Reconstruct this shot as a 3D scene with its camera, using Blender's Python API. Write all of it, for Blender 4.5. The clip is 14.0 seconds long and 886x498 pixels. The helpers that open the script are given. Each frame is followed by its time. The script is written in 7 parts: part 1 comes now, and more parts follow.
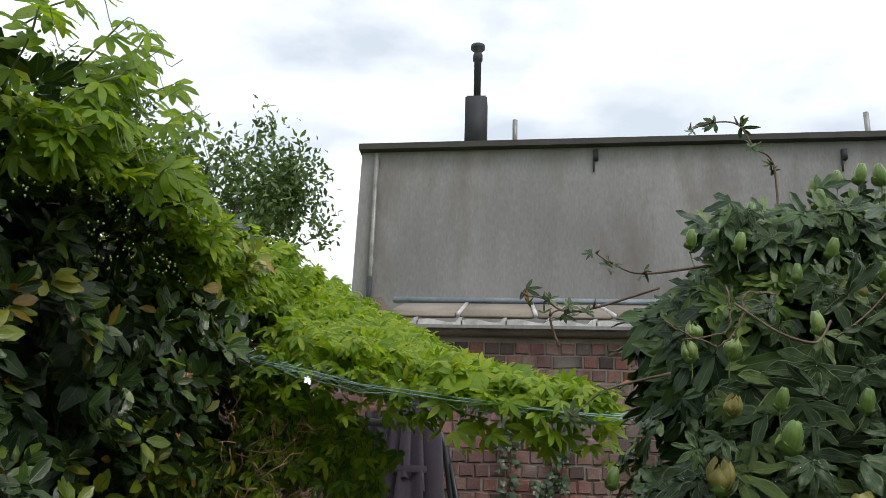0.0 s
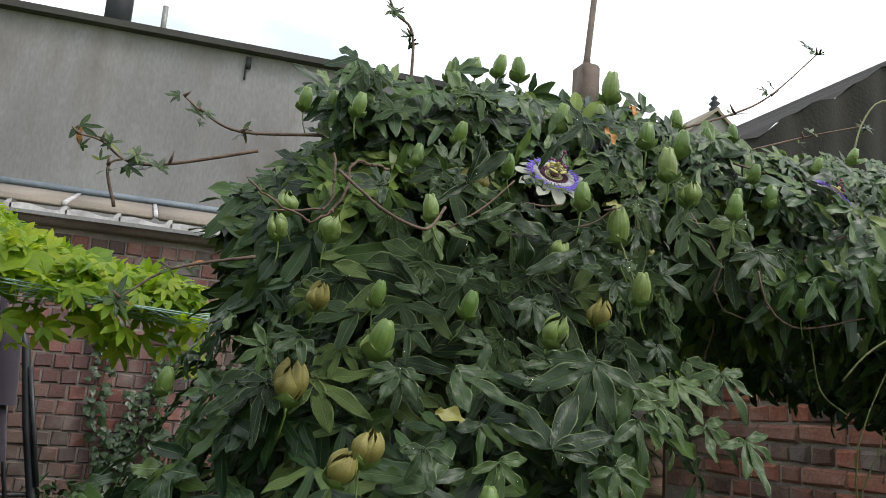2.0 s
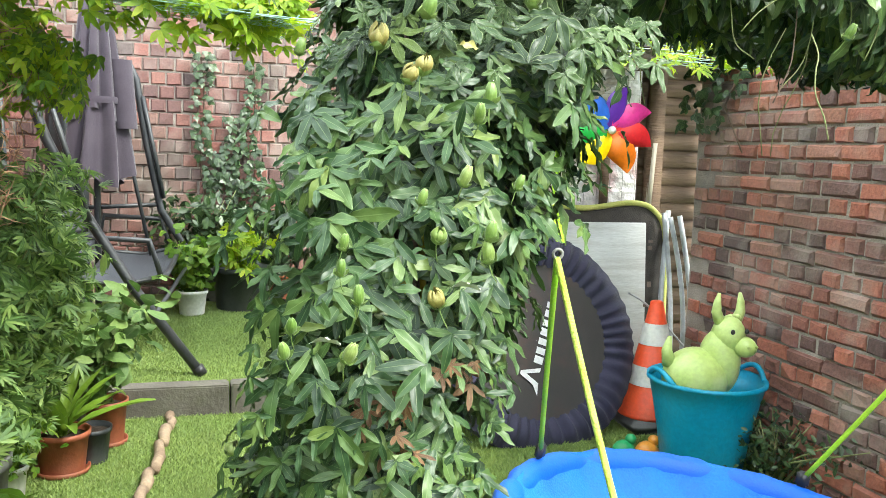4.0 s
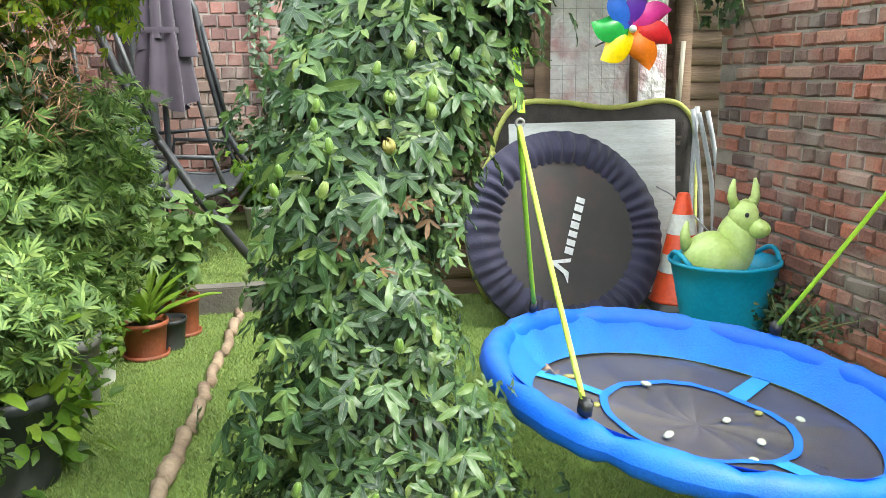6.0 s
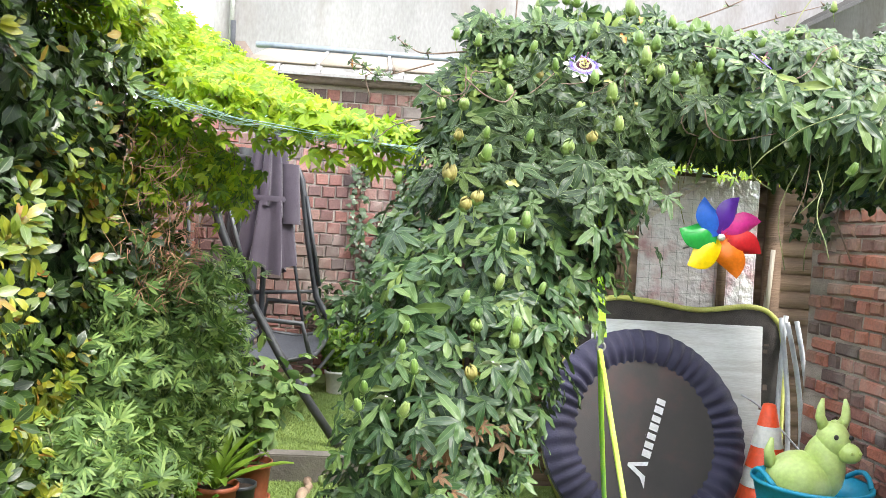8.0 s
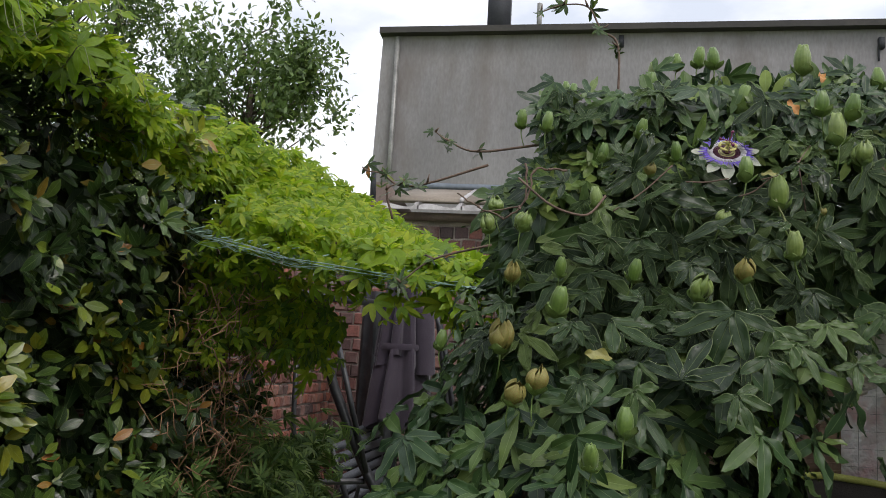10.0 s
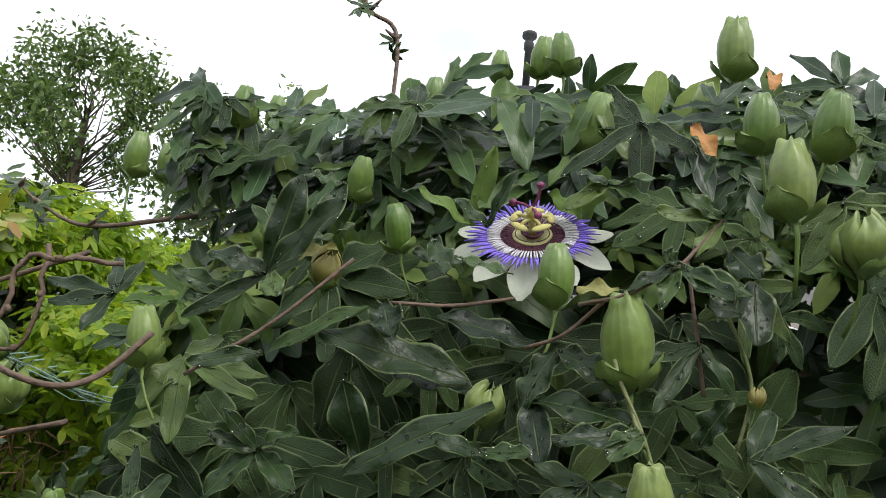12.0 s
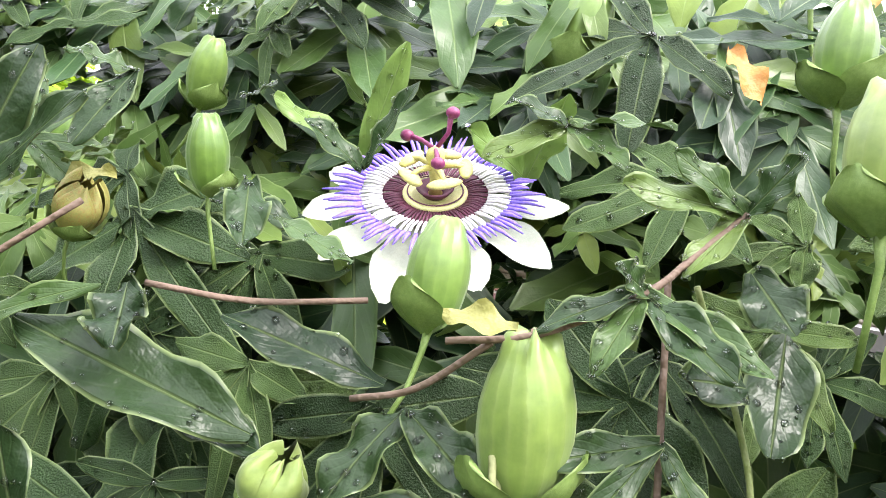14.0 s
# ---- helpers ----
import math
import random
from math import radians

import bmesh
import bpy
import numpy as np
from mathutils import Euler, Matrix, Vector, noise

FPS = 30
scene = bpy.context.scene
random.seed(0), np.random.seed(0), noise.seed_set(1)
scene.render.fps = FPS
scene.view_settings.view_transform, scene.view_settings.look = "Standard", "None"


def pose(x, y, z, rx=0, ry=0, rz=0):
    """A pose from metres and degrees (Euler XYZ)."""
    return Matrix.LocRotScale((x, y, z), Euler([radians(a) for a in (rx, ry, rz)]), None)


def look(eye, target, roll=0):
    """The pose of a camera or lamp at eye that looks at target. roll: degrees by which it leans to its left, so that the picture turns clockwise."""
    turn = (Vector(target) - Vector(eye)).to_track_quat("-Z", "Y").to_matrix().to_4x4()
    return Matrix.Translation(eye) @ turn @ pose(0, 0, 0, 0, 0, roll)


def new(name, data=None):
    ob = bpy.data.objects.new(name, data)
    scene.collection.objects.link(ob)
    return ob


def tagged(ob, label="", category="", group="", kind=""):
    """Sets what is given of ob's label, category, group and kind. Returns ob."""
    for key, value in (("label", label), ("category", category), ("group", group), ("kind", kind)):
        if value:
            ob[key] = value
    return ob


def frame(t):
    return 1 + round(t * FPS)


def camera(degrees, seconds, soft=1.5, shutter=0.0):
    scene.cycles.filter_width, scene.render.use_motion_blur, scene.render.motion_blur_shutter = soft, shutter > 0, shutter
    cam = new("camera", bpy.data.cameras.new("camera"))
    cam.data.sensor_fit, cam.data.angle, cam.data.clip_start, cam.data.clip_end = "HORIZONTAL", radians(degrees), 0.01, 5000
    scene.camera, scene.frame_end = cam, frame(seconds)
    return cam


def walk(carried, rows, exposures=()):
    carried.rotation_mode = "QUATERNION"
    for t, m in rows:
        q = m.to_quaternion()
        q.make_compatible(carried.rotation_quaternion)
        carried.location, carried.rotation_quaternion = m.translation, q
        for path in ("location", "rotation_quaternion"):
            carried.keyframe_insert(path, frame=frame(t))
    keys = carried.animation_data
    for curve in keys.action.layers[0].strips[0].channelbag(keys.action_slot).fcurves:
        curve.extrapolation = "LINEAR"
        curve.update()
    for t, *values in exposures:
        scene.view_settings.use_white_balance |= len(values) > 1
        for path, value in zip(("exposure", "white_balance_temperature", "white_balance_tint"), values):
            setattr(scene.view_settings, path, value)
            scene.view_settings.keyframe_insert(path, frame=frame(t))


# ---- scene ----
cam = camera(55.4, 14.0, soft=0.7)
PATH = [
    (0, (1.305, 0.349, 1.412), (1.14, 2.268, 1.95), 1.7),
    (0.5, (1.353, 0.415, 1.42), (1.423, 2.335, 1.974), 2.7),
    (1, (1.393, 0.536, 1.42), (1.801, 2.428, 1.924), 3.8),
    (1.5, (1.412, 0.607, 1.416), (2.07, 2.445, 1.85), 4.2),
    (2, (1.392, 0.58, 1.406), (2.068, 2.42, 1.803), 3.9),
    (2.5, (1.379, 0.488, 1.396), (2.044, 2.33, 1.801), 3.0),
    (3, (1.348, 0.356, 1.355), (1.884, 2.269, 1.579), 2.6),
    (3.5, (1.308, 0.226, 1.337), (1.809, 2.159, 1.455), 2.1),
    (4, (1.278, 0.06, 1.263), (1.83, 1.968, 1.032), 2.0),
    (4.2, (1.28, -0.006, 1.248), (1.84, 1.891, 0.948), 0.9),
    (6.3, (1.397, -0.361, 1.178), (1.762, 1.561, 0.763), -0.9),
    (6.5, (1.398, -0.416, 1.171), (1.821, 1.493, 0.752), -0.6),
    (7, (1.343, -0.5, 1.202), (1.855, 1.396, 0.825), 1.2),
    (7.5, (1.33, -0.476, 1.258), (1.802, 1.451, 1.005), 2.3),
    (8, (1.378, -0.341, 1.303), (1.557, 1.65, 1.275), 3.4),
    (8.2, (1.419, -0.238, 1.331), (1.436, 1.761, 1.391), 3.5),
    (10.3, (1.649, 0.412, 1.397), (1.401, 2.377, 1.676), 3.2),
    (10.5, (1.708, 0.496, 1.405), (1.474, 2.462, 1.687), 3.5),
    (11, (1.811, 0.697, 1.435), (1.536, 2.655, 1.739), 4.2),
    (11.5, (1.831, 0.829, 1.495), (1.501, 2.767, 1.86), 4.6),
    (12, (1.826, 0.939, 1.546), (1.48, 2.839, 2.068), 6.0),
    (12.5, (1.824, 1.005, 1.569), (1.467, 2.926, 1.996), 6.2),
    (13, (1.822, 1.062, 1.593), (1.463, 3.019, 1.796), 10.6),
    (13.5, (1.848, 1.11, 1.626), (1.433, 3.058, 1.81), 11.6),
    (14, (1.858, 1.104, 1.61), (1.431, 3.029, 1.943), 13.8),
]
EXPOSURES = [(0.0, 0.0, 6500, 10.0), (0.5, -0.25, 6500, 10.0), (1.0, -0.3, 6500, 10.0), (1.5, -0.28, 6500, 10.0), (2.0, 0.3, 6500, 10.0), (2.5, 0.4, 6500, 10.0), (3.0, 0.88, 6500, 10.0), (3.5, 1.75, 6500, 9.0), (4.0, 2.36, 6500, 4.0), (6.5, 2.28, 6500, 6.0), (7.0, 2.36, 6500, 8.0), (7.5, 2.38, 6500, 10.0), (8.2, 2.1, 6500, 12.0), (9.2, 1.0, 6500, 13.0), (10.3, -0.05, 6500, 15.0), (10.6, 0.1, 6500, 16.0), (11.0, 0.6, 6500, 21.0), (11.5, 1.2, 6500, 21.0), (12.0, 0.4, 6500, 12.0), (12.5, 0.0, 6500, 13.0), (13.0, 1.85, 6500, 20.0), (13.5, 2.4, 6500, 20.0), (14.0, 2.15, 6500, 14.0)]
walk(cam, [(t, look(eye, target, roll)) for t, eye, target, roll in PATH], EXPOSURES)

# ---- light ----
world = bpy.data.worlds.new("sky")
scene.world = world
world.use_nodes = True
wn, wl = world.node_tree.nodes, world.node_tree.links
wn.clear()
w_out, w_bg = wn.new("ShaderNodeOutputWorld"), wn.new("ShaderNodeBackground")
w_sky = wn.new("ShaderNodeTexSky")
w_sky.sky_type, w_sky.sun_disc = "NISHITA", False
w_sky.sun_elevation, w_sky.sun_rotation = radians(50), radians(132)
w_co, w_map = wn.new("ShaderNodeTexCoord"), wn.new("ShaderNodeMapping")
w_map.inputs["Scale"].default_value = (1.0, 1.0, 2.2)
w_noise, w_ramp = wn.new("ShaderNodeTexNoise"), wn.new("ShaderNodeValToRGB")
w_noise.inputs["Scale"].default_value, w_noise.inputs["Detail"].default_value = 4.0, 6.0
w_ramp.color_ramp.elements[0].position, w_ramp.color_ramp.elements[0].color = 0.34, (0.60, 0.66, 0.73, 1)
w_ramp.color_ramp.elements[1].position, w_ramp.color_ramp.elements[1].color = 0.56, (1.0, 1.02, 1.03, 1)
w_dim, w_mix = wn.new("ShaderNodeVectorMath"), wn.new("ShaderNodeMix")
w_dim.operation, w_dim.inputs[1].default_value = "SCALE", (0, 0, 0)
w_dim.inputs["Scale"].default_value = 0.1
w_mix.data_type, w_mix.inputs["Factor"].default_value = "RGBA", 0.86
wl.new(w_co.outputs["Generated"], w_map.inputs["Vector"])
wl.new(w_map.outputs["Vector"], w_noise.inputs["Vector"])
wl.new(w_noise.outputs["Fac"], w_ramp.inputs["Fac"])
wl.new(w_sky.outputs["Color"], w_dim.inputs[0])
wl.new(w_dim.outputs["Vector"], w_mix.inputs["A"])
wl.new(w_ramp.outputs["Color"], w_mix.inputs["B"])
wl.new(w_mix.outputs["Result"], w_bg.inputs["Color"])
w_bg.inputs["Strength"].default_value = 1.35
wl.new(w_bg.outputs["Background"], w_out.inputs["Surface"])

sun = new("sun", bpy.data.lights.new("sun", "SUN"))
sun.data.energy, sun.data.angle, sun.data.color = 1.4, radians(18), (1.0, 0.96, 0.9)
sun.matrix_world = pose(0, 0, 10, 40, 0, 48)

# ---- mesh and material helpers ----


class Geo:
    """Collects vertices and faces of one mesh."""

    def __init__(self):
        self.v, self.f = [], []

    def add(self, verts, faces, m=None):
        o = len(self.v)
        self.v += [tuple(m @ Vector(p)) if m else tuple(p) for p in verts]
        self.f += [tuple(i + o for i in fc) for fc in faces]
        return self

    def box(self, c, s, m=None, bevel=0.0):
        x, y, z = (a / 2 for a in s)
        if bevel <= 0:
            vs = [(c[0] + i * x, c[1] + j * y, c[2] + k * z) for i in (-1, 1) for j in (-1, 1) for k in (-1, 1)]
            fs = [(0, 1, 3, 2), (4, 6, 7, 5), (0, 4, 5, 1), (2, 3, 7, 6), (0, 2, 6, 4), (1, 5, 7, 3)]
            return self.add(vs, fs, m)
        bm = bmesh.new()
        bmesh.ops.create_cube(bm, size=1, matrix=Matrix.Translation(c) @ Matrix.Diagonal((*s, 1)))
        bmesh.ops.bevel(bm, geom=bm.edges[:], offset=bevel, segments=2, affect="EDGES")
        bm.verts.index_update()
        vs, fs = [v.co.copy() for v in bm.verts], [[v.index for v in f.verts] for f in bm.faces]
        bm.free()
        return self.add(vs, fs, m)

    def tube(self, pts, r, n=10, closed=False, cap=True):
        pts = [Vector(p) for p in pts]
        k = len(pts)
        rs = r if isinstance(r, (list, tuple)) else [r] * k
        o = len(self.v)
        side = None
        for i, p in enumerate(pts):
            a = pts[(i - 1) % k] if closed or i else p
            b = pts[(i + 1) % k] if closed or i < k - 1 else p
            d = (b - a).normalized()
            if side is None:
                side = d.orthogonal().normalized()
            side = (side - d * side.dot(d))
            side = side.normalized() if side.length > 1e-6 else d.orthogonal().normalized()
            up = d.cross(side)
            for j in range(n):
                t = 2 * math.pi * j / n
                self.v.append(tuple(p + rs[i] * (math.cos(t) * side + math.sin(t) * up)))
        for i in range(k if closed else k - 1):
            for j in range(n):
                a, b = o + i * n, o + ((i + 1) % k) * n
                self.f.append((a + j, a + (j + 1) % n, b + (j + 1) % n, b + j))
        if cap and not closed:
            self.f.append(tuple(o + j for j in range(n))[::-1])
            self.f.append(tuple(o + (k - 1) * n + j for j in range(n)))
        return self

    def lathe(self, prof, n=24, m=None, cap=True):
        vs = [(r * math.cos(2 * math.pi * j / n), r * math.sin(2 * math.pi * j / n), z) for r, z in prof for j in range(n)]
        fs = [(i * n + j, i * n + (j + 1) % n, (i + 1) * n + (j + 1) % n, (i + 1) * n + j) for i in range(len(prof) - 1) for j in range(n)]
        if cap:
            fs += [tuple(range(n))[::-1], tuple((len(prof) - 1) * n + j for j in range(n))]
        return self.add(vs, fs, m)

    def grid(self, fn, nu, nv, m=None, wrap=False):
        vs = [fn(i / (nu if wrap else nu - 1), j / (nv - 1)) for i in range(nu) for j in range(nv)]
        fs = [(i * nv + j, ((i + 1) % nu) * nv + j, ((i + 1) % nu) * nv + j + 1, i * nv + j + 1) for i in range(nu if wrap else nu - 1) for j in range(nv - 1)]
        return self.add(vs, fs, m)

    def ball(self, c, r, m=None, n=14, k=9):
        def fn(u, v):
            a, b = 2 * math.pi * u, math.pi * (v - 0.5) * 0.998
            return (c[0] + r[0] * math.cos(a) * math.cos(b), c[1] + r[1] * math.sin(a) * math.cos(b), c[2] + r[2] * math.sin(b))
        return self.grid(fn, n, k, m, wrap=True)

    def mesh(self, name, smooth=True):
        me = bpy.data.meshes.new(name)
        me.from_pydata(self.v, [], self.f)
        if smooth:
            me.polygons.foreach_set("use_smooth", [True] * len(me.polygons))
        me.update()
        return me


def smooth_line(pts, k=6):
    """A rounded line through the given points."""
    p = [Vector(q) for q in pts]
    p = [2 * p[0] - p[1]] + p + [2 * p[-1] - p[-2]]
    out = []
    for i in range(1, len(p) - 2):
        for j in range(k):
            t = j / k
            out.append(0.5 * (2 * p[i] + (p[i + 1] - p[i - 1]) * t + (2 * p[i - 1] - 5 * p[i] + 4 * p[i + 1] - p[i + 2]) * t * t + (3 * p[i] - p[i - 1] - 3 * p[i + 1] + p[i + 2]) * t ** 3))
    return out + [p[-2]]


def np_mesh(name, verts, faces, smooth=True, uv=None):
    """A mesh from an (N, 3) array and an (M, k) array of equal-sized faces."""
    me = bpy.data.meshes.new(name)
    k = faces.shape[1]
    me.vertices.add(len(verts))
    me.vertices.foreach_set("co", np.ascontiguousarray(verts, dtype=np.float32).ravel())
    me.loops.add(faces.size)
    me.loops.foreach_set("vertex_index", np.ascontiguousarray(faces, dtype=np.int32).ravel())
    me.polygons.add(len(faces))
    me.polygons.foreach_set("loop_start", np.arange(0, faces.size, k, dtype=np.int32))
    if smooth:
        me.polygons.foreach_set("use_smooth", np.ones(len(faces), dtype=bool))
    me.update(calc_edges=True)
    if uv is not None:
        layer = me.uv_layers.new(name="UVMap")
        layer.data.foreach_set("uv", np.ascontiguousarray(uv[faces.ravel()], dtype=np.float32).ravel())
    return me


def thing(name, label, category, group="", kind="", at=(0, 0, 0), rz=0.0):
    ob = new(name)
    ob.empty_display_size = 0.1
    ob.matrix_basis = pose(*at, 0, 0, rz)
    return tagged(ob, label, category, group, kind)


def part(name, geo, material, parent=None, label="", smooth=True, m=None, kind=""):
    me = geo.mesh(name, smooth) if isinstance(geo, Geo) else geo
    if material and not me.materials:
        me.materials.append(material)
    ob = new(name, me)
    ob.parent = parent
    if m:
        ob.matrix_basis = m
    if isinstance(geo, Geo) and smooth == "auto":
        pass
    return tagged(ob, label, kind=kind)


def nodes_of(name):
    mt = bpy.data.materials.new(name)
    mt.use_nodes = True
    nt = mt.node_tree
    return mt, nt, nt.nodes["Principled BSDF"]


def ramp_node(nt, stops):
    r = nt.nodes.new("ShaderNodeValToRGB")
    e = r.color_ramp.elements
    while len(e) < len(stops):
        e.new(0.5)
    for el, (p, c) in zip(e, stops):
        el.position, el.color = p, (*c, 1)
    return r


def noise_node(nt, scale, detail=4.0, stretch=(1, 1, 1), rough=0.55):
    co, mp, nz = nt.nodes.new("ShaderNodeTexCoord"), nt.nodes.new("ShaderNodeMapping"), nt.nodes.new("ShaderNodeTexNoise")
    mp.inputs["Scale"].default_value = stretch
    nz.inputs["Scale"].default_value, nz.inputs["Detail"].default_value, nz.inputs["Roughness"].default_value = scale, detail, rough
    nt.links.new(co.outputs["Object"], mp.inputs["Vector"])
    nt.links.new(mp.outputs["Vector"], nz.inputs["Vector"])
    return nz


def mix_node(nt, a, b, fac, mode="MIX"):
    mx = nt.nodes.new("ShaderNodeMix")
    mx.data_type, mx.blend_type = "RGBA", mode
    for sock, val in (("A", a), ("B", b), ("Factor", fac)):
        if isinstance(val, (int, float)):
            mx.inputs[sock].default_value = val
        elif isinstance(val, tuple):
            mx.inputs[sock].default_value = (*val, 1)
        else:
            nt.links.new(val, mx.inputs[sock])
    return mx.outputs["Result"]


def surface(name, stops, scale=8.0, rough=0.6, bump=0.2, grain=60.0, metal=0.0, stretch=(1, 1, 1), dirt=None, dirt_scale=2.0, dirt_amount=0.6,
            vary=0.0, sheen=0.0, bump_dist=0.01, rough_var=0.15, coat=0.0):
    """Base colour from a ramp over coarse and fine noise, with dirt patches, bump and uneven gloss."""
    mt, nt, bsdf = nodes_of(name)
    nz, fine = noise_node(nt, scale, 5, stretch), noise_node(nt, grain, 3, stretch)
    r = ramp_node(nt, stops)
    nt.links.new(nz.outputs["Fac"], r.inputs["Fac"])
    col = mix_node(nt, r.outputs["Color"], ramp_out(nt, fine, ((0.3, (0.62,) * 3), (0.7, (1.25,) * 3))), 0.35, "MULTIPLY")
    if dirt:
        dn = noise_node(nt, dirt_scale, 6, stretch, 0.65)
        dr = ramp_node(nt, ((0.48, (0, 0, 0)), (0.68, (1, 1, 1))))
        nt.links.new(dn.outputs["Fac"], dr.inputs["Fac"])
        m2 = nt.nodes.new("ShaderNodeMath")
        m2.operation, m2.inputs[1].default_value = "MULTIPLY", dirt_amount
        nt.links.new(dr.outputs["Color"], m2.inputs[0])
        col = mix_node(nt, col, dirt, m2.outputs[0])
    if vary:
        oi = nt.nodes.new("ShaderNodeObjectInfo")
        hs = nt.nodes.new("ShaderNodeHueSaturation")
        mr = nt.nodes.new("ShaderNodeMapRange")
        mr.inputs["To Min"].default_value, mr.inputs["To Max"].default_value = 1 - vary, 1 + vary
        nt.links.new(oi.outputs["Random"], mr.inputs["Value"])
        nt.links.new(mr.outputs["Result"], hs.inputs["Value"])
        nt.links.new(col, hs.inputs["Color"])
        col = hs.outputs["Color"]
    nt.links.new(col, bsdf.inputs["Base Color"])
    rr = nt.nodes.new("ShaderNodeMapRange")
    rr.inputs["To Min"].default_value, rr.inputs["To Max"].default_value = max(0.02, rough - rough_var), min(1, rough + rough_var)
    nt.links.new(nz.outputs["Fac"], rr.inputs["Value"])
    nt.links.new(rr.outputs["Result"], bsdf.inputs["Roughness"])
    bsdf.inputs["Metallic"].default_value = metal
    bsdf.inputs["Sheen Weight"].default_value = sheen
    bsdf.inputs["Coat Weight"].default_value = coat
    if bump:
        bp = nt.nodes.new("ShaderNodeBump")
        bp.inputs["Strength"].default_value, bp.inputs["Distance"].default_value = bump, bump_dist
        nt.links.new(fine.outputs["Fac"], bp.inputs["Height"])
        nt.links.new(bp.outputs["Normal"], bsdf.inputs["Normal"])
    return mt


def ramp_out(nt, nz, stops):
    r = ramp_node(nt, stops)
    nt.links.new(nz.outputs["Fac"], r.inputs["Fac"])
    return r.outputs["Color"]


def leaf_mat(name, stops, rough=0.35, glow=0.3, veins=90.0, per_object=False, spec=0.5, bump=0.25, edge_pale=0.6, side_veins=0.22, vein_mix=0.6):
    """Foliage: colour by leaf, blotches, a little light passing through the blade."""
    mt, nt, bsdf = nodes_of(name)
    out = nt.nodes["Material Output"]
    r = ramp_node(nt, stops)
    if per_object:
        oi = nt.nodes.new("ShaderNodeObjectInfo")
        nt.links.new(oi.outputs["Random"], r.inputs["Fac"])
    else:
        gi = nt.nodes.new("ShaderNodeNewGeometry")
        nt.links.new(gi.outputs["Random Per Island"], r.inputs["Fac"])
    nz = noise_node(nt, veins, 4)
    big = noise_node(nt, 5.0, 3)
    col = mix_node(nt, r.outputs["Color"], ramp_out(nt, nz, ((0.3, (0.7, 0.72, 0.7)), (0.7, (1.2, 1.2, 1.1)))), 0.5, "MULTIPLY")
    col = mix_node(nt, col, ramp_out(nt, big, ((0.3, (0.75, 0.8, 0.75)), (0.7, (1.2, 1.15, 1.1)))), 0.6, "MULTIPLY")
    uvn, sep = nt.nodes.new("ShaderNodeUVMap"), nt.nodes.new("ShaderNodeSeparateXYZ")
    nt.links.new(uvn.outputs["UV"], sep.inputs["Vector"])

    def calc(op, a, b=0.0):
        m = nt.nodes.new("ShaderNodeMath")
        m.operation = op
        for i, v in enumerate((a, b)):
            if isinstance(v, (int, float)):
                m.inputs[i].default_value = v
            else:
                nt.links.new(v, m.inputs[i])
        return m.outputs[0]
    au = calc("ABSOLUTE", sep.outputs["X"])
    rib = calc("SUBTRACT", 1.0, calc("MINIMUM", calc("MULTIPLY", au, 14.0), 1.0))
    ph = calc("SUBTRACT", calc("MULTIPLY", sep.outputs["Y"], 42.0), calc("MULTIPLY", au, 17.0))
    side = calc("POWER", calc("ADD", calc("MULTIPLY", calc("SINE", ph), 0.5), 0.5), 9.0)
    edge = calc("MAXIMUM", calc("MULTIPLY", calc("SUBTRACT", au, 0.86), 7.0), 0.0)
    veins_all = calc("MAXIMUM", calc("MAXIMUM", rib, calc("MULTIPLY", side, side_veins)), calc("MULTIPLY", edge, edge_pale))
    col = mix_node(nt, col, mix_node(nt, col, (0.30, 0.38, 0.16), 0.7), calc("MULTIPLY", veins_all, vein_mix))
    nt.links.new(col, bsdf.inputs["Base Color"])
    bsdf.inputs["Roughness"].default_value = rough
    bsdf.inputs["Specular IOR Level"].default_value = spec
    bp = nt.nodes.new("ShaderNodeBump")
    bp.inputs["Strength"].default_value, bp.inputs["Distance"].default_value = bump, 0.003
    nt.links.new(calc("SUBTRACT", nz.outputs["Fac"], calc("MULTIPLY", veins_all, 0.6)), bp.inputs["Height"])
    nt.links.new(bp.outputs["Normal"], bsdf.inputs["Normal"])
    tr, ms = nt.nodes.new("ShaderNodeBsdfTranslucent"), nt.nodes.new("ShaderNodeMixShader")
    tint = mix_node(nt, col, (1.0, 1.0, 0.25), 0.25, "MULTIPLY")
    nt.links.new(tint, tr.inputs["Color"])
    ms.inputs[0].default_value = glow
    nt.links.new(bsdf.outputs[0], ms.inputs[1])
    nt.links.new(tr.outputs[0], ms.inputs[2])
    nt.links.new(ms.outputs[0], out.inputs["Surface"])
    return mt

# ---- materials ----
M_TURF = surface("artificial_turf", ((0.2, (0.10, 0.17, 0.028)), (0.5, (0.18, 0.27, 0.045)), (0.8, (0.26, 0.36, 0.07))), 3.0, 0.85, 0.8, 260, dirt=(0.13, 0.12, 0.05), dirt_amount=0.4, bump_dist=0.02)
M_MORTAR = surface("mortar", ((0.3, (0.19, 0.165, 0.145)), (0.7, (0.38, 0.33, 0.29))), 5.0, 0.95, 0.6, 120, dirt=(0.10, 0.09, 0.07))
BRICK_STOPS = ((0.0, (0.08, 0.056, 0.055)), (0.2, (0.16, 0.083, 0.072)), (0.5, (0.25, 0.098, 0.074)), (0.8, (0.37, 0.125, 0.08)), (1.0, (0.27, 0.15, 0.12)))


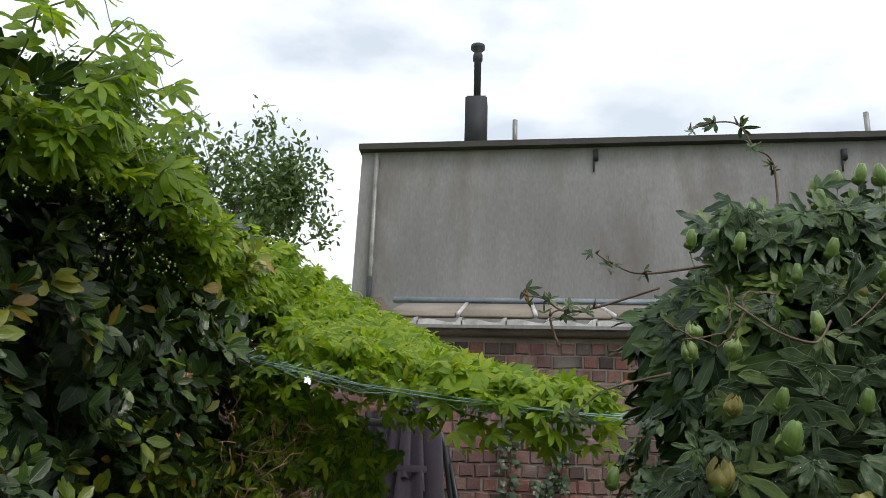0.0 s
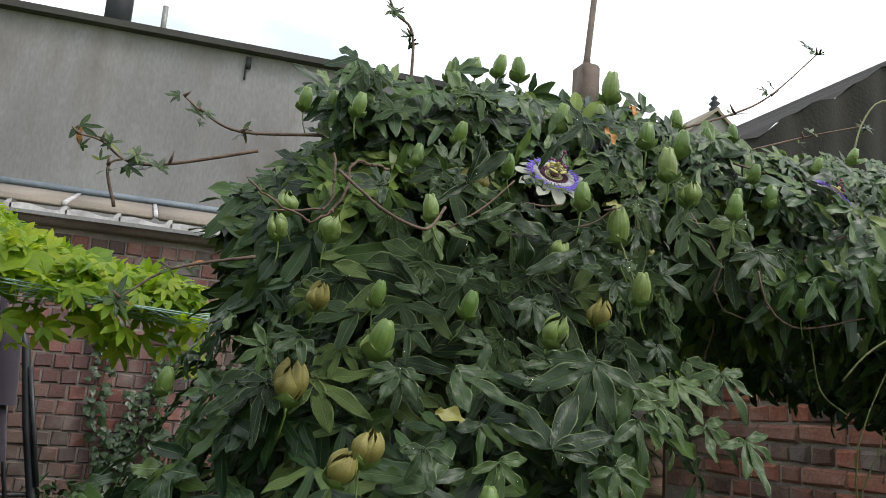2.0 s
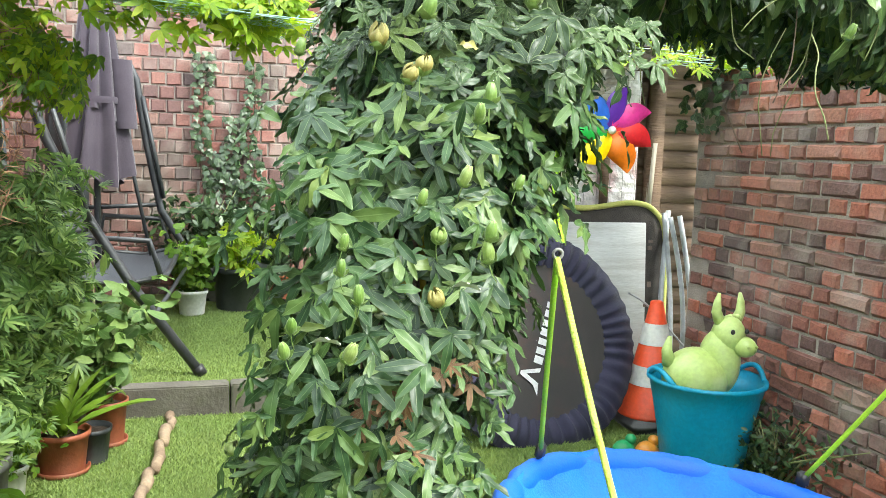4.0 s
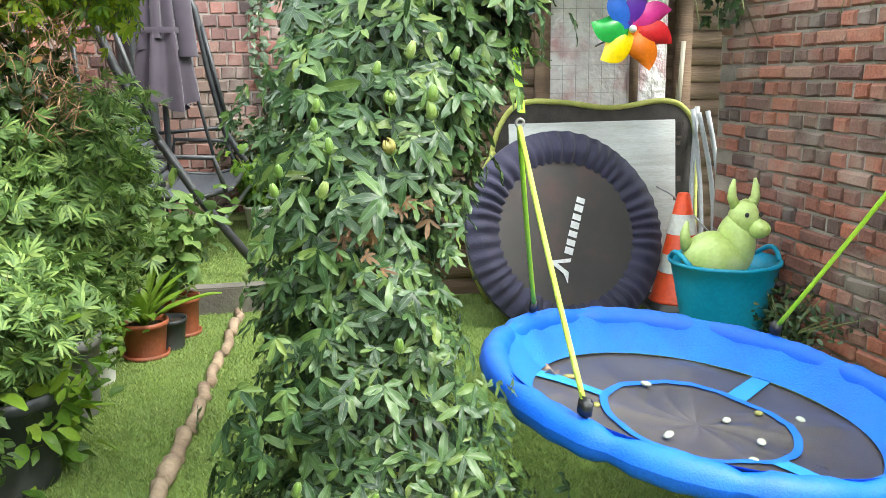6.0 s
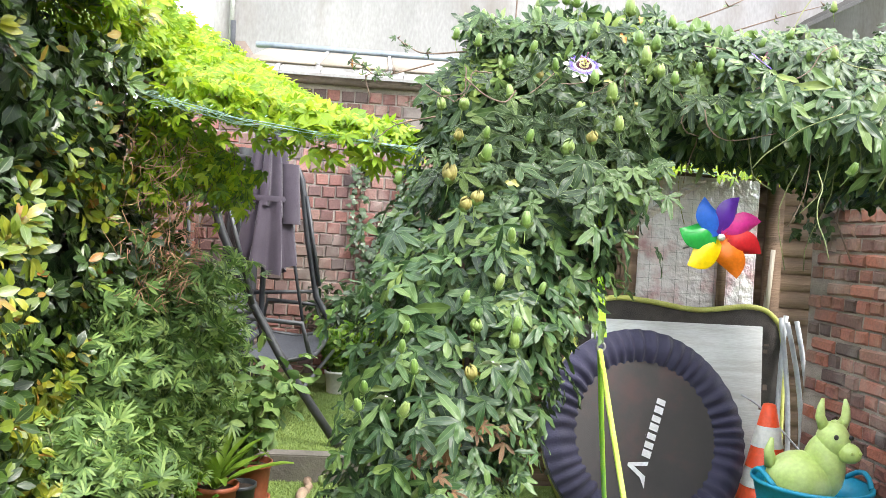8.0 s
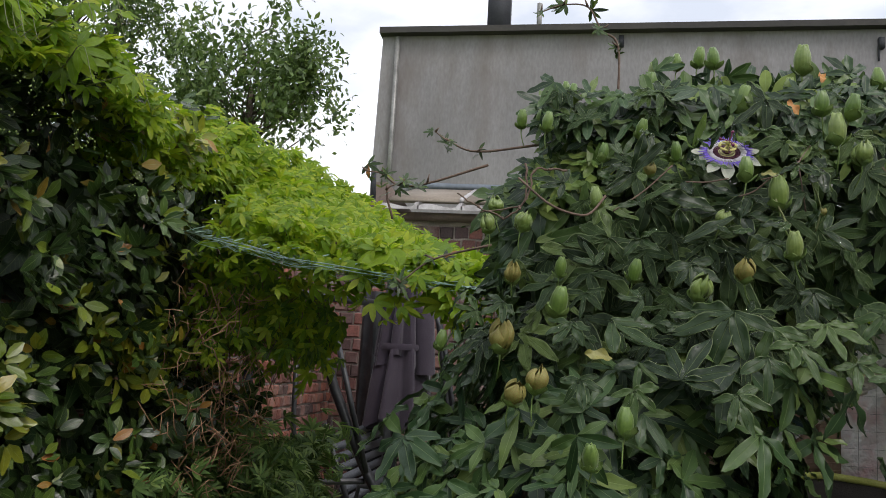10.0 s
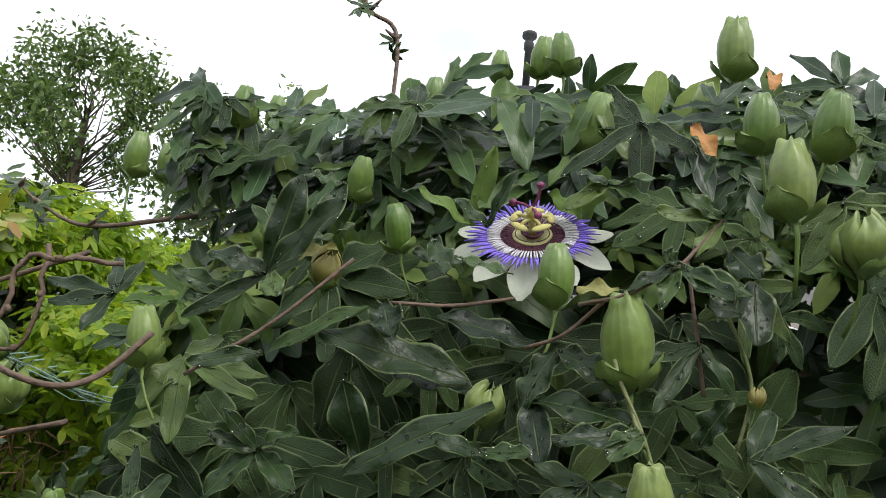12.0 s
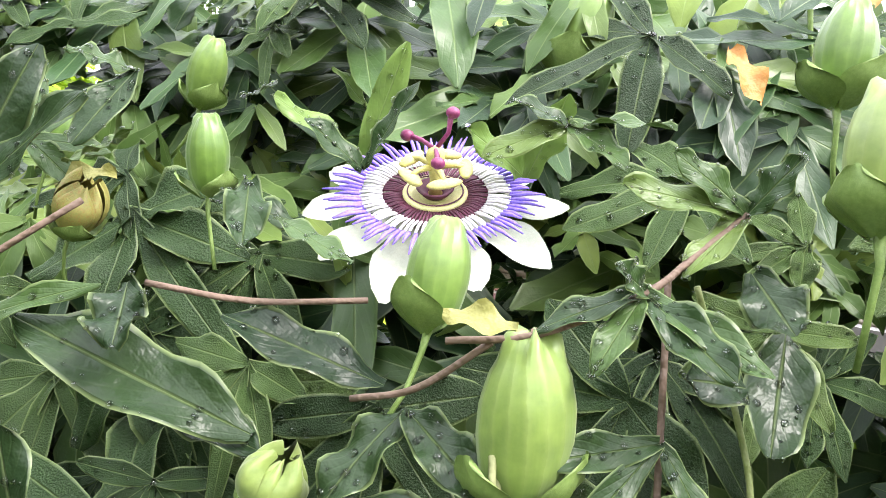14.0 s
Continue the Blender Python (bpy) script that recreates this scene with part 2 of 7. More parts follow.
# North wall: purplish bricks, also darkened for the deeper shade on it.
SHADED_PURPLE_STOPS = ((0.0, (0.07, 0.05, 0.052)), (0.2, (0.125, 0.074, 0.070)), (0.5, (0.185, 0.086, 0.076)), (0.8, (0.255, 0.105, 0.085)), (1.0, (0.215, 0.135, 0.115)))


def brick_mat(name, per_object, stops=BRICK_STOPS):
    mt, nt, bsdf = nodes_of(name)
    r = ramp_node(nt, stops)
    if per_object:
        src = nt.nodes.new("ShaderNodeObjectInfo").outputs["Random"]
    else:
        src = nt.nodes.new("ShaderNodeNewGeometry").outputs["Random Per Island"]
    nt.links.new(src, r.inputs["Fac"])
    co = nt.nodes.new("ShaderNodeNewGeometry")
    big, fine = noise_node(nt, 1.3, 6), noise_node(nt, 70, 5)
    nt.links.new(co.outputs["Position"], big.inputs["Vector"])
    nt.links.new(co.outputs["Position"], fine.inputs["Vector"])
    col = mix_node(nt, r.outputs["Color"], ramp_out(nt, fine, ((0.3, (0.6, 0.6, 0.62)), (0.7, (1.25, 1.2, 1.15)))), 0.7, "MULTIPLY")
    col = mix_node(nt, col, (0.13, 0.11, 0.09), ramp_out(nt, big, ((0.5, (0, 0, 0)), (0.75, (0.75, 0.75, 0.75)))))
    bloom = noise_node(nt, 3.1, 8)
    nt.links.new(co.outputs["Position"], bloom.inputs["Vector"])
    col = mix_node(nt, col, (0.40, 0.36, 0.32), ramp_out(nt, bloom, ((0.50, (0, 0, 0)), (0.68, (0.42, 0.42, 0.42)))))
    nt.links.new(col, bsdf.inputs["Base Color"])
    bsdf.inputs["Roughness"].default_value = 0.88
    bp = nt.nodes.new("ShaderNodeBump")
    bp.inputs["Strength"].default_value, bp.inputs["Distance"].default_value = 0.6, 0.006
    nt.links.new(fine.outputs["Fac"], bp.inputs["Height"])
    nt.links.new(bp.outputs["Normal"], bsdf.inputs["Normal"])
    return mt


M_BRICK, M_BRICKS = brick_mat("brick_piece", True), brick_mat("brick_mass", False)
M_PBRICK, M_PBRICKS = brick_mat("shaded_purple_brick_piece", True, SHADED_PURPLE_STOPS), brick_mat("shaded_purple_brick_mass", False, SHADED_PURPLE_STOPS)
M_RENDER = surface("grey_cement_render", ((0.2, (0.175, 0.168, 0.172)), (0.5, (0.25, 0.24, 0.245)), (0.8, (0.34, 0.33, 0.335))), 0.9, 0.92, 0.25, 30, stretch=(1, 1, 0.35), dirt=(0.16, 0.135, 0.125), dirt_scale=1.1, dirt_amount=0.85)
M_ROOFEDGE = surface("dark_roof_edge", ((0.3, (0.03, 0.028, 0.027)), (0.7, (0.06, 0.055, 0.05))), 3, 0.8, 0.3, 30)
M_STACK = surface("black_chimney", ((0.3, (0.018, 0.02, 0.026)), (0.7, (0.04, 0.042, 0.05))), 4, 0.7, 0.4, 40)
M_STACKB = surface("brown_chimney", ((0.3, (0.10, 0.075, 0.06)), (0.7, (0.17, 0.13, 0.11))), 4, 0.9, 0.4, 40)
M_ZINC = surface("weathered_zinc_pipe", ((0.3, (0.20, 0.20, 0.19)), (0.7, (0.36, 0.36, 0.34))), 6, 0.5, 0.1, 40, metal=0.5)
M_TILEWHITE = surface("wet_coping_tile", ((0.3, (0.42, 0.40, 0.40)), (0.7, (0.66, 0.64, 0.64))), 6, 0.35, 0.3, 50, dirt=(0.12, 0.10, 0.09), dirt_scale=5)
M_SLAB = surface("brown_roof_slab", ((0.3, (0.20, 0.165, 0.13)), (0.7, (0.30, 0.26, 0.21))), 2, 0.8, 0.3, 40)
M_LEAD = surface("lead_flashing", ((0.3, (0.18, 0.21, 0.25)), (0.7, (0.30, 0.34, 0.38))), 4, 0.45, 0.2, 30, metal=0.2)
M_WOOD = surface("weathered_shed_wood", ((0.2, (0.085, 0.05, 0.032)), (0.5, (0.16, 0.10, 0.065)), (0.8, (0.24, 0.16, 0.11))), 2.5, 0.8, 0.5, 30, stretch=(0.4, 1, 6), dirt=(0.05, 0.04, 0.03))
M_STAKE = surface("bleached_wood", ((0.2, (0.30, 0.26, 0.21)), (0.8, (0.52, 0.47, 0.40))), 3, 0.8, 0.5, 40, stretch=(3, 3, 0.3))
M_FOIL = surface("silver_foil_sheet", ((0.25, (0.70, 0.66, 0.66)), (0.5, (0.82, 0.79, 0.80)), (0.66, (0.60, 0.34, 0.37))), 4.5, 0.36, 0.9, 16, metal=0.35, bump_dist=0.03)
M_BLUE = surface("blue_polyester", ((0.2, (0.001, 0.085, 0.55)), (0.8, (0.002, 0.15, 0.78))), 4, 0.6, 0.3, 180, sheen=0.0, bump_dist=0.004)
M_BLUESKIRT = surface("faded_blue_polyester", ((0.2, (0.001, 0.10, 0.56)), (0.8, (0.003, 0.17, 0.76))), 6, 0.7, 0.4, 160, sheen=0.02, dirt=(0.012, 0.20, 0.68), dirt_amount=0.4)
M_BLUEL = surface("light_blue_webbing", ((0.3, (0.012, 0.20, 0.66)), (0.7, (0.03, 0.29, 0.76))), 8, 0.6, 0.3, 200)
M_MAT = surface("black_woven_mat", ((0.2, (0.035, 0.032, 0.032)), (0.8, (0.07, 0.064, 0.066))), 5, 0.33, 0.3, 300, bump_dist=0.004, dirt=(0.14, 0.12, 0.11), dirt_scale=3, dirt_amount=0.35)
M_NAVY = surface("navy_pleated_cloth", ((0.2, (0.013, 0.012, 0.034)), (0.8, (0.032, 0.030, 0.072))), 6, 0.75, 0.3, 120, sheen=0.12)
M_TRMAT = surface("dark_trampoline_mat", ((0.2, (0.030, 0.028, 0.028)), (0.8, (0.06, 0.052, 0.052))), 5, 0.55, 0.2, 300, dirt=(0.13, 0.035, 0.03), dirt_scale=5, dirt_amount=0.25)
M_PRINT = surface("white_print", ((0.3, (0.62, 0.62, 0.64)), (0.7, (0.78, 0.78, 0.8))), 20, 0.6, 0.0)
M_LIME = surface("lime_webbing", ((0.3, (0.26, 0.55, 0.01)), (0.7, (0.42, 0.68, 0.03))), 12, 0.55, 0.4, 220)
M_LIMEY = surface("yellow_rope", ((0.3, (0.492, 0.691, 0.054)), (0.7, (0.656, 0.826, 0.162))), 12, 0.6, 0.6, 250)
M_BLACK = surface("black_plastic", ((0.3, (0.012, 0.012, 0.013)), (0.7, (0.03, 0.03, 0.032))), 10, 0.4, 0.1, 80)
M_TUB = surface("turquoise_flexible_plastic", ((0.3, (0.0, 0.24, 0.42)), (0.7, (0.01, 0.33, 0.52))), 4, 0.42, 0.15, 60, dirt=(0.06, 0.25, 0.33), dirt_amount=0.3)
M_TOY = surface("pale_green_vinyl", ((0.3, (0.40, 0.52, 0.14)), (0.7, (0.54, 0.66, 0.26))), 6, 0.4, 0.1, 60, dirt=(0.55, 0.58, 0.36), dirt_scale=4, dirt_amount=0.5)
M_CONE = surface("orange_cone_plastic", ((0.3, (0.66, 0.055, 0.012)), (0.7, (0.82, 0.09, 0.02))), 8, 0.5, 0.2, 50, dirt=(0.35, 0.08, 0.05), dirt_amount=0.4)
M_WHITE = surface("white_reflective_band", ((0.3, (0.62, 0.60, 0.57)), (0.7, (0.78, 0.77, 0.75))), 8, 0.5, 0.1, 50, dirt=(0.4, 0.36, 0.3), dirt_amount=0.4)
M_BOARD = surface("grey_white_painted_board", ((0.2, (0.42, 0.43, 0.42)), (0.8, (0.58, 0.59, 0.58))), 2.5, 0.6, 0.25, 50, stretch=(0.5, 1, 5), dirt=(0.30, 0.28, 0.25), dirt_scale=3)
M_GOALEDGE = surface("yellow_green_edging", ((0.3, (0.36, 0.38, 0.08)), (0.7, (0.52, 0.53, 0.16))), 10, 0.7, 0.4, 120)
M_NETTING = surface("black_net_cloth", ((0.3, (0.03, 0.027, 0.025)), (0.7, (0.07, 0.06, 0.055))), 12, 0.9, 0.4, 200)
M_PIPE = surface("grey_plastic_conduit", ((0.3, (0.34, 0.36, 0.39)), (0.7, (0.50, 0.52, 0.55))), 6, 0.4, 0.1, 60)
M_POLE = surface("yellow_bamboo_pole", ((0.3, (0.50, 0.42, 0.03)), (0.7, (0.66, 0.58, 0.07))), 5, 0.45, 0.2, 60, stretch=(1, 1, 0.3))
M_TERRA = surface("terracotta_plastic", ((0.3, (0.26, 0.065, 0.03)), (0.7, (0.38, 0.11, 0.05))), 6, 0.6, 0.2, 50, dirt=(0.14, 0.07, 0.05))
M_DARKPOT = surface("dark_grey_pot", ((0.3, (0.018, 0.022, 0.026)), (0.7, (0.045, 0.05, 0.055))), 6, 0.5, 0.2, 50, dirt=(0.09, 0.09, 0.08))
M_GREYPOT = surface("grey_stone_pot", ((0.3, (0.13, 0.13, 0.13)), (0.7, (0.22, 0.22, 0.21))), 6, 0.75, 0.3, 50, dirt=(0.10, 0.11, 0.07))
M_WHITEPOT = surface("white_plastic_pot", ((0.3, (0.60, 0.60, 0.57)), (0.7, (0.74, 0.74, 0.71))), 6, 0.5, 0.1, 50, dirt=(0.35, 0.34, 0.28))
M_SOIL = surface("potting_soil", ((0.3, (0.02, 0.013, 0.009)), (0.7, (0.06, 0.04, 0.028))), 20, 0.95, 1.0, 90)
M_KERB = surface("grey_concrete_kerb", ((0.3, (0.075, 0.068, 0.055)), (0.7, (0.15, 0.135, 0.115))), 5, 0.9, 0.5, 60, dirt=(0.10, 0.11, 0.06))
M_BRANCH = surface("pale_log_edging", ((0.3, (0.22, 0.15, 0.10)), (0.7, (0.46, 0.34, 0.23))), 6, 0.85, 0.6, 60, dirt=(0.16, 0.09, 0.06), dirt_scale=7)
M_TWIG = surface("brown_vine_stem", ((0.3, (0.10, 0.065, 0.045)), (0.7, (0.20, 0.135, 0.10))), 20, 0.75, 0.4, 120)
M_DRY = surface("dry_brown_twig", ((0.3, (0.240, 0.126, 0.072)), (0.7, (0.480, 0.280, 0.169))), 20, 0.85, 0.3, 120)
M_STEM = surface("green_vine_stem", ((0.3, (0.13, 0.17, 0.05)), (0.7, (0.24, 0.24, 0.11))), 20, 0.6, 0.3, 120)
M_GREYWOOD = surface("grey_dead_branch", ((0.3, (0.20, 0.18, 0.155)), (0.7, (0.36, 0.33, 0.29))), 14, 0.85, 0.6, 80, stretch=(1, 1, 0.4))
M_ROPE = surface("pale_weathered_rope", ((0.3, (0.40, 0.36, 0.30)), (0.7, (0.62, 0.57, 0.49))), 30, 0.85, 0.5, 200)
M_ORANGE = surface("orange_toy_plastic", ((0.3, (0.70, 0.14, 0.015)), (0.7, (0.85, 0.20, 0.03))), 8, 0.4, 0.1, 60)
M_STEEL = surface("black_powder_coated_steel", ((0.3, (0.015, 0.017, 0.020)), (0.7, (0.035, 0.038, 0.043))), 8, 0.42, 0.2, 60, dirt=(0.10, 0.10, 0.10), dirt_amount=0.3)
M_SEAT = surface("black_textilene", ((0.3, (0.030, 0.034, 0.042)), (0.7, (0.060, 0.066, 0.078))), 6, 0.6, 0.3, 250)
M_PURPLE = surface("faded_purple_canvas", ((0.2, (0.028, 0.020, 0.032)), (0.8, (0.050, 0.037, 0.055))), 4, 0.85, 0.3, 160, sheen=0.2, dirt=(0.060, 0.048, 0.062))
M_WIRE = surface("green_plastic_net_wire", ((0.3, (0.22, 0.36, 0.28)), (0.7, (0.40, 0.55, 0.46))), 30, 0.45, 0.0)
M_BARK = surface("dark_bark", ((0.3, (0.05, 0.038, 0.028)), (0.7, (0.11, 0.085, 0.065))), 9, 0.9, 0.7, 50)
# Mossy roof, its colour lowered to hold the shade of the backlit side.
M_THATCH = surface("mossy_backlit_roof", ((0.3, (0.008, 0.007, 0.006)), (0.7, (0.028, 0.024, 0.02))), 3, 0.95, 0.8, 25)

L_VINE = leaf_mat("passion_vine_leaf", ((0.0, (0.013, 0.033, 0.015)), (0.45, (0.034, 0.077, 0.027)), (0.80, (0.071, 0.129, 0.035)), (0.985, (0.110, 0.166, 0.043)), (1.0, (0.142, 0.192, 0.043))), 0.38, 0.10, spec=0.34, side_veins=0.06, vein_mix=0.5)
L_VINEP = leaf_mat("passion_vine_leaf_single", ((0.0, (0.016, 0.035, 0.013)), (0.5, (0.030, 0.062, 0.019)), (0.85, (0.055, 0.099, 0.028)), (1.0, (0.117, 0.172, 0.045))), 0.36, 0.10, per_object=True, edge_pale=1.9, bump=0.5, side_veins=0.05, vein_mix=0.42, spec=0.28)
# Darker copy of the vine leaf, shade painted in, for large near blades.
L_VINED = leaf_mat("shaded_passion_vine_leaf", ((0.0, (0.010, 0.024, 0.010)), (1.0, (0.022, 0.044, 0.015))), 0.35, 0.06, per_object=True, edge_pale=1.9, bump=0.5, side_veins=0.05, vein_mix=0.40, spec=0.28)
L_YOUNG = leaf_mat("young_passion_vine_leaf", ((0.0, (0.058, 0.111, 0.029)), (0.6, (0.116, 0.194, 0.048)), (1.0, (0.234, 0.307, 0.073))), 0.42, 0.16, spec=0.24, side_veins=0.05, vein_mix=0.4, edge_pale=1.2)
L_FRESH = leaf_mat("fresh_pale_vine_leaf", ((0.0, (0.13, 0.22, 0.055)), (1.0, (0.20, 0.30, 0.08))), 0.36, 0.2, per_object=True, edge_pale=0.6, bump=0.4, side_veins=0.05, vein_mix=0.35, spec=0.3)
L_HEDGE = leaf_mat("hedge_leaf", ((0.0, (0.012, 0.028, 0.007)), (0.55, (0.024, 0.056, 0.011)), (0.85, (0.055, 0.105, 0.016)), (0.97, (0.15, 0.20, 0.02)), (1.0, (0.34, 0.12, 0.03))), 0.28, 0.10, spec=0.4)
L_HEDGEY = leaf_mat("young_hedge_leaf", ((0.0, (0.075, 0.133, 0.014)), (0.5, (0.173, 0.218, 0.016)), (0.9, (0.300, 0.296, 0.024)), (1.0, (0.300, 0.125, 0.032))), 0.28, 0.25)
L_HOP = leaf_mat("bright_creeper_leaf", ((0.0, (0.15, 0.28, 0.012)), (0.5, (0.28, 0.43, 0.018)), (1.0, (0.45, 0.53, 0.035))), 0.45, 0.58)
L_CREEP = leaf_mat("dark_creeper_leaf", ((0.0, (0.062, 0.143, 0.017)), (0.6, (0.139, 0.272, 0.030)), (1.0, (0.310, 0.443, 0.048))), 0.4, 0.5)
L_GREYG = leaf_mat("grey_green_foliage", ((0.0, (0.053, 0.116, 0.028)), (0.5, (0.145, 0.257, 0.067)), (1.0, (0.308, 0.429, 0.126))), 0.55, 0.3)
L_DEAD = leaf_mat("dead_brown_leaf", ((0.0, (0.08, 0.035, 0.016)), (1.0, (0.20, 0.10, 0.045))), 0.7, 0.2)
L_LILY = leaf_mat("fresh_green_strap_leaf", ((0.0, (0.12, 0.25, 0.02)), (1.0, (0.28, 0.42, 0.05))), 0.4, 0.35)
L_TREE = leaf_mat("tree_leaf", ((0.0, (0.045, 0.083, 0.024)), (0.7, (0.105, 0.180, 0.045)), (1.0, (0.195, 0.270, 0.075))), 0.5, 0.3)
L_IVY = leaf_mat("ivy_leaf", ((0.0, (0.010, 0.029, 0.011)), (0.7, (0.025, 0.060, 0.019)), (1.0, (0.051, 0.102, 0.030))), 0.35, 0.15)
L_GRASS = leaf_mat("turf_blade", ((0.0, (0.10, 0.18, 0.03)), (0.5, (0.20, 0.31, 0.055)), (1.0, (0.36, 0.46, 0.12))), 0.6, 0.25)



def bud_mat(name, base, pale):
    """Green bud with paler ribs running along it, uneven from bud to bud."""
    mt, nt, bsdf = nodes_of(name)
    co, sep = nt.nodes.new("ShaderNodeTexCoord"), nt.nodes.new("ShaderNodeSeparateXYZ")
    nt.links.new(co.outputs["Object"], sep.inputs["Vector"])

    def calc(op, a, b=0.0):
        m = nt.nodes.new("ShaderNodeMath")
        m.operation = op
        for i, v in enumerate((a, b)):
            if isinstance(v, (int, float)):
                m.inputs[i].default_value = v
            else:
                nt.links.new(v, m.inputs[i])
        return m.outputs[0]
    ang = calc("ARCTAN2", sep.outputs["Y"], sep.outputs["X"])
    nz = noise_node(nt, 6.0, 4)
    stripe = calc("POWER", calc("ADD", calc("MULTIPLY", calc("SINE", calc("ADD", calc("MULTIPLY", ang, 15.0), calc("MULTIPLY", nz.outputs["Fac"], 3.0))), 0.5), 0.5), 3.0)
    blot = ramp_out(nt, nz, ((0.3, (0.6, 0.65, 0.6)), (0.7, (1.25, 1.2, 1.15))))
    oi, r = nt.nodes.new("ShaderNodeObjectInfo"), ramp_node(nt, ((0.0, base), (1.0, tuple(0.5 * (a + b) for a, b in zip(base, pale)))))
    nt.links.new(oi.outputs["Random"], r.inputs["Fac"])
    col = mix_node(nt, r.outputs["Color"], blot, 0.7, "MULTIPLY")
    col = mix_node(nt, col, pale, calc("MULTIPLY", stripe, 0.16))
    nt.links.new(col, bsdf.inputs["Base Color"])
    bsdf.inputs["Roughness"].default_value = 0.4
    bsdf.inputs["Sheen Weight"].default_value = 0.15
    bp = nt.nodes.new("ShaderNodeBump")
    bp.inputs["Strength"].default_value, bp.inputs["Distance"].default_value = 0.08, 0.02
    nt.links.new(stripe, bp.inputs["Height"])
    nt.links.new(bp.outputs["Normal"], bsdf.inputs["Normal"])
    return mt


M_BUD, M_BUDPALE = bud_mat("green_bud", (0.085, 0.165, 0.022), (0.21, 0.31, 0.075)), bud_mat("pale_opening_bud", (0.15, 0.23, 0.045), (0.30, 0.35, 0.12))
M_BUDYELLOW = surface("yellowing_bud", ((0.2, (0.19, 0.20, 0.05)), (0.8, (0.30, 0.27, 0.07))), 30, 0.55, 0.2, 200, dirt=(0.26, 0.09, 0.03), dirt_scale=25)
M_RUST = surface("rusty_leaf", ((0.2, (0.34, 0.13, 0.03)), (0.8, (0.52, 0.27, 0.05))), 40, 0.6, 0.2, 200, dirt=(0.16, 0.07, 0.03), dirt_scale=20)
M_BRACT = surface("green_bract", ((0.2, (0.12, 0.20, 0.04)), (0.8, (0.22, 0.31, 0.09))), 30, 0.5, 0.2, 200)
M_PETAL = surface("white_petal", ((0.2, (0.374, 0.406, 0.300)), (0.8, (0.476, 0.495, 0.408))), 40, 0.5, 0.2, 260)
M_CREAM = surface("cream_flower_disc", ((0.2, (0.50, 0.48, 0.18)), (0.8, (0.66, 0.64, 0.34))), 60, 0.5, 0.1, 200)
M_FILDARK = surface("dark_purple_filament", ((0.2, (0.055, 0.008, 0.025)), (0.8, (0.11, 0.015, 0.05))), 60, 0.55, 0.0)
M_FILWHITE = surface("white_filament", ((0.2, (0.612, 0.578, 0.629)), (0.8, (0.714, 0.697, 0.731))), 60, 0.55, 0.0)
M_FILBLUE = surface("violet_filament", ((0.2, (0.16, 0.10, 0.60)), (0.8, (0.30, 0.20, 0.75))), 60, 0.55, 0.0)
M_ANTHER = surface("yellow_green_anther", ((0.2, (0.48, 0.46, 0.12)), (0.8, (0.68, 0.60, 0.24))), 60, 0.6, 0.1, 200)
M_STYLE = surface("maroon_style", ((0.2, (0.16, 0.02, 0.08)), (0.8, (0.28, 0.05, 0.14))), 60, 0.45, 0.1, 200)
M_WATER, _nt, _b = nodes_of("rain_water")
_b.inputs["Transmission Weight"].default_value, _b.inputs["Roughness"].default_value, _b.inputs["IOR"].default_value = 1.0, 0.02, 1.33

# ---- ground, walls, buildings ----
RIGHT_X, BACK_Y, LEFT_X = 3.53, 6.6, 0.0

g = Geo()
g.grid(lambda u, v: (-150 + 300 * u, -150 + 300 * v, 0.0), 13, 13)
tagged(part("ground", g, M_TURF), "green artificial turf lawn with worn joints", "lawn", kind="structure")

g = Geo().box((1.02, 5.37, 0.065), (2.04, 2.46, 0.13))
tagged(part("terrace", g, M_TURF), "raised strip of artificial turf behind the kerb", "terrace", kind="structure")


def kerb():
    th = thing("kerb", "row of grey weathered concrete kerb stones edging the raised turf", "kerb", kind="structure", at=(0, 0, 0))
    x, rng = 0.02, random.Random(3)
    while x < 2.0:
        w = rng.uniform(0.62, 0.80)
        gg = Geo().box((x + w / 2, 4.08 + rng.uniform(-0.004, 0.004), 0.066), (w - 0.008, 0.11, 0.152 + rng.uniform(-0.006, 0.004)), bevel=0.007)
        part("kerb_stone", gg, M_KERB, th, smooth=False)
        x += w


kerb()


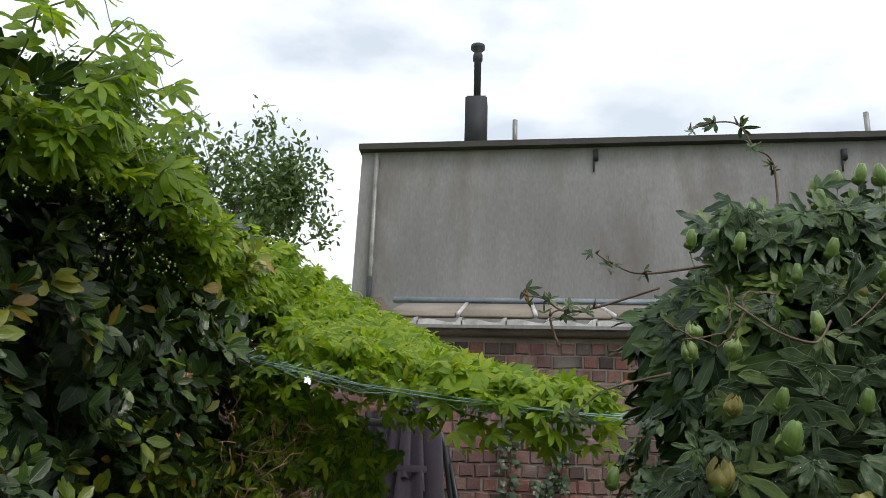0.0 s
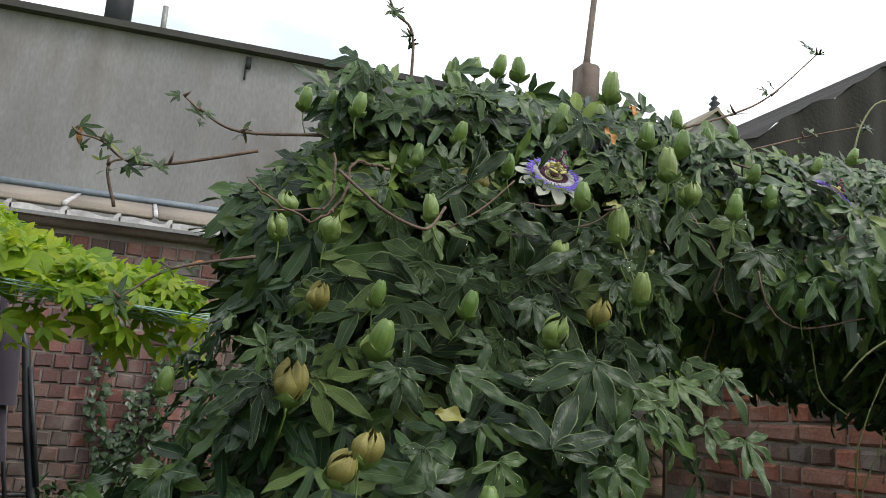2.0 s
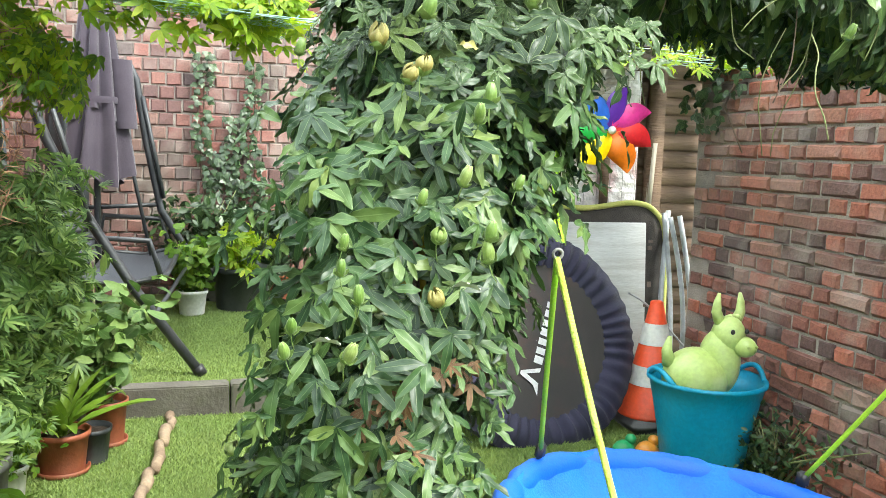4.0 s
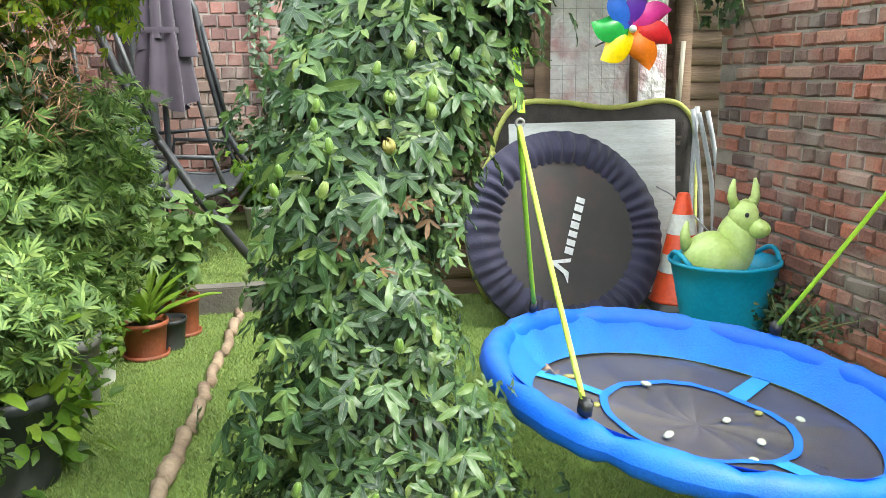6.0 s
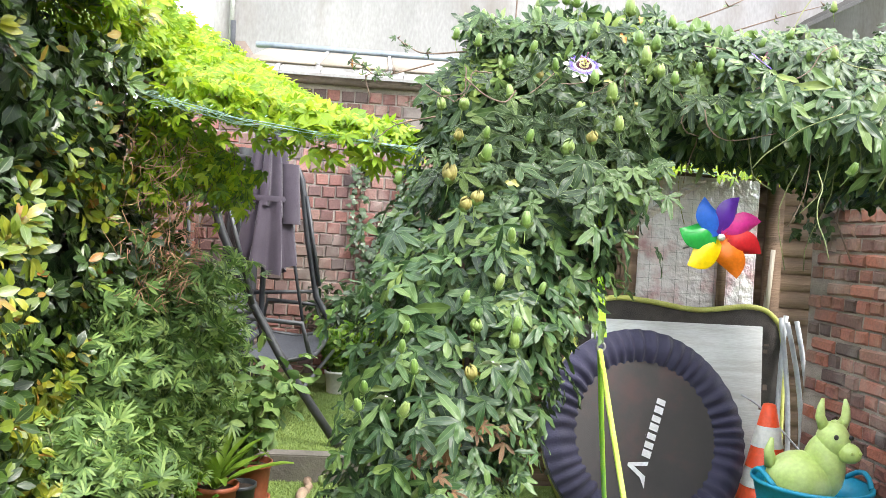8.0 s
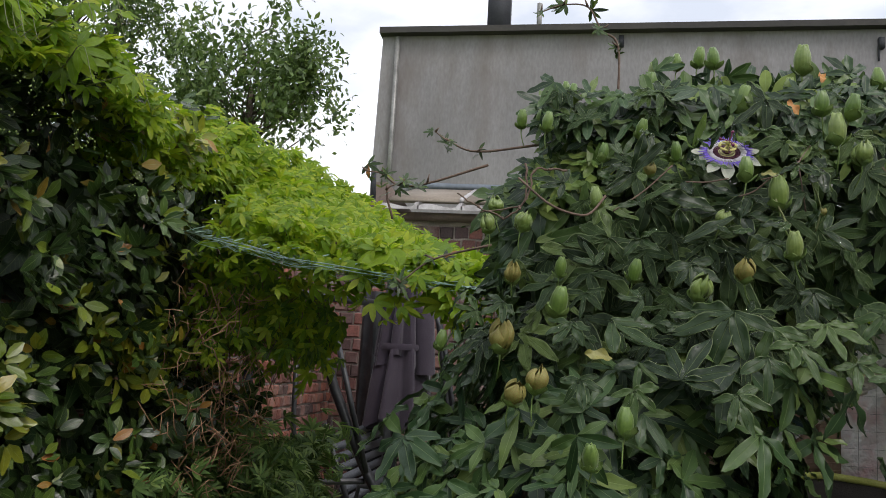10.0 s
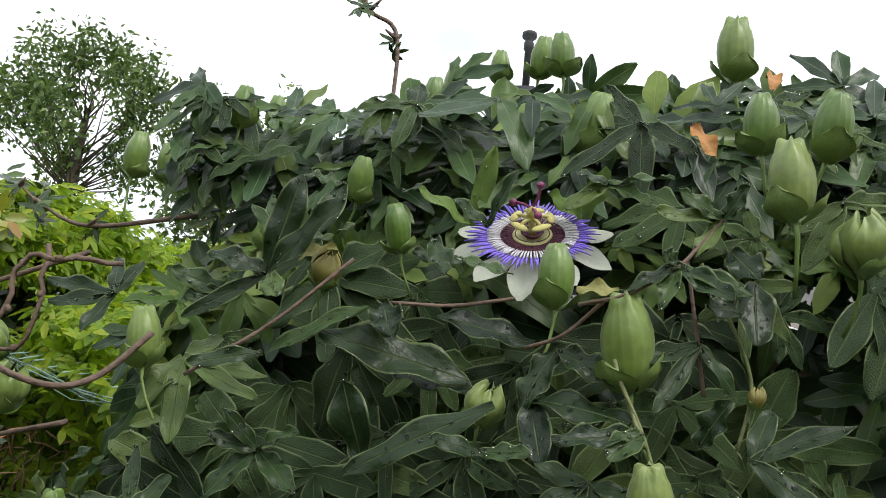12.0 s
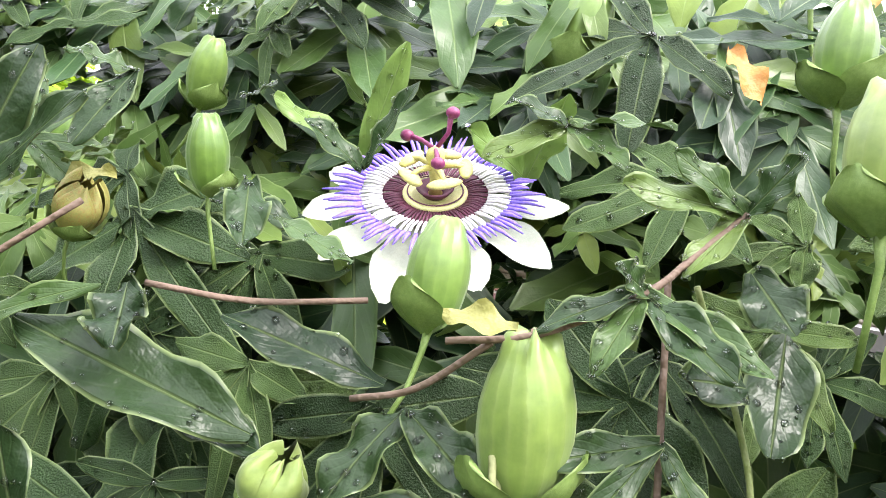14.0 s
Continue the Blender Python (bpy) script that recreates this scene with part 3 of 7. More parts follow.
def brick_wall(name, label, origin, along, normal, length, height, course, blen, near, seed, thick=0.22, headers=0.9, purple=False):
    """A wall in cross bond: a slab of mortar, and bricks proud of it; those inside the stretch near = (u0, u1, z0, z1) are single parts."""
    rng = random.Random(seed)
    o, a, nrm = Vector(origin), Vector(along), Vector(normal)
    g = Geo()
    m = Matrix([[a.x, nrm.x, 0, o.x], [a.y, nrm.y, 0, o.y], [a.z, nrm.z, 1, o.z], [0, 0, 0, 1]])
    g.box((length / 2, -thick / 2 - 0.011, height / 2), (length, thick, height), m)
    wall = tagged(part(name, g, M_MORTAR, smooth=False), label, "brick wall", kind="structure")

    def brick(w, h, jit):
        d, b = 0.03, 0.0075
        x, z = w / 2, h / 2
        j = lambda: rng.uniform(-jit, jit)
        front = [(-x + b + j(), j(), -z + b + j()), (x - b + j(), j(), -z + b + j()), (x - b + j(), j(), z - b + j()), (-x + b + j(), j(), z - b + j())]
        rim = [(-x, -b * 1.6, -z), (x, -b * 1.6, -z), (x, -b * 1.6, z), (-x, -b * 1.6, z)]
        back = [(p[0], -d, p[2]) for p in rim]
        fs = [(0, 1, 2, 3)] + [(4 + i, 4 + (i + 1) % 4, (i + 1) % 4, i) for i in range(4)] + [(8 + i, 8 + (i + 1) % 4, 4 + (i + 1) % 4, 4 + i) for i in range(4)]
        return front + rim + back, fs
    hd = course - 0.010
    kinds = {}
    for key, w in (("s", blen - 0.011), ("h", blen / 2 - 0.011)):
        for v in range(4):
            vs, fs = brick(w, hd, 0.0055)
            me = bpy.data.meshes.new("brick")
            me.from_pydata(vs, [], fs)
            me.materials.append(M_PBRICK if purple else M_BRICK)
            kinds[key, v] = me
    mass, count = Geo(), 0
    rows = int(height / course)
    for r in range(rows):
        header = r % 2 == 0
        step = blen / 2 if header else blen
        u = -(blen / 4) if header else (0.0 if r % 4 == 1 else -blen / 2)
        while u < length:
            key = "h" if header or rng.random() < headers else "s"
            w = blen / 2 if key == "h" else blen
            if u + w > length:
                break
            if u >= 0:
                uc, zc = u + w / 2, (r + 0.5) * course
                place = m @ pose(uc + rng.uniform(-0.004, 0.004), rng.uniform(-0.001, 0.006), zc + rng.uniform(-0.003, 0.003), 0, rng.uniform(-1.5, 1.5), rng.uniform(-1.6, 1.6))
                if near[0] < uc < near[1] and near[2] < zc < near[3] and count < 300:
                    b = new("brick", kinds[key, rng.randrange(4)])
                    b.parent, b.matrix_basis = wall, place
                    count += 1
                else:
                    vs, fs = brick(w - 0.011, hd, 0.0055)
                    mass.add(vs, fs, place)
            u += w
    me = mass.mesh("brickwork", False)
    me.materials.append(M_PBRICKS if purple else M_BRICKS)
    ob = new("brickwork", me)
    ob.parent = wall
    tagged(ob, "weathered red and purplish bricks", kind="stuff")
    return wall


WALLS = [
    # South wall is unseen, added behind the camera to shape bounced light.
    ("wall_south", "brick garden wall closing the near end", (3.75, -2.6, 0), (-1, 0, 0), (0, 1, 0), 3.95, 1.16, 0.0725, 0.205, (1.5, 2.2, 0.5, 0.9), 14),
    ("wall_east", "old red brick garden wall with sooty bricks and pale mortar", (RIGHT_X, -2.5, 0), (0, 1, 0), (-1, 0, 0), 6.1, 2.1, 0.067, 0.198, (4.2, 6.05, 0.55, 1.45), 11, 0.22, 0.3),
    ("wall_north", "red brick back wall with large square headers and pale joints", (-0.2, BACK_Y, 0), (1, 0, 0), (0, -1, 0), 5.2, 2.5, 0.098, 0.225, (0.9, 2.4, 0.7, 1.9), 12, 0.22, 0.9, True),
    ("wall_west", "dark old brick wall behind the hedge", (LEFT_X, 6.6, 0), (0, -1, 0), (1, 0, 0), 9.1, 2.0, 0.0725, 0.205, (1.2, 2.3, 0.3, 1.3), 13),
]


def coping():
    th = thing("wall_coping", "row of pale wet clay coping tiles on the back wall", "coping", kind="structure", at=(0, BACK_Y, 2.515))
    rng = random.Random(5)
    part("bed", Geo().box((2.4, 0.06, -0.005), (5.2, 0.30, 0.05)), M_STACKB, th)
    x = 0.28
    while x < 4.9:
        g = Geo()
        w, t = 0.325, rng.uniform(-0.006, 0.006)
        g.grid(lambda u, v: (x + w * u * 1.03, -0.20 + 0.30 * v, 0.05 + t + 0.045 * v + 0.012 * math.sin(6.3 * u) + (0.028 if u > 0.86 else 0)), 15, 3)
        g.grid(lambda u, v: (x + w * u * 1.03, -0.20, 0.02 + t + 0.03 * v + (0.012 * math.sin(6.3 * u) + (0.028 if u > 0.86 else 0)) * v), 15, 2)
        part("coping_tile", g, M_TILEWHITE, th)
        x += w


coping()


def lean_to():
    th = thing("outbuilding_roof", "brown slab roof with lead flashing against the grey building", "roof", kind="structure", at=(0, 7.0, 2.74))
    x = 0.25
    while x < 5.0:
        w = 0.62
        m = pose(x + w / 2, 0.65, 0.16, 15.5, 0, 0)
        part("roof_slab", Geo().box((0, 0, 0), (w - 0.03, 1.35, 0.04), m, 0.01), M_SLAB, th)
        part("slab_joint", Geo().box((w / 2, 0, 0.012), (0.03, 1.35, 0.035), m), M_TILEWHITE, th)
        x += w
    part("flashing", Geo().box((2.75, 1.30, 0.385), (5.2, 0.06, 0.06), None, 0.01), M_LEAD, th, "blue-grey lead flashing")
    part("end_wall", Geo().box((0.16, 0.75, -1.3), (0.14, 1.3, 2.9)), M_STACKB, th)
    part("gutter_post", Geo().tube([(0.17, -0.15, -0.05), (0.16, -0.15, 0.26)], 0.022, 8), M_STACK, th)


lean_to()


def house(name, label):
    th = thing(name, label, "building", at=(0, 12.0, 0))
    x0, x1, zt = -0.95, 9.7, 6.236
    g = Geo()
    vs = [(x0 - 0.12, 0, 0), (x1, 0, 0), (x1, 0, zt + 0.243), (x0, 0, zt), (x0 - 0.12, 7, 0), (x1, 7, 0), (x1, 7, zt + 0.243), (x0, 7, zt)]
    g.add(vs, [(0, 1, 2, 3), (5, 4, 7, 6), (1, 5, 6, 2), (4, 0, 3, 7), (3, 2, 6, 7)])
    part("wall", g, M_RENDER, th, "grey stained cement render", smooth=False)
    m = pose(0, 0, 0, 0, -math.degrees(math.atan2(0.243, x1 - x0)), 0)
    part("roof_edge", Geo().box(((x0 + x1) / 2 + 0.0, 3.4, zt + 0.035), (x1 - x0 + 0.06, 7.1, 0.09), None), M_ROOFEDGE, th, "thin dark roof edge", smooth=False, m=Matrix.Translation((0, 0, -0.062)) @ Matrix.Translation((x0, 0, zt)) @ m @ Matrix.Translation((-x0, 0, -zt)))
    part("downpipe", Geo().tube([(x0 + 0.23, -0.05, 3.0), (x0 + 0.23, -0.05, zt - 0.10)], 0.035), M_ZINC, th)
    stack = part("chimney", Geo().box((0.735, 0.24, 6.66), (0.33, 0.4, 0.92), None, 0.02), M_STACK, th, "black chimney stack")
    part("flue_pipe", Geo().lathe([(0.055, 0.0), (0.055, 0.62), (0.075, 0.64), (0.075, 0.74), (0.05, 0.78), (0.11, 0.84), (0.11, 0.9), (0.03, 0.94)], 14, pose(0.74, 0.24, 7.16)), M_STACK, stack)
    for x, h in ((1.325, 0.50), (6.43, 0.59)):
        part("vent_pipe", Geo().tube([(x, 0.12, zt), (x, 0.12, zt + h)], 0.038), M_ZINC, th)
    st2 = part("chimney", Geo().box((8.02, 0.26, 6.84), (0.33, 0.40, 1.06), None, 0.04), M_STACKB, th, "brown square chimney stack")
    part("flue_pipe", Geo().tube([(8.02, 0.26, 7.3), (8.03, 0.26, 7.55), (8.14, 0.26, 8.78)], [0.075, 0.055, 0.05], 12), M_STACKB, st2)
    for x in (2.5, 6.0):
        g = Geo().box((x, -0.03, zt - 0.13), (0.07, 0.07, 0.16)).tube([(x - 0.03, -0.02, zt - 0.16), (x - 0.03, -0.02, zt - 0.38)], 0.014)
        part("wall_bracket", g, M_STACK, th)


house("grey_building", "grey cement-rendered gable building with dark roof edge and chimneys")


def far_house():
    th = thing("distant_house", "distant pale gabled house with a stone finial", "house", at=(21.5, 26, -0.2))
    g = Geo()
    vs = [(-1.2, 0, 0), (1.2, 0, 0), (1.2, 0, 13.1), (0, 0, 14.0), (-1.2, 0, 13.1), (-1.2, 6, 0), (1.2, 6, 0), (1.2, 6, 13.1), (0, 6, 14.0), (-1.2, 6, 13.1)]
    g.add(vs, [(0, 1, 2, 3, 4), (6, 5, 9, 8, 7), (0, 4, 9, 5), (1, 6, 7, 2)])
    part("wall", g, M_RENDER, th, smooth=False)
    part("roof", Geo().add([(-1.5, -0.2, 12.9), (0, -0.2, 14.1), (1.5, -0.2, 12.9), (-1.5, 6.2, 12.9), (0, 6.2, 14.1), (1.5, 6.2, 12.9), (-1.5, -0.2, 12.75), (0, -0.2, 13.95), (1.5, -0.2, 12.75)], [(0, 1, 4, 3), (1, 2, 5, 4), (0, 6, 7, 1), (1, 7, 8, 2)]), M_SLAB, th, smooth=False)
    part("finial", Geo().lathe([(0.16, 13.9), (0.2, 14.1), (0.1, 14.17), (0.22, 14.3), (0.08, 14.42), (0.14, 14.52), (0.02, 14.64)], 10), M_STACK, th)


far_house()


def dark_roof():
    th = thing("neighbour_roof", "dark mossy pitched roof of the neighbouring house", "roof", at=(6.29, 7.0, 0))
    top = lambda u: 3.975 + 3.9 * u * 0.611 + 0.03 * math.sin(23 * u) + 0.02 * math.sin(51 * u)
    g = Geo()
    g.grid(lambda u, v: (3.9 * u, 0.1 + 5 * v, top(u)), 40, 6)
    g.grid(lambda u, v: (3.9 * u, 0.1 + 0.04 * math.sin(40 * u) + 0.1 * v, top(u) - 2.2 * v), 40, 8)
    part("roof", g, M_THATCH, th)
    part("wall", Geo().box((2.8, 3, 1.9), (2.2, 5.0, 3.8)), M_STACKB, th, smooth=False)


dark_roof()


def shed():
    th = thing("shed", "brown slatted wooden shed with a silver foil-covered window", "shed", at=(2.98, 4.02, 0))
    z = 0.02
    while z < 1.95:
        part("slat", Geo().box((0, 0, 0), (1.9, 0.020, 0.092), pose(0.05, 0.03, z + 0.045, -7, 0, 0), 0.004), M_WOOD, th)
        z += 0.092
    part("back_panel", Geo().box((0.05, 0.28, 1.0), (1.9, 0.02, 2.0)), M_WOOD, th, smooth=False)
    part("roof", Geo().box((0.05, 0.5, 2.06), (2.1, 1.5, 0.06), pose(0, 0, 0, 4, 0, 0)), M_ROOFEDGE, th, smooth=False)
    win = part("window", Geo().box((0.13, -0.02, 1.31), (0.66, 0.02, 0.78)), M_FOIL, th, "crinkled silver foil behind wire mesh", smooth=False)
    g = Geo()
    for i in range(10):
        g.tube([(-0.19 + 0.071 * i, -0.037, 0.93), (-0.19 + 0.071 * i, -0.037, 1.69)], 0.0009, 4)
    for i in range(11):
        g.tube([(-0.19, -0.039, 0.94 + 0.071 * i), (0.45, -0.039, 0.94 + 0.071 * i)], 0.0009, 4)
    part("wire_mesh", g, M_ZINC, win)
    for x, w in ((-0.23, 0.075), (0.55, 0.085), (0.27, 0.05)):
        part("post", Geo().box((x, -0.035 if x != 0.27 else -0.048, 1.0 if x != 0.27 else 1.2), (w, 0.05 if x != 0.27 else 0.012, 2.0 if x != 0.27 else 0.4), None, 0.005), M_WOOD, th)
    part("peeling_strip", Geo().box((0.47, -0.055, 1.2), (0.035, 0.012, 0.34), pose(0, 0, 0, 0, 3, 0), 0.004), M_STAKE, th, "peeling white-painted wooden strip")
    # Added dark sheet, standing in for shade below the leaf canopy.
    shade_geo = Geo().add([(-0.45, -0.75, 1.72), (0.54, -0.75, 1.72), (0.54, 0.0, 1.78), (-0.45, 0.0, 1.78), (-0.45, -0.75, 1.745), (0.54, -0.75, 1.745), (0.54, 0.0, 1.805), (-0.45, 0.0, 1.805)], [(0, 1, 2, 3), (7, 6, 5, 4), (0, 4, 5, 1), (1, 5, 6, 2), (2, 6, 7, 3), (3, 7, 4, 0)])
    part("shade_sheet", shade_geo, M_ROOFEDGE, th, "dark sheet added for the shade under the vine", smooth=False)
    part("corner_post", Geo().box((0.86, -0.10, 1.0), (0.12, 0.09, 2.0), None, 0.008), M_WOOD, th)


shed()


def log_edging():
    th = thing("log_edging", "line of short pale logs laid end to end on turf", "edging")
    rng = random.Random(8)
    y = 4.0
    while y > -1.2:
        L = rng.uniform(0.13, 0.30)
        x = 1.15 - 0.085 * (4.0 - y) * (1 if y > 1.9 else 1)
        a = rng.uniform(-5, 5)
        pts = [(x + rng.uniform(-0.008, 0.008), y - L * k / 4, 0.016 + rng.uniform(-0.003, 0.004)) for k in range(5)]
        r = rng.uniform(0.020, 0.031)
        part("log", Geo().tube(pts, [r * rng.uniform(0.8, 1.1) for _ in pts], 8), M_BRANCH, th)
        y -= L + 0.01


log_edging()

# ---- foliage ----


def lobe(L, W, n=5, fold=0.25, droop=0.25, wave=0.0, ang=0.0, base=0.0, tip=1.0, ph=0.0, cols=1, wfreq=11.0):
    """One leaf blade along +y, folded at the midrib: its points, faces and surface coordinates."""
    vs, uv = [], []
    ks = [k / cols for k in range(-cols, cols + 1)]
    m = len(ks)
    for i in range(n + 1):
        t = i / n
        w = W * (0.10 + 0.90 * math.sin(math.pi * min(1.0, 0.03 + 0.93 * t ** (1.05 * tip))) ** 0.75)
        if i == n:
            w = W * 0.16
        y, z = base + L * t, -droop * L * t * t
        for k in ks:
            wv = wave * W * math.sin(ph + wfreq * t + (1.3 if k > 0 else 0)) * k * k
            vs.append((k * w + 0.15 * wv * (1 if k > 0 else -1), y + 0.12 * wv, z + fold * w * abs(k) ** 1.3 + wv))
            uv.append((k, t))
    c, s = math.cos(ang), math.sin(ang)
    vs = [(x * c - y * s, x * s + y * c, z) for x, y, z in vs]
    fs = [(i * m + j, i * m + j + 1, (i + 1) * m + j + 1, (i + 1) * m + j) for i in range(n) for j in range(m - 1)]
    return vs, fs, uv


def blade(kind, rng, n=4, cols=1):
    g, uv = Geo(), []

    def put(*a, **k):
        v, f, t = lobe(*a, cols=cols, **k)
        g.add(v, f)
        uv.extend(t)
    if kind == "passion":
        cnt = rng.choice((5, 5, 5, 3))
        angs = {5: (-88, -44, 0, 44, 88), 3: (-55, 0, 55)}[cnt]
        for a in angs:
            L = (1.0 - 0.38 * abs(a) / 88) * rng.uniform(0.85, 1.1)
            put(L, 0.114 * rng.uniform(0.82, 1.25), n, rng.uniform(0.0, 0.35), rng.uniform(-0.1, 0.35), rng.uniform(0.22, 0.42), -radians(a + rng.uniform(-13, 13)), 0.0, ph=rng.uniform(0, 6))
    elif kind == "oval":
        put(1.0, 0.25, n, rng.uniform(0.1, 0.4), rng.uniform(0.0, 0.4), 0.15, 0.0, ph=rng.uniform(0, 6))
    elif kind == "creeper":
        for a in (-75, -38, 0, 38, 75):
            put(1.05 - 0.35 * abs(a) / 75, 0.15, n, 0.2, rng.uniform(0.1, 0.4), 0.2, -radians(a), 0.08, ph=rng.uniform(0, 6))
    elif kind == "broad":
        for a in (-70, 0, 70):
            put(1.0 - 0.25 * abs(a) / 70, 0.34, n, 0.1, rng.uniform(0.0, 0.3), 0.12, -radians(a), -0.05)
    elif kind == "feather":
        for a in (-75, -48, -24, 0, 24, 48, 75):
            put(0.95 - 0.35 * abs(a) / 75, 0.078, 3, 0.2, 0.3, 0, -radians(a + rng.uniform(-6, 6)), 0.05)
    elif kind == "ivy":
        for a in (-60, 0, 60):
            put(1.0 - 0.3 * abs(a) / 60, 0.27, 3, 0.1, 0.15, 0.0, -radians(a), -0.1)
    elif kind == "strap":
        put(1.0, 0.085, 7, 0.4, rng.uniform(0.3, 0.8), 0.1, 0.0)
    return np.array(g.v), np.array(g.f), np.array(uv)


def frames(nrm, tip):
    """Orthonormal frames (N, 3, 3) with z along nrm and y as near tip as can be."""
    z = nrm / np.linalg.norm(nrm, axis=1, keepdims=True)
    y = tip - z * np.sum(tip * z, axis=1, keepdims=True)
    y /= np.linalg.norm(y, axis=1, keepdims=True) + 1e-9
    x = np.cross(y, z)
    return np.stack([x, y, z], axis=2)


def scatter(kind, P, nrm, tip, size, seed, variants=6, n=4, cols=1):
    """Leaves of one kind at the points P, as vertices and faces of one mesh."""
    rng, V, F, T, o = random.Random(seed), [], [], [], 0
    which = np.random.RandomState(seed).randint(0, variants, len(P))
    R = frames(nrm, tip)
    for k in range(variants):
        vs, fs, uv = blade(kind, rng, n, cols)
        sel = np.where(which == k)[0]
        if not len(sel):
            continue
        W = np.einsum("nij,vj->nvi", R[sel] * size[sel][:, None, None], vs) + P[sel][:, None, :]
        F.append((fs[None] + (np.arange(len(sel)) * len(vs))[:, None, None]).reshape(-1, 4) + o)
        V.append(W.reshape(-1, 3))
        T.append(np.tile(uv, (len(sel), 1)))
        o += len(sel) * len(vs)
    return np.concatenate(V), np.concatenate(F), np.concatenate(T)


def foliage(name, label, material, parent, kind, P, nrm, tip, size, seed, **kw):
    v, f, t = scatter(kind, P, nrm, tip, size, seed, **kw)
    me = np_mesh(name, v, f, uv=t)
    return part(name, me, material, parent, label, kind="stuff")


def unit(a):
    return a / (np.linalg.norm(a, axis=1, keepdims=True) + 1e-9)


DOWN = np.array([0.0, 0.0, -1.0])


def vine_points(rs, n_col, n_top):
    """The climbing mass: a column up the swing frame's leg, and a long crown along its top bar to the wall."""
    P, N = [], []
    z = 1.56 * rs.rand(n_col) ** 0.9
    a = rs.rand(n_col) * 2 * math.pi
    zs = (0.0, 0.4, 0.85, 1.15, 1.35, 1.56)
    left, right = np.interp(z, zs, (1.22, 1.24, 1.345, 1.375, 1.435, 1.515)), np.interp(z, zs, (1.82, 1.80, 1.69, 1.80, 1.91, 2.0))
    fr, bk = np.interp(z, zs, (1.02, 1.02, 1.08, 1.13, 1.21, 1.30)), np.interp(z, zs, (1.50, 1.50, 1.45, 1.52, 1.68, 1.80))
    lump = 1 + 0.10 * np.sin(6 * z + 2 * a) + 0.11 * np.sin(21 * z - 3 * a)
    r = lump * (1 - 0.6 * rs.rand(n_col) ** 1.3) * (1 + 0.22 * (rs.rand(n_col) < 0.10))
    P.append(np.stack([(left + right) / 2 + r * (right - left) / 2 * np.cos(a), (fr + bk) / 2 + r * (bk - fr) / 2 * np.sin(a), z], 1))
    N.append(np.stack([np.cos(a), np.sin(a), 0.25 + 0 * a], 1))
    x = 1.505 + 2.0 * rs.rand(n_top) ** 1.10
    a = rs.rand(n_top) * 2 * math.pi
    end = np.clip((x - 1.48) / 0.30, 0.05, 1) ** 0.5
    lowcut = np.interp(x, (1.9, 2.0, 2.1, 2.35, 2.45, 3.5), (0.95, 0.5, 0.1, 0.1, 0.55, 0.45))
    ry = (0.300 + 0.035 * np.sin(9 * x) + 0.02 * np.sin(23 * x + 3 * a)) * end
    rz = (0.235 + 0.025 * np.sin(7 * x + 1) + 0.02 * np.sin(17 * x)) * end
    r = 1 - 0.55 * rs.rand(n_top) ** 1.7
    sz = np.sin(a)
    rise = np.interp(x, (1.9, 2.0, 2.25, 2.35, 2.6, 3.5), (1.0, 1.06, 1.10, 1.28, 1.38, 1.38))
    zz = np.where(sz < 0, sz * lowcut, sz * rise)
    P.append(np.stack([x, 1.62 + ry * r * np.cos(a), 1.59 + rz * r * zz], 1))
    N.append(np.stack([-0.9 * (1 - end), np.cos(a), zz], 1))
    # old leaves inside the crown and the column
    m = n_top // 15
    x, a, r = 1.52 + 1.9 * rs.rand(m), 2 * math.pi * rs.rand(m), 0.5 * rs.rand(m) ** 0.5
    P.append(np.stack([x, 1.60 + 0.30 * r * np.cos(a), 1.62 + 0.24 * r * np.sin(a)], 1))
    N.append(np.stack([0 * a, -0.8 + 0 * a, 0.4 + 0 * a], 1))
    # upright young leaves along the near edge of the crown
    m = n_top // 9
    x = 1.56 + 0.75 * rs.rand(m)
    P.append(np.stack([x, 1.39 + 0.13 * rs.rand(m), 1.69 + 0.09 * rs.rand(m)], 1))
    N.append(np.tile(np.array([0.0, -0.7, 0.75]), (m, 1)))
    return np.concatenate(P), unit(np.concatenate(N))


V_TH = thing("passionflower_vine", "dark green passionflower vine with buds climbing a post and overhead", "climbing plant", at=(0, 0, 0))


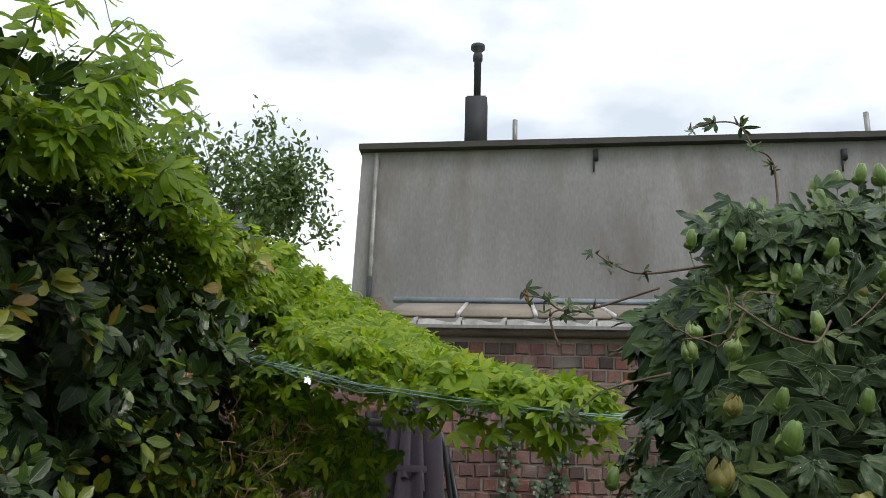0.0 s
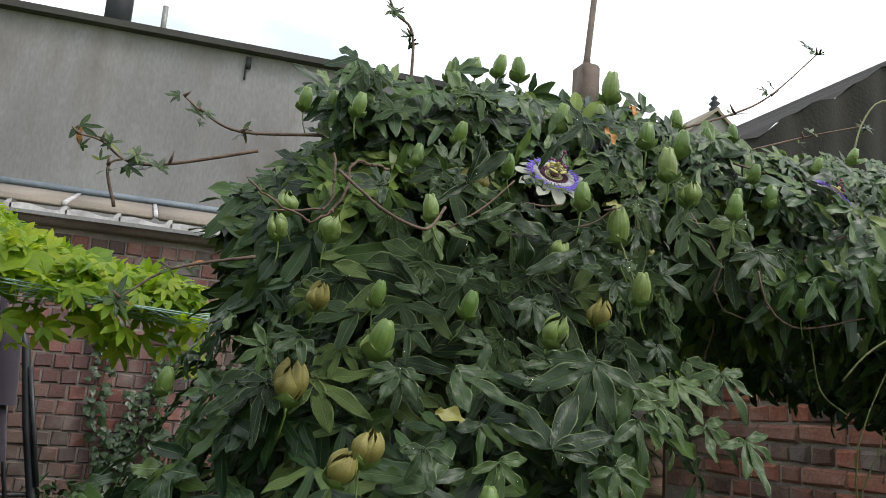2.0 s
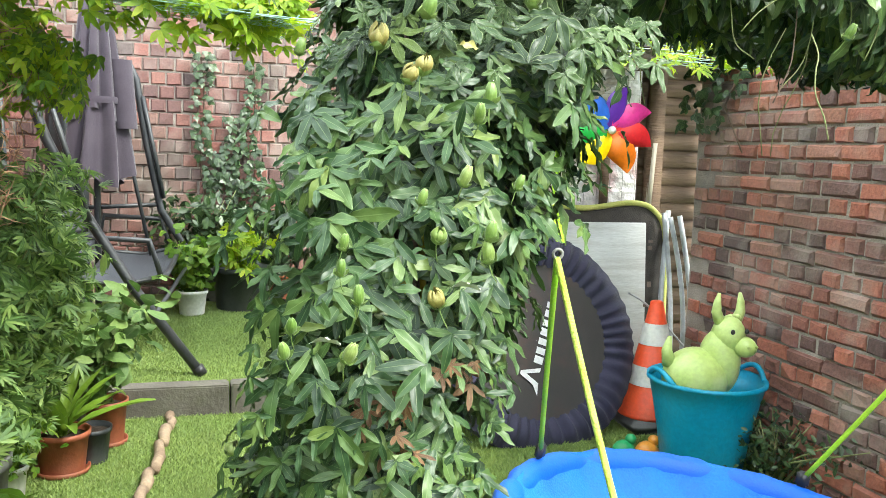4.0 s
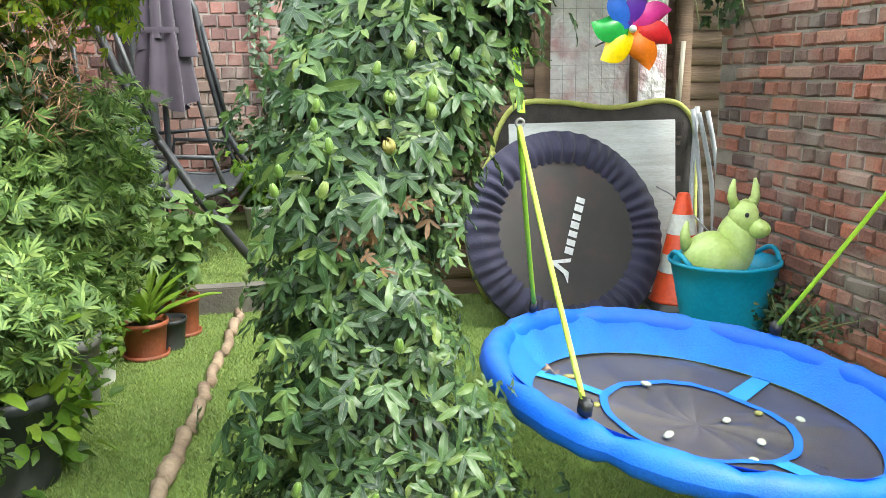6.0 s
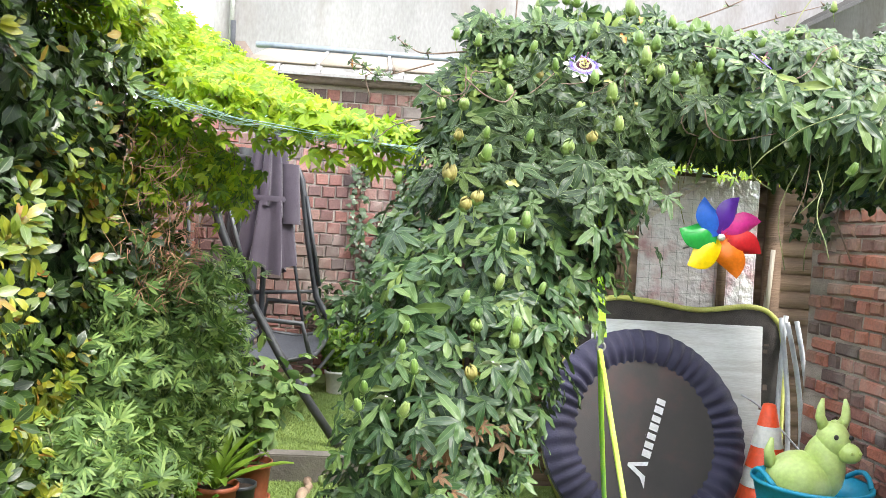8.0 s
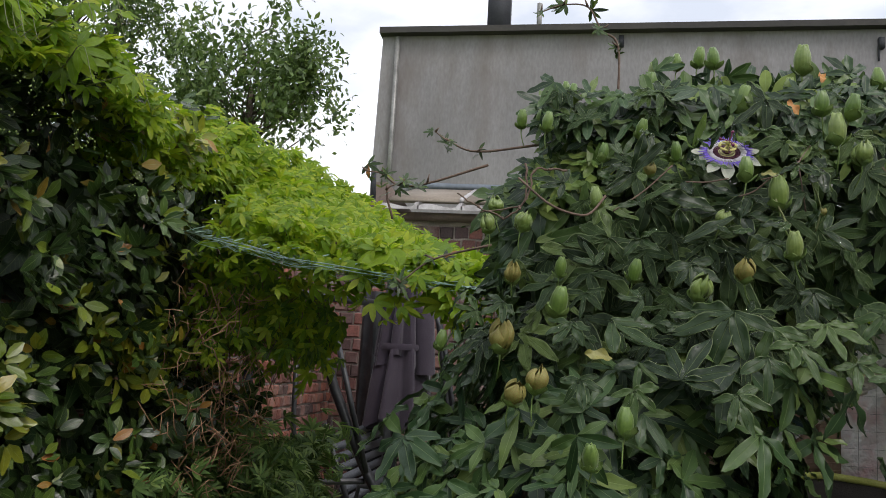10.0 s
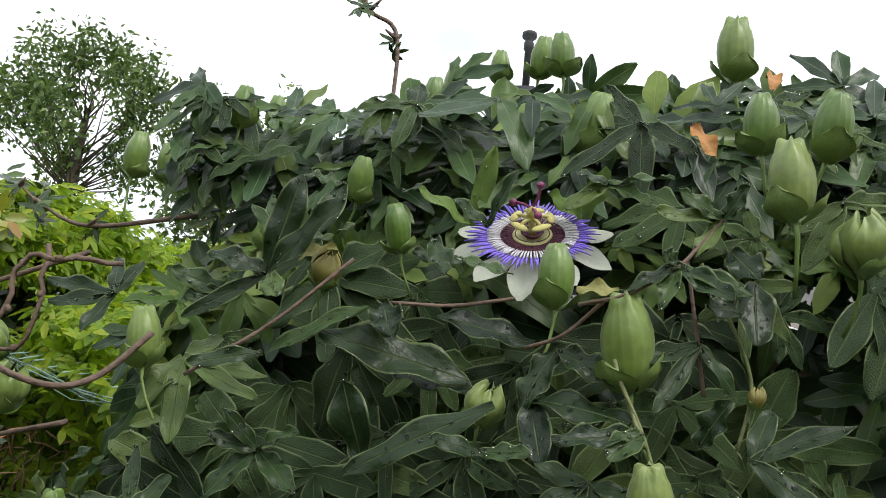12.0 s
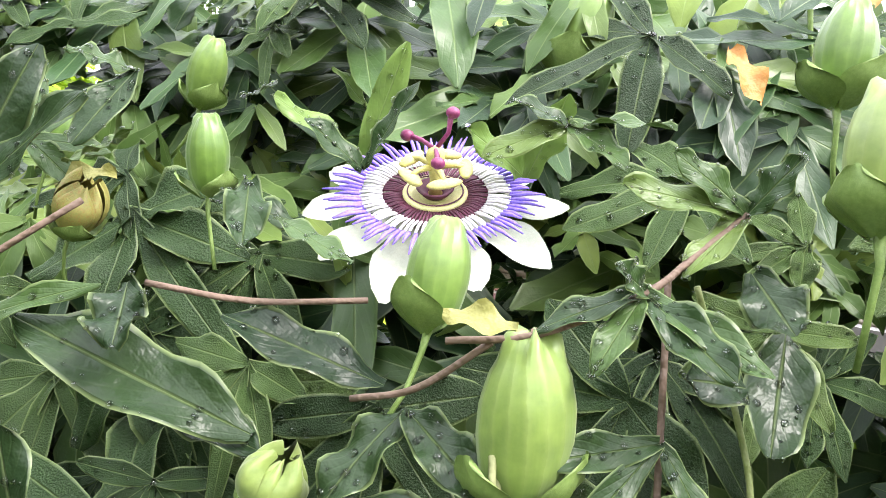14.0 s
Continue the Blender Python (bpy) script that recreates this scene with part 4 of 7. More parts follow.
def vine():
    th = V_TH
    rs = np.random.RandomState(21)
    P, N = vine_points(rs, 4300, 4700)
    P += np.array([0.006, -0.004, 0.006])
    P[:, 2] = np.where(P[:, 2] > 1.73, 1.73 + 0.72 * (P[:, 2] - 1.73), P[:, 2])
    # a gap between crown and column on the wall side
    gap = ((P[:, 0] - 2.035) / 0.060) ** 2 + ((P[:, 2] - 1.525) / 0.075) ** 2 > 1
    P, N = P[gap], N[gap]
    nrm = unit(N * 1.2 + np.array([0, -0.3, 0.6]) + rs.normal(size=P.shape) * 0.36)
    tip = N * 0.40 + DOWN * np.interp(P[:, 2], (0.9, 1.3), (0.45, 0.75))[:, None] + rs.normal(size=P.shape) * 0.6
    size = (0.038 + 0.046 * rs.rand(len(P)) ** 1.5) * np.interp(P[:, 2], (0.9, 1.15, 1.35, 1.36), (0.82, 0.95, 1.1, 1.0)) * np.where(P[:, 2] > 1.68, 0.78, 1.0)
    # round the open flower the unplaced leaves lie behind the placed ones
    core = np.exp(-((P[:, 0] - 1.78) / 0.15) ** 4 - ((P[:, 2] - 1.60) / 0.11) ** 4)
    P[:, 1] += core * np.maximum(0.0, 1.352 - P[:, 1])
    high = (N[:, 1] < -0.2) & (P[:, 2] > 1.5)
    nrm[high] = unit(nrm[high] + np.array([0, -0.55, -0.1]))
    for q in PLACED:
        P[:, 1] += 0.02 * np.exp(-np.sum((P - q) ** 2, axis=1) / 0.025 ** 2)
    # the open flower stands clear of the leaves
    F0 = np.array([1.796, 1.353, 1.668])
    clear = np.ones(len(P), bool)
    for d, ln, rad in ((np.array([0.068, -0.247, -0.051]), 0.25, 0.062), (np.array([0.05, -0.6, -0.2]), 0.16, 0.055)):
        d = d / np.linalg.norm(d)
        s = np.clip((P - F0) @ d, 0, ln)
        clear &= np.linalg.norm(P - F0 - s[:, None] * d, axis=1) > rad
    P, N, nrm, tip, size = P[clear], N[clear], nrm[clear], tip[clear], size[clear]
    # the leaves of the front face that the walk passes nearest are single parts
    front = (N[:, 1] < -0.2) & (P[:, 0] > 1.5) & (P[:, 0] < 2.08) & (P[:, 2] > 1.42) & (P[:, 2] < 1.86)
    out = np.where(front)[0]
    depth = P[out, 1]
    single = out[np.argsort(depth)][:170]
    rest = np.setdiff1d(np.arange(len(P)), single)
    m = 360
    x, v = 1.56 + 0.62 * rs.rand(m), rs.rand(m)
    Q = np.stack([x, 1.385 + 0.11 * v + 0.02 * rs.rand(m), 1.660 + 0.085 * v + 0.02 * rs.rand(m) - 0.06 * np.clip((1.64 - x) / 0.08, 0, 1) - 0.016 * (x < 1.78)], 1)
    away = np.linalg.norm(Q - F0, axis=1) > 0.055
    Q = Q[away]
    foliage("young_foliage", "fresh upright young leaves along the crest", L_YOUNG, th, "passion", Q, unit(np.array([0, -0.95, 0.45]) + rs.normal(size=Q.shape) * 0.4), np.array([0, -0.2, 0.35]) + rs.normal(size=Q.shape) * 0.6, 0.024 + 0.026 * rs.rand(len(Q)), 36, variants=10, n=6, cols=2)
    m = 90
    Q = np.stack([1.72 + 0.28 * rs.rand(m), 1.46 + 0.10 * rs.rand(m), 1.765 + 0.055 * rs.rand(m)], 1)
    foliage("crest_foliage", "leaves behind the crest", L_VINE, th, "passion", Q, unit(np.array([0, -0.95, 0.3]) + rs.normal(size=Q.shape) * 0.4), np.array([0, -0.1, 0.5]) + rs.normal(size=Q.shape) * 0.5, 0.028 + 0.022 * rs.rand(m), 38, n=6, cols=2)
    m = 60
    Q = np.stack([1.70 + 0.52 * rs.rand(m), 1.42 + 0.08 * rs.rand(m), 1.745 + 0.03 * rs.rand(m)], 1)
    foliage("crest_foliage", "narrow upright leaves on the crest", L_YOUNG, th, "oval", Q, unit(np.array([0, -1.0, 0.2]) + rs.normal(size=Q.shape) * 0.4), np.array([0, -0.1, 1.0]) + rs.normal(size=Q.shape) * 0.35, 0.030 + 0.025 * rs.rand(m), 37, n=6, cols=2)
    foliage("foliage", "five-lobed dark green leaves wet with rain", L_VINE, th, "passion", P[rest], nrm[rest], tip[rest], size[rest], 31, variants=14, n=6, cols=2)
    rng = random.Random(33)
    made = [leaf_mesh(rng) for _ in range(9)]
    R = frames(nrm[single], tip[single])
    for k, i in enumerate(single):
        m = Matrix(R[k].tolist()).to_4x4()
        m.translation = P[i]
        me, drops = made[k % 9]
        ob = new("leaf", me)
        ob.parent, ob.matrix_basis = th, m @ Matrix.Diagonal((*([size[i] * 0.92] * 3), 1))
        if k % 4:
            d = new("rain_beading", drops)
            d.parent = ob
            tagged(d, kind="stuff")


def leaf_mesh(rng, kind="passion", n=9, cols=3):
    """A fine leaf and the rain drops that lie on it."""
    v, f, t = blade(kind, rng, n, cols)
    me = np_mesh("leaf", v, f, uv=t)
    me.materials.append(L_VINEP)
    g = Geo()
    for i in rng.sample(range(len(v)), min(len(v), 64)):
        r = rng.uniform(0.008, 0.030)
        p = v[i]
        g.lathe([(r, 0.0), (r * 0.86, r * 0.34), (r * 0.45, r * 0.58), (r * 0.02, r * 0.64)], 8, Matrix.Translation((p[0] * 0.95, p[1] * 0.97, p[2] + 0.001)), cap=False)
    dm = g.mesh("rain_beading")
    dm.materials.append(M_WATER)
    return me, dm


# blades on shoots round the open flower: base, then tip and half width of each
LEAVES_LOW = (
    ((1.775, 1.312, 1.589), ((1.708, 1.3, 1.603, 0.0109),)),
    ((1.791, 1.285, 1.576), ((1.733, 1.273, 1.548, 0.0067),)),
    ((1.737, 1.29, 1.551), ((1.728, 1.278, 1.58, 0.0084),)),
    ((1.688, 1.3, 1.55), ((1.669, 1.288, 1.554, 0.0048), (1.705, 1.288, 1.561, 0.0045), (1.669, 1.288, 1.53, 0.0056), (1.71, 1.288, 1.535, 0.0056), (1.674, 1.288, 1.565, 0.004))),
    ((1.804, 1.3, 1.582), ((1.811, 1.288, 1.555, 0.0072), (1.845, 1.288, 1.578, 0.008))),
    ((1.849, 1.28, 1.57), ((1.815, 1.268, 1.563, 0.0051), (1.837, 1.268, 1.561, 0.0058))),
    ((1.787, 1.28, 1.557), ((1.769, 1.268, 1.561, 0.0044), (1.807, 1.268, 1.559, 0.0044))),
    ((1.872, 1.29, 1.568), ((1.879, 1.278, 1.585, 0.0061),)),
)
LEAVES_LEFT = (
    ((1.678, 1.302, 1.629), ((1.693, 1.29, 1.674, 0.008), (1.713, 1.29, 1.664, 0.0072), (1.655, 1.29, 1.638, 0.0061), (1.646, 1.29, 1.604, 0.004))),
    ((1.686, 1.29, 1.591), ((1.659, 1.278, 1.582, 0.0043),)),
    ((1.729, 1.3, 1.617), ((1.687, 1.288, 1.595, 0.004),)),
    ((1.735, 1.302, 1.619), ((1.744, 1.29, 1.602, 0.0077),)),
    ((1.683, 1.295, 1.628), ((1.691, 1.283, 1.615, 0.0056),)),
    ((1.696, 1.315, 1.649), ((1.723, 1.303, 1.659, 0.0034),)),
    ((1.728, 1.345, 1.687), ((1.745, 1.333, 1.689, 0.0026),)),
    ((1.737, 1.325, 1.592), ((1.778, 1.313, 1.585, 0.007),)),
    ((1.66, 1.305, 1.619), ((1.636, 1.293, 1.627, 0.0057), (1.643, 1.293, 1.614, 0.0049))),
    ((1.702, 1.325, 1.683), ((1.697, 1.313, 1.655, 0.0062), (1.686, 1.313, 1.684, 0.0044))),
)
LEAVES_FLOWER = (
    ((1.803, 1.322, 1.609), ((1.759, 1.31, 1.617, 0.0078),)),
    ((1.814, 1.305, 1.605), ((1.799, 1.293, 1.58, 0.0068), (1.839, 1.293, 1.59, 0.0065))),
    ((1.774, 1.345, 1.671), ((1.756, 1.333, 1.68, 0.0053), (1.787, 1.333, 1.698, 0.0042))),
    ((1.764, 1.315, 1.646), ((1.792, 1.303, 1.636, 0.0042),)),
    ((1.752, 1.318, 1.655), ((1.761, 1.306, 1.635, 0.0062),)),
    ((1.833, 1.345, 1.696), ((1.812, 1.333, 1.681, 0.0047), (1.818, 1.333, 1.698, 0.0042), (1.852, 1.333, 1.685, 0.0053), (1.862, 1.333, 1.701, 0.0042))),
    ((1.765, 1.33, 1.648), ((1.743, 1.318, 1.649, 0.0054),)),
)
LEAVES_RIGHT = (
    ((1.884, 1.318, 1.671), ((1.853, 1.306, 1.67, 0.0051), (1.865, 1.306, 1.681, 0.0048), (1.892, 1.306, 1.684, 0.0051), (1.871, 1.306, 1.652, 0.0044))),
    ((1.863, 1.298, 1.643), ((1.855, 1.286, 1.623, 0.0041), (1.884, 1.286, 1.626, 0.0057), (1.891, 1.286, 1.63, 0.0044), (1.842, 1.286, 1.631, 0.0035), (1.857, 1.286, 1.646, 0.0038))),
    ((1.89, 1.31, 1.628), ((1.876, 1.298, 1.627, 0.007),)),
    ((1.899, 1.325, 1.645), ((1.898, 1.313, 1.614, 0.0088),)),
    ((1.888, 1.32, 1.657), ((1.898, 1.308, 1.642, 0.0078),)),
)
STARS_UPPER = (
    (1.778, 1.235, 1.463, 0.075, -115), (1.892, 1.3, 1.564, 0.046, 35), (1.637, 1.3, 1.516, 0.037, 100), (1.873, 1.28, 1.491, 0.03, -95),
    (1.721, 1.2, 1.39, 0.067, 75), (1.62, 1.22, 1.384, 0.039, -75), (1.502, 1.3, 1.457, 0.032, 200), (1.645, 1.31, 1.587, 0.045, -30),
    (1.945, 1.24, 1.406, 0.051, -80), (1.841, 1.23, 1.432, 0.047, -80), (1.818, 1.24, 1.448, 0.055, -60), (1.748, 1.25, 1.462, 0.044, 120),
    (1.806, 1.21, 1.416, 0.052, -85), (1.653, 1.25, 1.448, 0.063, -35), (1.879, 1.26, 1.456, 0.054, -70),
)
STARS_LOWER = (
    (1.941, 1.27, 1.468, 0.049, -80), (1.829, 1.29, 1.549, 0.036, -100), (1.731, 1.245, 1.445, 0.033, 160), (1.611, 1.27, 1.446, 0.043, -110),
    (1.674, 1.2, 1.377, 0.041, -80), (1.773, 1.19, 1.377, 0.046, -70), (1.907, 1.25, 1.416, 0.046, -60), (1.532, 1.31, 1.468, 0.038, -140),
    (1.688, 1.26, 1.473, 0.034, 170), (2.014, 1.3, 1.604, 0.049, -130), (2.024, 1.33, 1.646, 0.038, 160), (1.668, 1.34, 1.657, 0.034, 60),
    (1.873, 1.315, 1.611, 0.038, -110), (1.598, 1.32, 1.616, 0.038, 150), (1.743, 1.29, 1.52, 0.047, -75),
)
LEAVES_FRESH = (
    ((1.760, 1.382, 1.682), ((1.772, 1.362, 1.722, 0.0056), (1.737, 1.352, 1.694, 0.0058))),
    ((1.752, 1.398, 1.707), ((1.738, 1.388, 1.720, 0.0040),)),
    ((1.821, 1.366, 1.683), ((1.806, 1.342, 1.690, 0.0058), (1.831, 1.346, 1.706, 0.0062))),
)
PLACED = [np.array(b) * 0.4 + np.array(q[:3]) * 0.6 for grp in (LEAVES_LOW, LEAVES_LEFT, LEAVES_FLOWER, LEAVES_RIGHT, LEAVES_FRESH) for b, tips in grp for q in tips] + [np.array(q[:3]) for q in STARS_UPPER + STARS_LOWER]


def rain_on(ob, rng, vs, count, r0, r1):
    g = Geo()
    for i in rng.sample(range(len(vs)), min(count, len(vs))):
        r, p = rng.uniform(r0, r1), vs[i]
        g.lathe([(r, 0.0), (r * 0.86, r * 0.34), (r * 0.45, r * 0.58), (r * 0.02, r * 0.64)], 8, Matrix.Translation((p[0] * 0.9, p[1], p[2])), cap=False)
    part("rain_beading", g, M_WATER, ob, kind="stuff")


def single_leaves():
    """Placed leaves round the open flower and the large hanging ones below it."""
    rng = random.Random(77)
    for grp, e in ((LEAVES_LOW, Vector((0.05, -0.80, 0.60))), (LEAVES_LEFT, Vector((0.25, -0.85, 0.50))), (LEAVES_FLOWER, Vector((0.1, -0.75, 0.65))), (LEAVES_RIGHT, Vector((-0.1, -0.85, 0.50))), (LEAVES_FRESH, Vector((0.1, -0.80, 0.55)))):
        for base, tips in grp:
            b = Vector(base)
            for tp in tips:
                w = tp[3]
                d = Vector(tp[:3]) - b
                L, y = d.length, d.normalized()
                z = e + Vector((rng.uniform(-0.3, 0.3), rng.uniform(-0.2, 0.2), rng.uniform(-0.25, 0.25)))
                z = (z - y * z.dot(y)).normalized()
                x = y.cross(z)
                m = Matrix([[x.x, y.x, z.x, b.x], [x.y, y.y, z.y, b.y], [x.z, y.z, z.z, b.z], [0, 0, 0, 1]])
                vs, fs, uv = lobe(L, w, 14, rng.uniform(0.05, 0.35), rng.uniform(-0.05, 0.2), rng.uniform(0.2, 0.45), 0.0, 0.0, ph=rng.uniform(0, 6), cols=3, wfreq=rng.uniform(9, 17))
                me = np_mesh("leaf", np.array(vs), np.array(fs), uv=np.array(uv))
                me.materials.append(L_FRESH if grp is LEAVES_FRESH else L_VINED if w > 0.0063 else L_VINEP)
                ob = new("leaf", me)
                ob.parent, ob.matrix_basis = V_TH, m
                rain_on(ob, rng, vs, 16, 0.0004, 0.0013)
    for x, y, z, size, turn in STARS_UPPER + STARS_LOWER:
        a = radians(turn)
        nrm = np.array([[rng.uniform(-0.25, 0.25), -0.85, 0.5 + rng.uniform(-0.2, 0.2)]])
        R = frames(nrm, np.array([[math.cos(a), -0.25, math.sin(a)]]))[0]
        v, f, t = blade("passion", rng, 10, 3)
        me = np_mesh("leaf", v * size, f, uv=t)
        me.materials.append(L_VINEP)
        ob = new("leaf", me)
        m = Matrix(R.tolist()).to_4x4()
        m.translation = (x, y - 0.008, z)
        ob.parent, ob.matrix_basis = V_TH, m
        rain_on(ob, rng, [tuple(q) for q in v * size], 26, 0.0005, 0.0014)


def faded_leaves():
    """Yellowed and rusty leaves among the green."""
    rng = random.Random(91)
    for (x, y, z), L, turn, mt in (((1.624, 1.205, 1.410), 0.030, 10, M_BUDYELLOW), ((1.877, 1.388, 1.748), 0.024, -60, M_RUST), ((1.922, 1.395, 1.776), 0.022, 80, M_RUST), ((1.838, 1.285, 1.627), 0.017, 172, M_BUDYELLOW), ((1.70, 1.335, 1.652), 0.020, 200, M_BUDYELLOW)):
        v, f, t = lobe(L, L * 0.22, 10, 0.4, 0.2, 0.5, 0, 0, ph=rng.uniform(0, 6), cols=2)
        me = np_mesh("leaf", np.array(v), np.array(f), uv=np.array(t))
        me.materials.append(mt)
        a = radians(turn)
        m = Matrix(frames(np.array([[0.1, -0.85, 0.5]]), np.array([[math.cos(a), -0.1, math.sin(a)]]))[0].tolist()).to_4x4()
        m.translation = (x, y, z)
        ob = new("leaf", me)
        ob.parent, ob.matrix_basis = V_TH, m
        tagged(ob, "yellowed leaf" if mt is M_BUDYELLOW else "rust-coloured dying leaf")


single_leaves()
faded_leaves()
vine()


def bud_mesh(rng, open_=0.0):
    """A ribbed bud of unit length along +z with hooked sepal tips, and its three leafy bracts."""
    g = Geo()
    n, k = 40, 17
    lean = rng.uniform(-0.06, 0.06)

    def fn(u, v):
        a = 2 * math.pi * u
        rib = 1 + 0.025 * math.cos(5 * a) + 0.008 * abs(math.cos(10 * a)) + 0.03 * math.sin(2 * a + lean * 40)
        r = float(np.interp(v, (0, 0.06, 0.2, 0.4, 0.58, 0.75, 0.87, 0.94, 1), (0.09, 0.18, 0.25, 0.28, 0.275, 0.23, 0.165, 0.115, 0.03)))
        rib += 0.10 * max(0, v - 0.6) * math.cos(5 * a)
        z = min(v, 0.93) + 0.05 * max(0.0, v - 0.93) / 0.07 + 0.07 * max(0.0, math.cos(5 * a)) ** 2 * math.exp(-((v - 0.90) / 0.05) ** 2) * (1 + open_)
        return (r * rib * math.cos(a) + lean * v, r * rib * math.sin(a), z)
    g.grid(fn, n, k, wrap=True)
    me = g.mesh("bud")
    me.materials.append(M_BUD if open_ < 0.5 else M_BUDPALE)
    return me, bract_mesh(rng)


def bract_mesh(rng):
    b = Geo()
    for j in range(3):
        a0, reach, flare = 2.1 * j + rng.uniform(0, 0.5), rng.uniform(0.26, 0.44), rng.uniform(0.0, 0.12)

        def br(u, v):
            a = a0 + (v - 0.5) * 2.1 * math.sin(math.pi * min(0.97, 0.22 + 0.72 * u))
            r = 0.08 + 0.265 * math.sin(math.pi * 0.5 * min(1, u * 1.6)) + flare * u * u + 0.015 * math.sin(17 * v + 5 * u)
            return (r * math.cos(a), r * math.sin(a), -0.08 + (reach + 0.08) * u - 0.06 * (2 * v - 1) ** 2 * u + 0.012 * math.sin(11 * v))
        b.grid(br, 8, 9)
    b.tube([(0, 0, -0.03), (0.03, 0.02, -0.25), (0.0, 0.10, -0.60), (-0.04, 0.26, -0.95)], [0.045, 0.03, 0.026, 0.026], 7)
    me = b.mesh("bract")
    me.materials.append(M_BRACT)
    return me


def loose_bud_mesh(rng, material):
    """A bud beginning to open, or withered: crumpled overlapping sepals with a hollow top."""
    g = Geo()
    for j in range(6):
        a0, h, w, ph = 1.05 * j + rng.uniform(-0.15, 0.15), rng.uniform(0.72, 1.0), rng.uniform(0.75, 1.05), rng.uniform(0, 6)
        inn = 0.06 * (j % 2)

        def fn(u, v):
            a = a0 + (v - 0.5) * 1.9 * w * math.sin(math.pi * min(0.93, 0.15 + 0.72 * u))
            r = 0.07 + 0.35 * math.sin(math.pi * (0.06 + 0.87 * u)) ** 0.8 - inn - 0.05 * (2 * v - 1) ** 2 + 0.03 * math.sin(9 * v + ph) * u
            return (r * math.cos(a), r * math.sin(a), h * u ** 0.9 + 0.05 * math.sin(7 * v + ph) * u * u - 0.10 * (2 * v - 1) ** 2 * u * u)
        g.grid(fn, 10, 9)
    me = g.mesh("bud")
    me.materials.append(material)
    return me, bract_mesh(rng)


# middle of each bud on the near face, and its length
BUDS_FRONT = ((1.811, 1.318, 1.640, 0.032), (1.842, 1.298, 1.608, 0.043), (1.596, 1.276, 1.469, 0.040), (1.597, 1.300, 1.512, 0.027), (1.682, 1.290, 1.510, 0.030), (1.852, 1.269, 1.542, 0.034), (1.666, 1.186, 1.343, 0.034), (1.731, 1.329, 1.662, 0.026), (1.824, 1.400, 1.752, 0.041),
              (1.914, 1.315, 1.690, 0.040), (1.954, 1.257, 1.637, 0.029), (1.695, 1.377, 1.704, 0.028), (1.906, 1.345, 1.731, 0.033), (1.635, 1.280, 1.592, 0.028), (1.932, 1.318, 1.718, 0.034), (1.648, 1.370, 1.670, 0.026))
BUDS_CREST = ((1.607, 1.396, 1.756, 0.029), (1.575, 1.343, 1.701, 0.027), (1.715, 1.458, 1.794, 0.032), (1.720, 1.490, 1.822, 0.028), (1.754, 1.490, 1.836, 0.027), (1.783, 1.486, 1.842, 0.032), (1.799, 1.463, 1.832, 0.033), (1.906, 1.424, 1.816, 0.042), (1.599, 1.470, 1.786, 0.026), (1.539, 1.440, 1.733, 0.028), (1.566, 1.420, 1.729, 0.026),
              (1.888, 1.420, 1.775, 0.030), (1.999, 1.420, 1.790, 0.032), (2.043, 1.420, 1.775, 0.030))
BUDS_SIDE = ((2.067, 1.36, 1.718), (2.083, 1.35, 1.689), (2.068, 1.40, 1.781), (2.314, 1.33, 1.729), (2.244, 1.38, 1.776), (2.183, 1.33, 1.590), (2.097, 1.32, 1.555), (2.345, 1.40, 1.846), (2.04, 1.36, 1.683), (2.183, 1.38, 1.753), (2.276, 1.36, 1.727), (2.326, 1.33, 1.664), (2.141, 1.32, 1.587), (2.353, 1.30, 1.490))
BUDS_COLUMN = ((1.437, 1.50, 1.426), (1.555, 1.12, 1.202), (1.613, 1.12, 1.230), (1.644, 1.10, 1.159), (1.453, 1.12, 1.143), (1.470, 1.10, 1.078), (1.455, 1.07, 1.010), (1.387, 1.10, 1.040), (1.629, 1.12, 1.313), (1.447, 1.10, 1.113), (1.641, 1.10, 1.132), (1.378, 1.10, 1.009), (1.388, 1.02, 0.518), (1.567, 1.03, 0.752), (1.657, 1.03, 0.469), (1.515, 1.01, 0.493), (1.688, 1.12, 1.224))
BUDS_OPENING = ((1.784, 1.313, 1.580, 0.026), (1.941, 1.314, 1.663, 0.034), (1.748, 1.247, 1.489, 0.034), (1.552, 1.31, 1.568, 0.030), (1.515, 1.34, 1.593, 0.028), (1.507, 1.33, 1.566, 0.026), (1.573, 1.10, 1.156, 0.030), (1.3215, 1.25, 0.835, 0.028))
BUDS_YELLOW = ((1.530, 1.318, 1.428, 0.042), (1.576, 1.218, 1.381, 0.034), (1.553, 1.200, 1.366, 0.032), (1.795, 1.250, 1.510, 0.030), (1.700, 1.322, 1.638, 0.022), (1.567, 1.08, 1.076, 0.032), (1.542, 1.290, 1.502, 0.028), (1.900, 1.325, 1.593, 0.011))


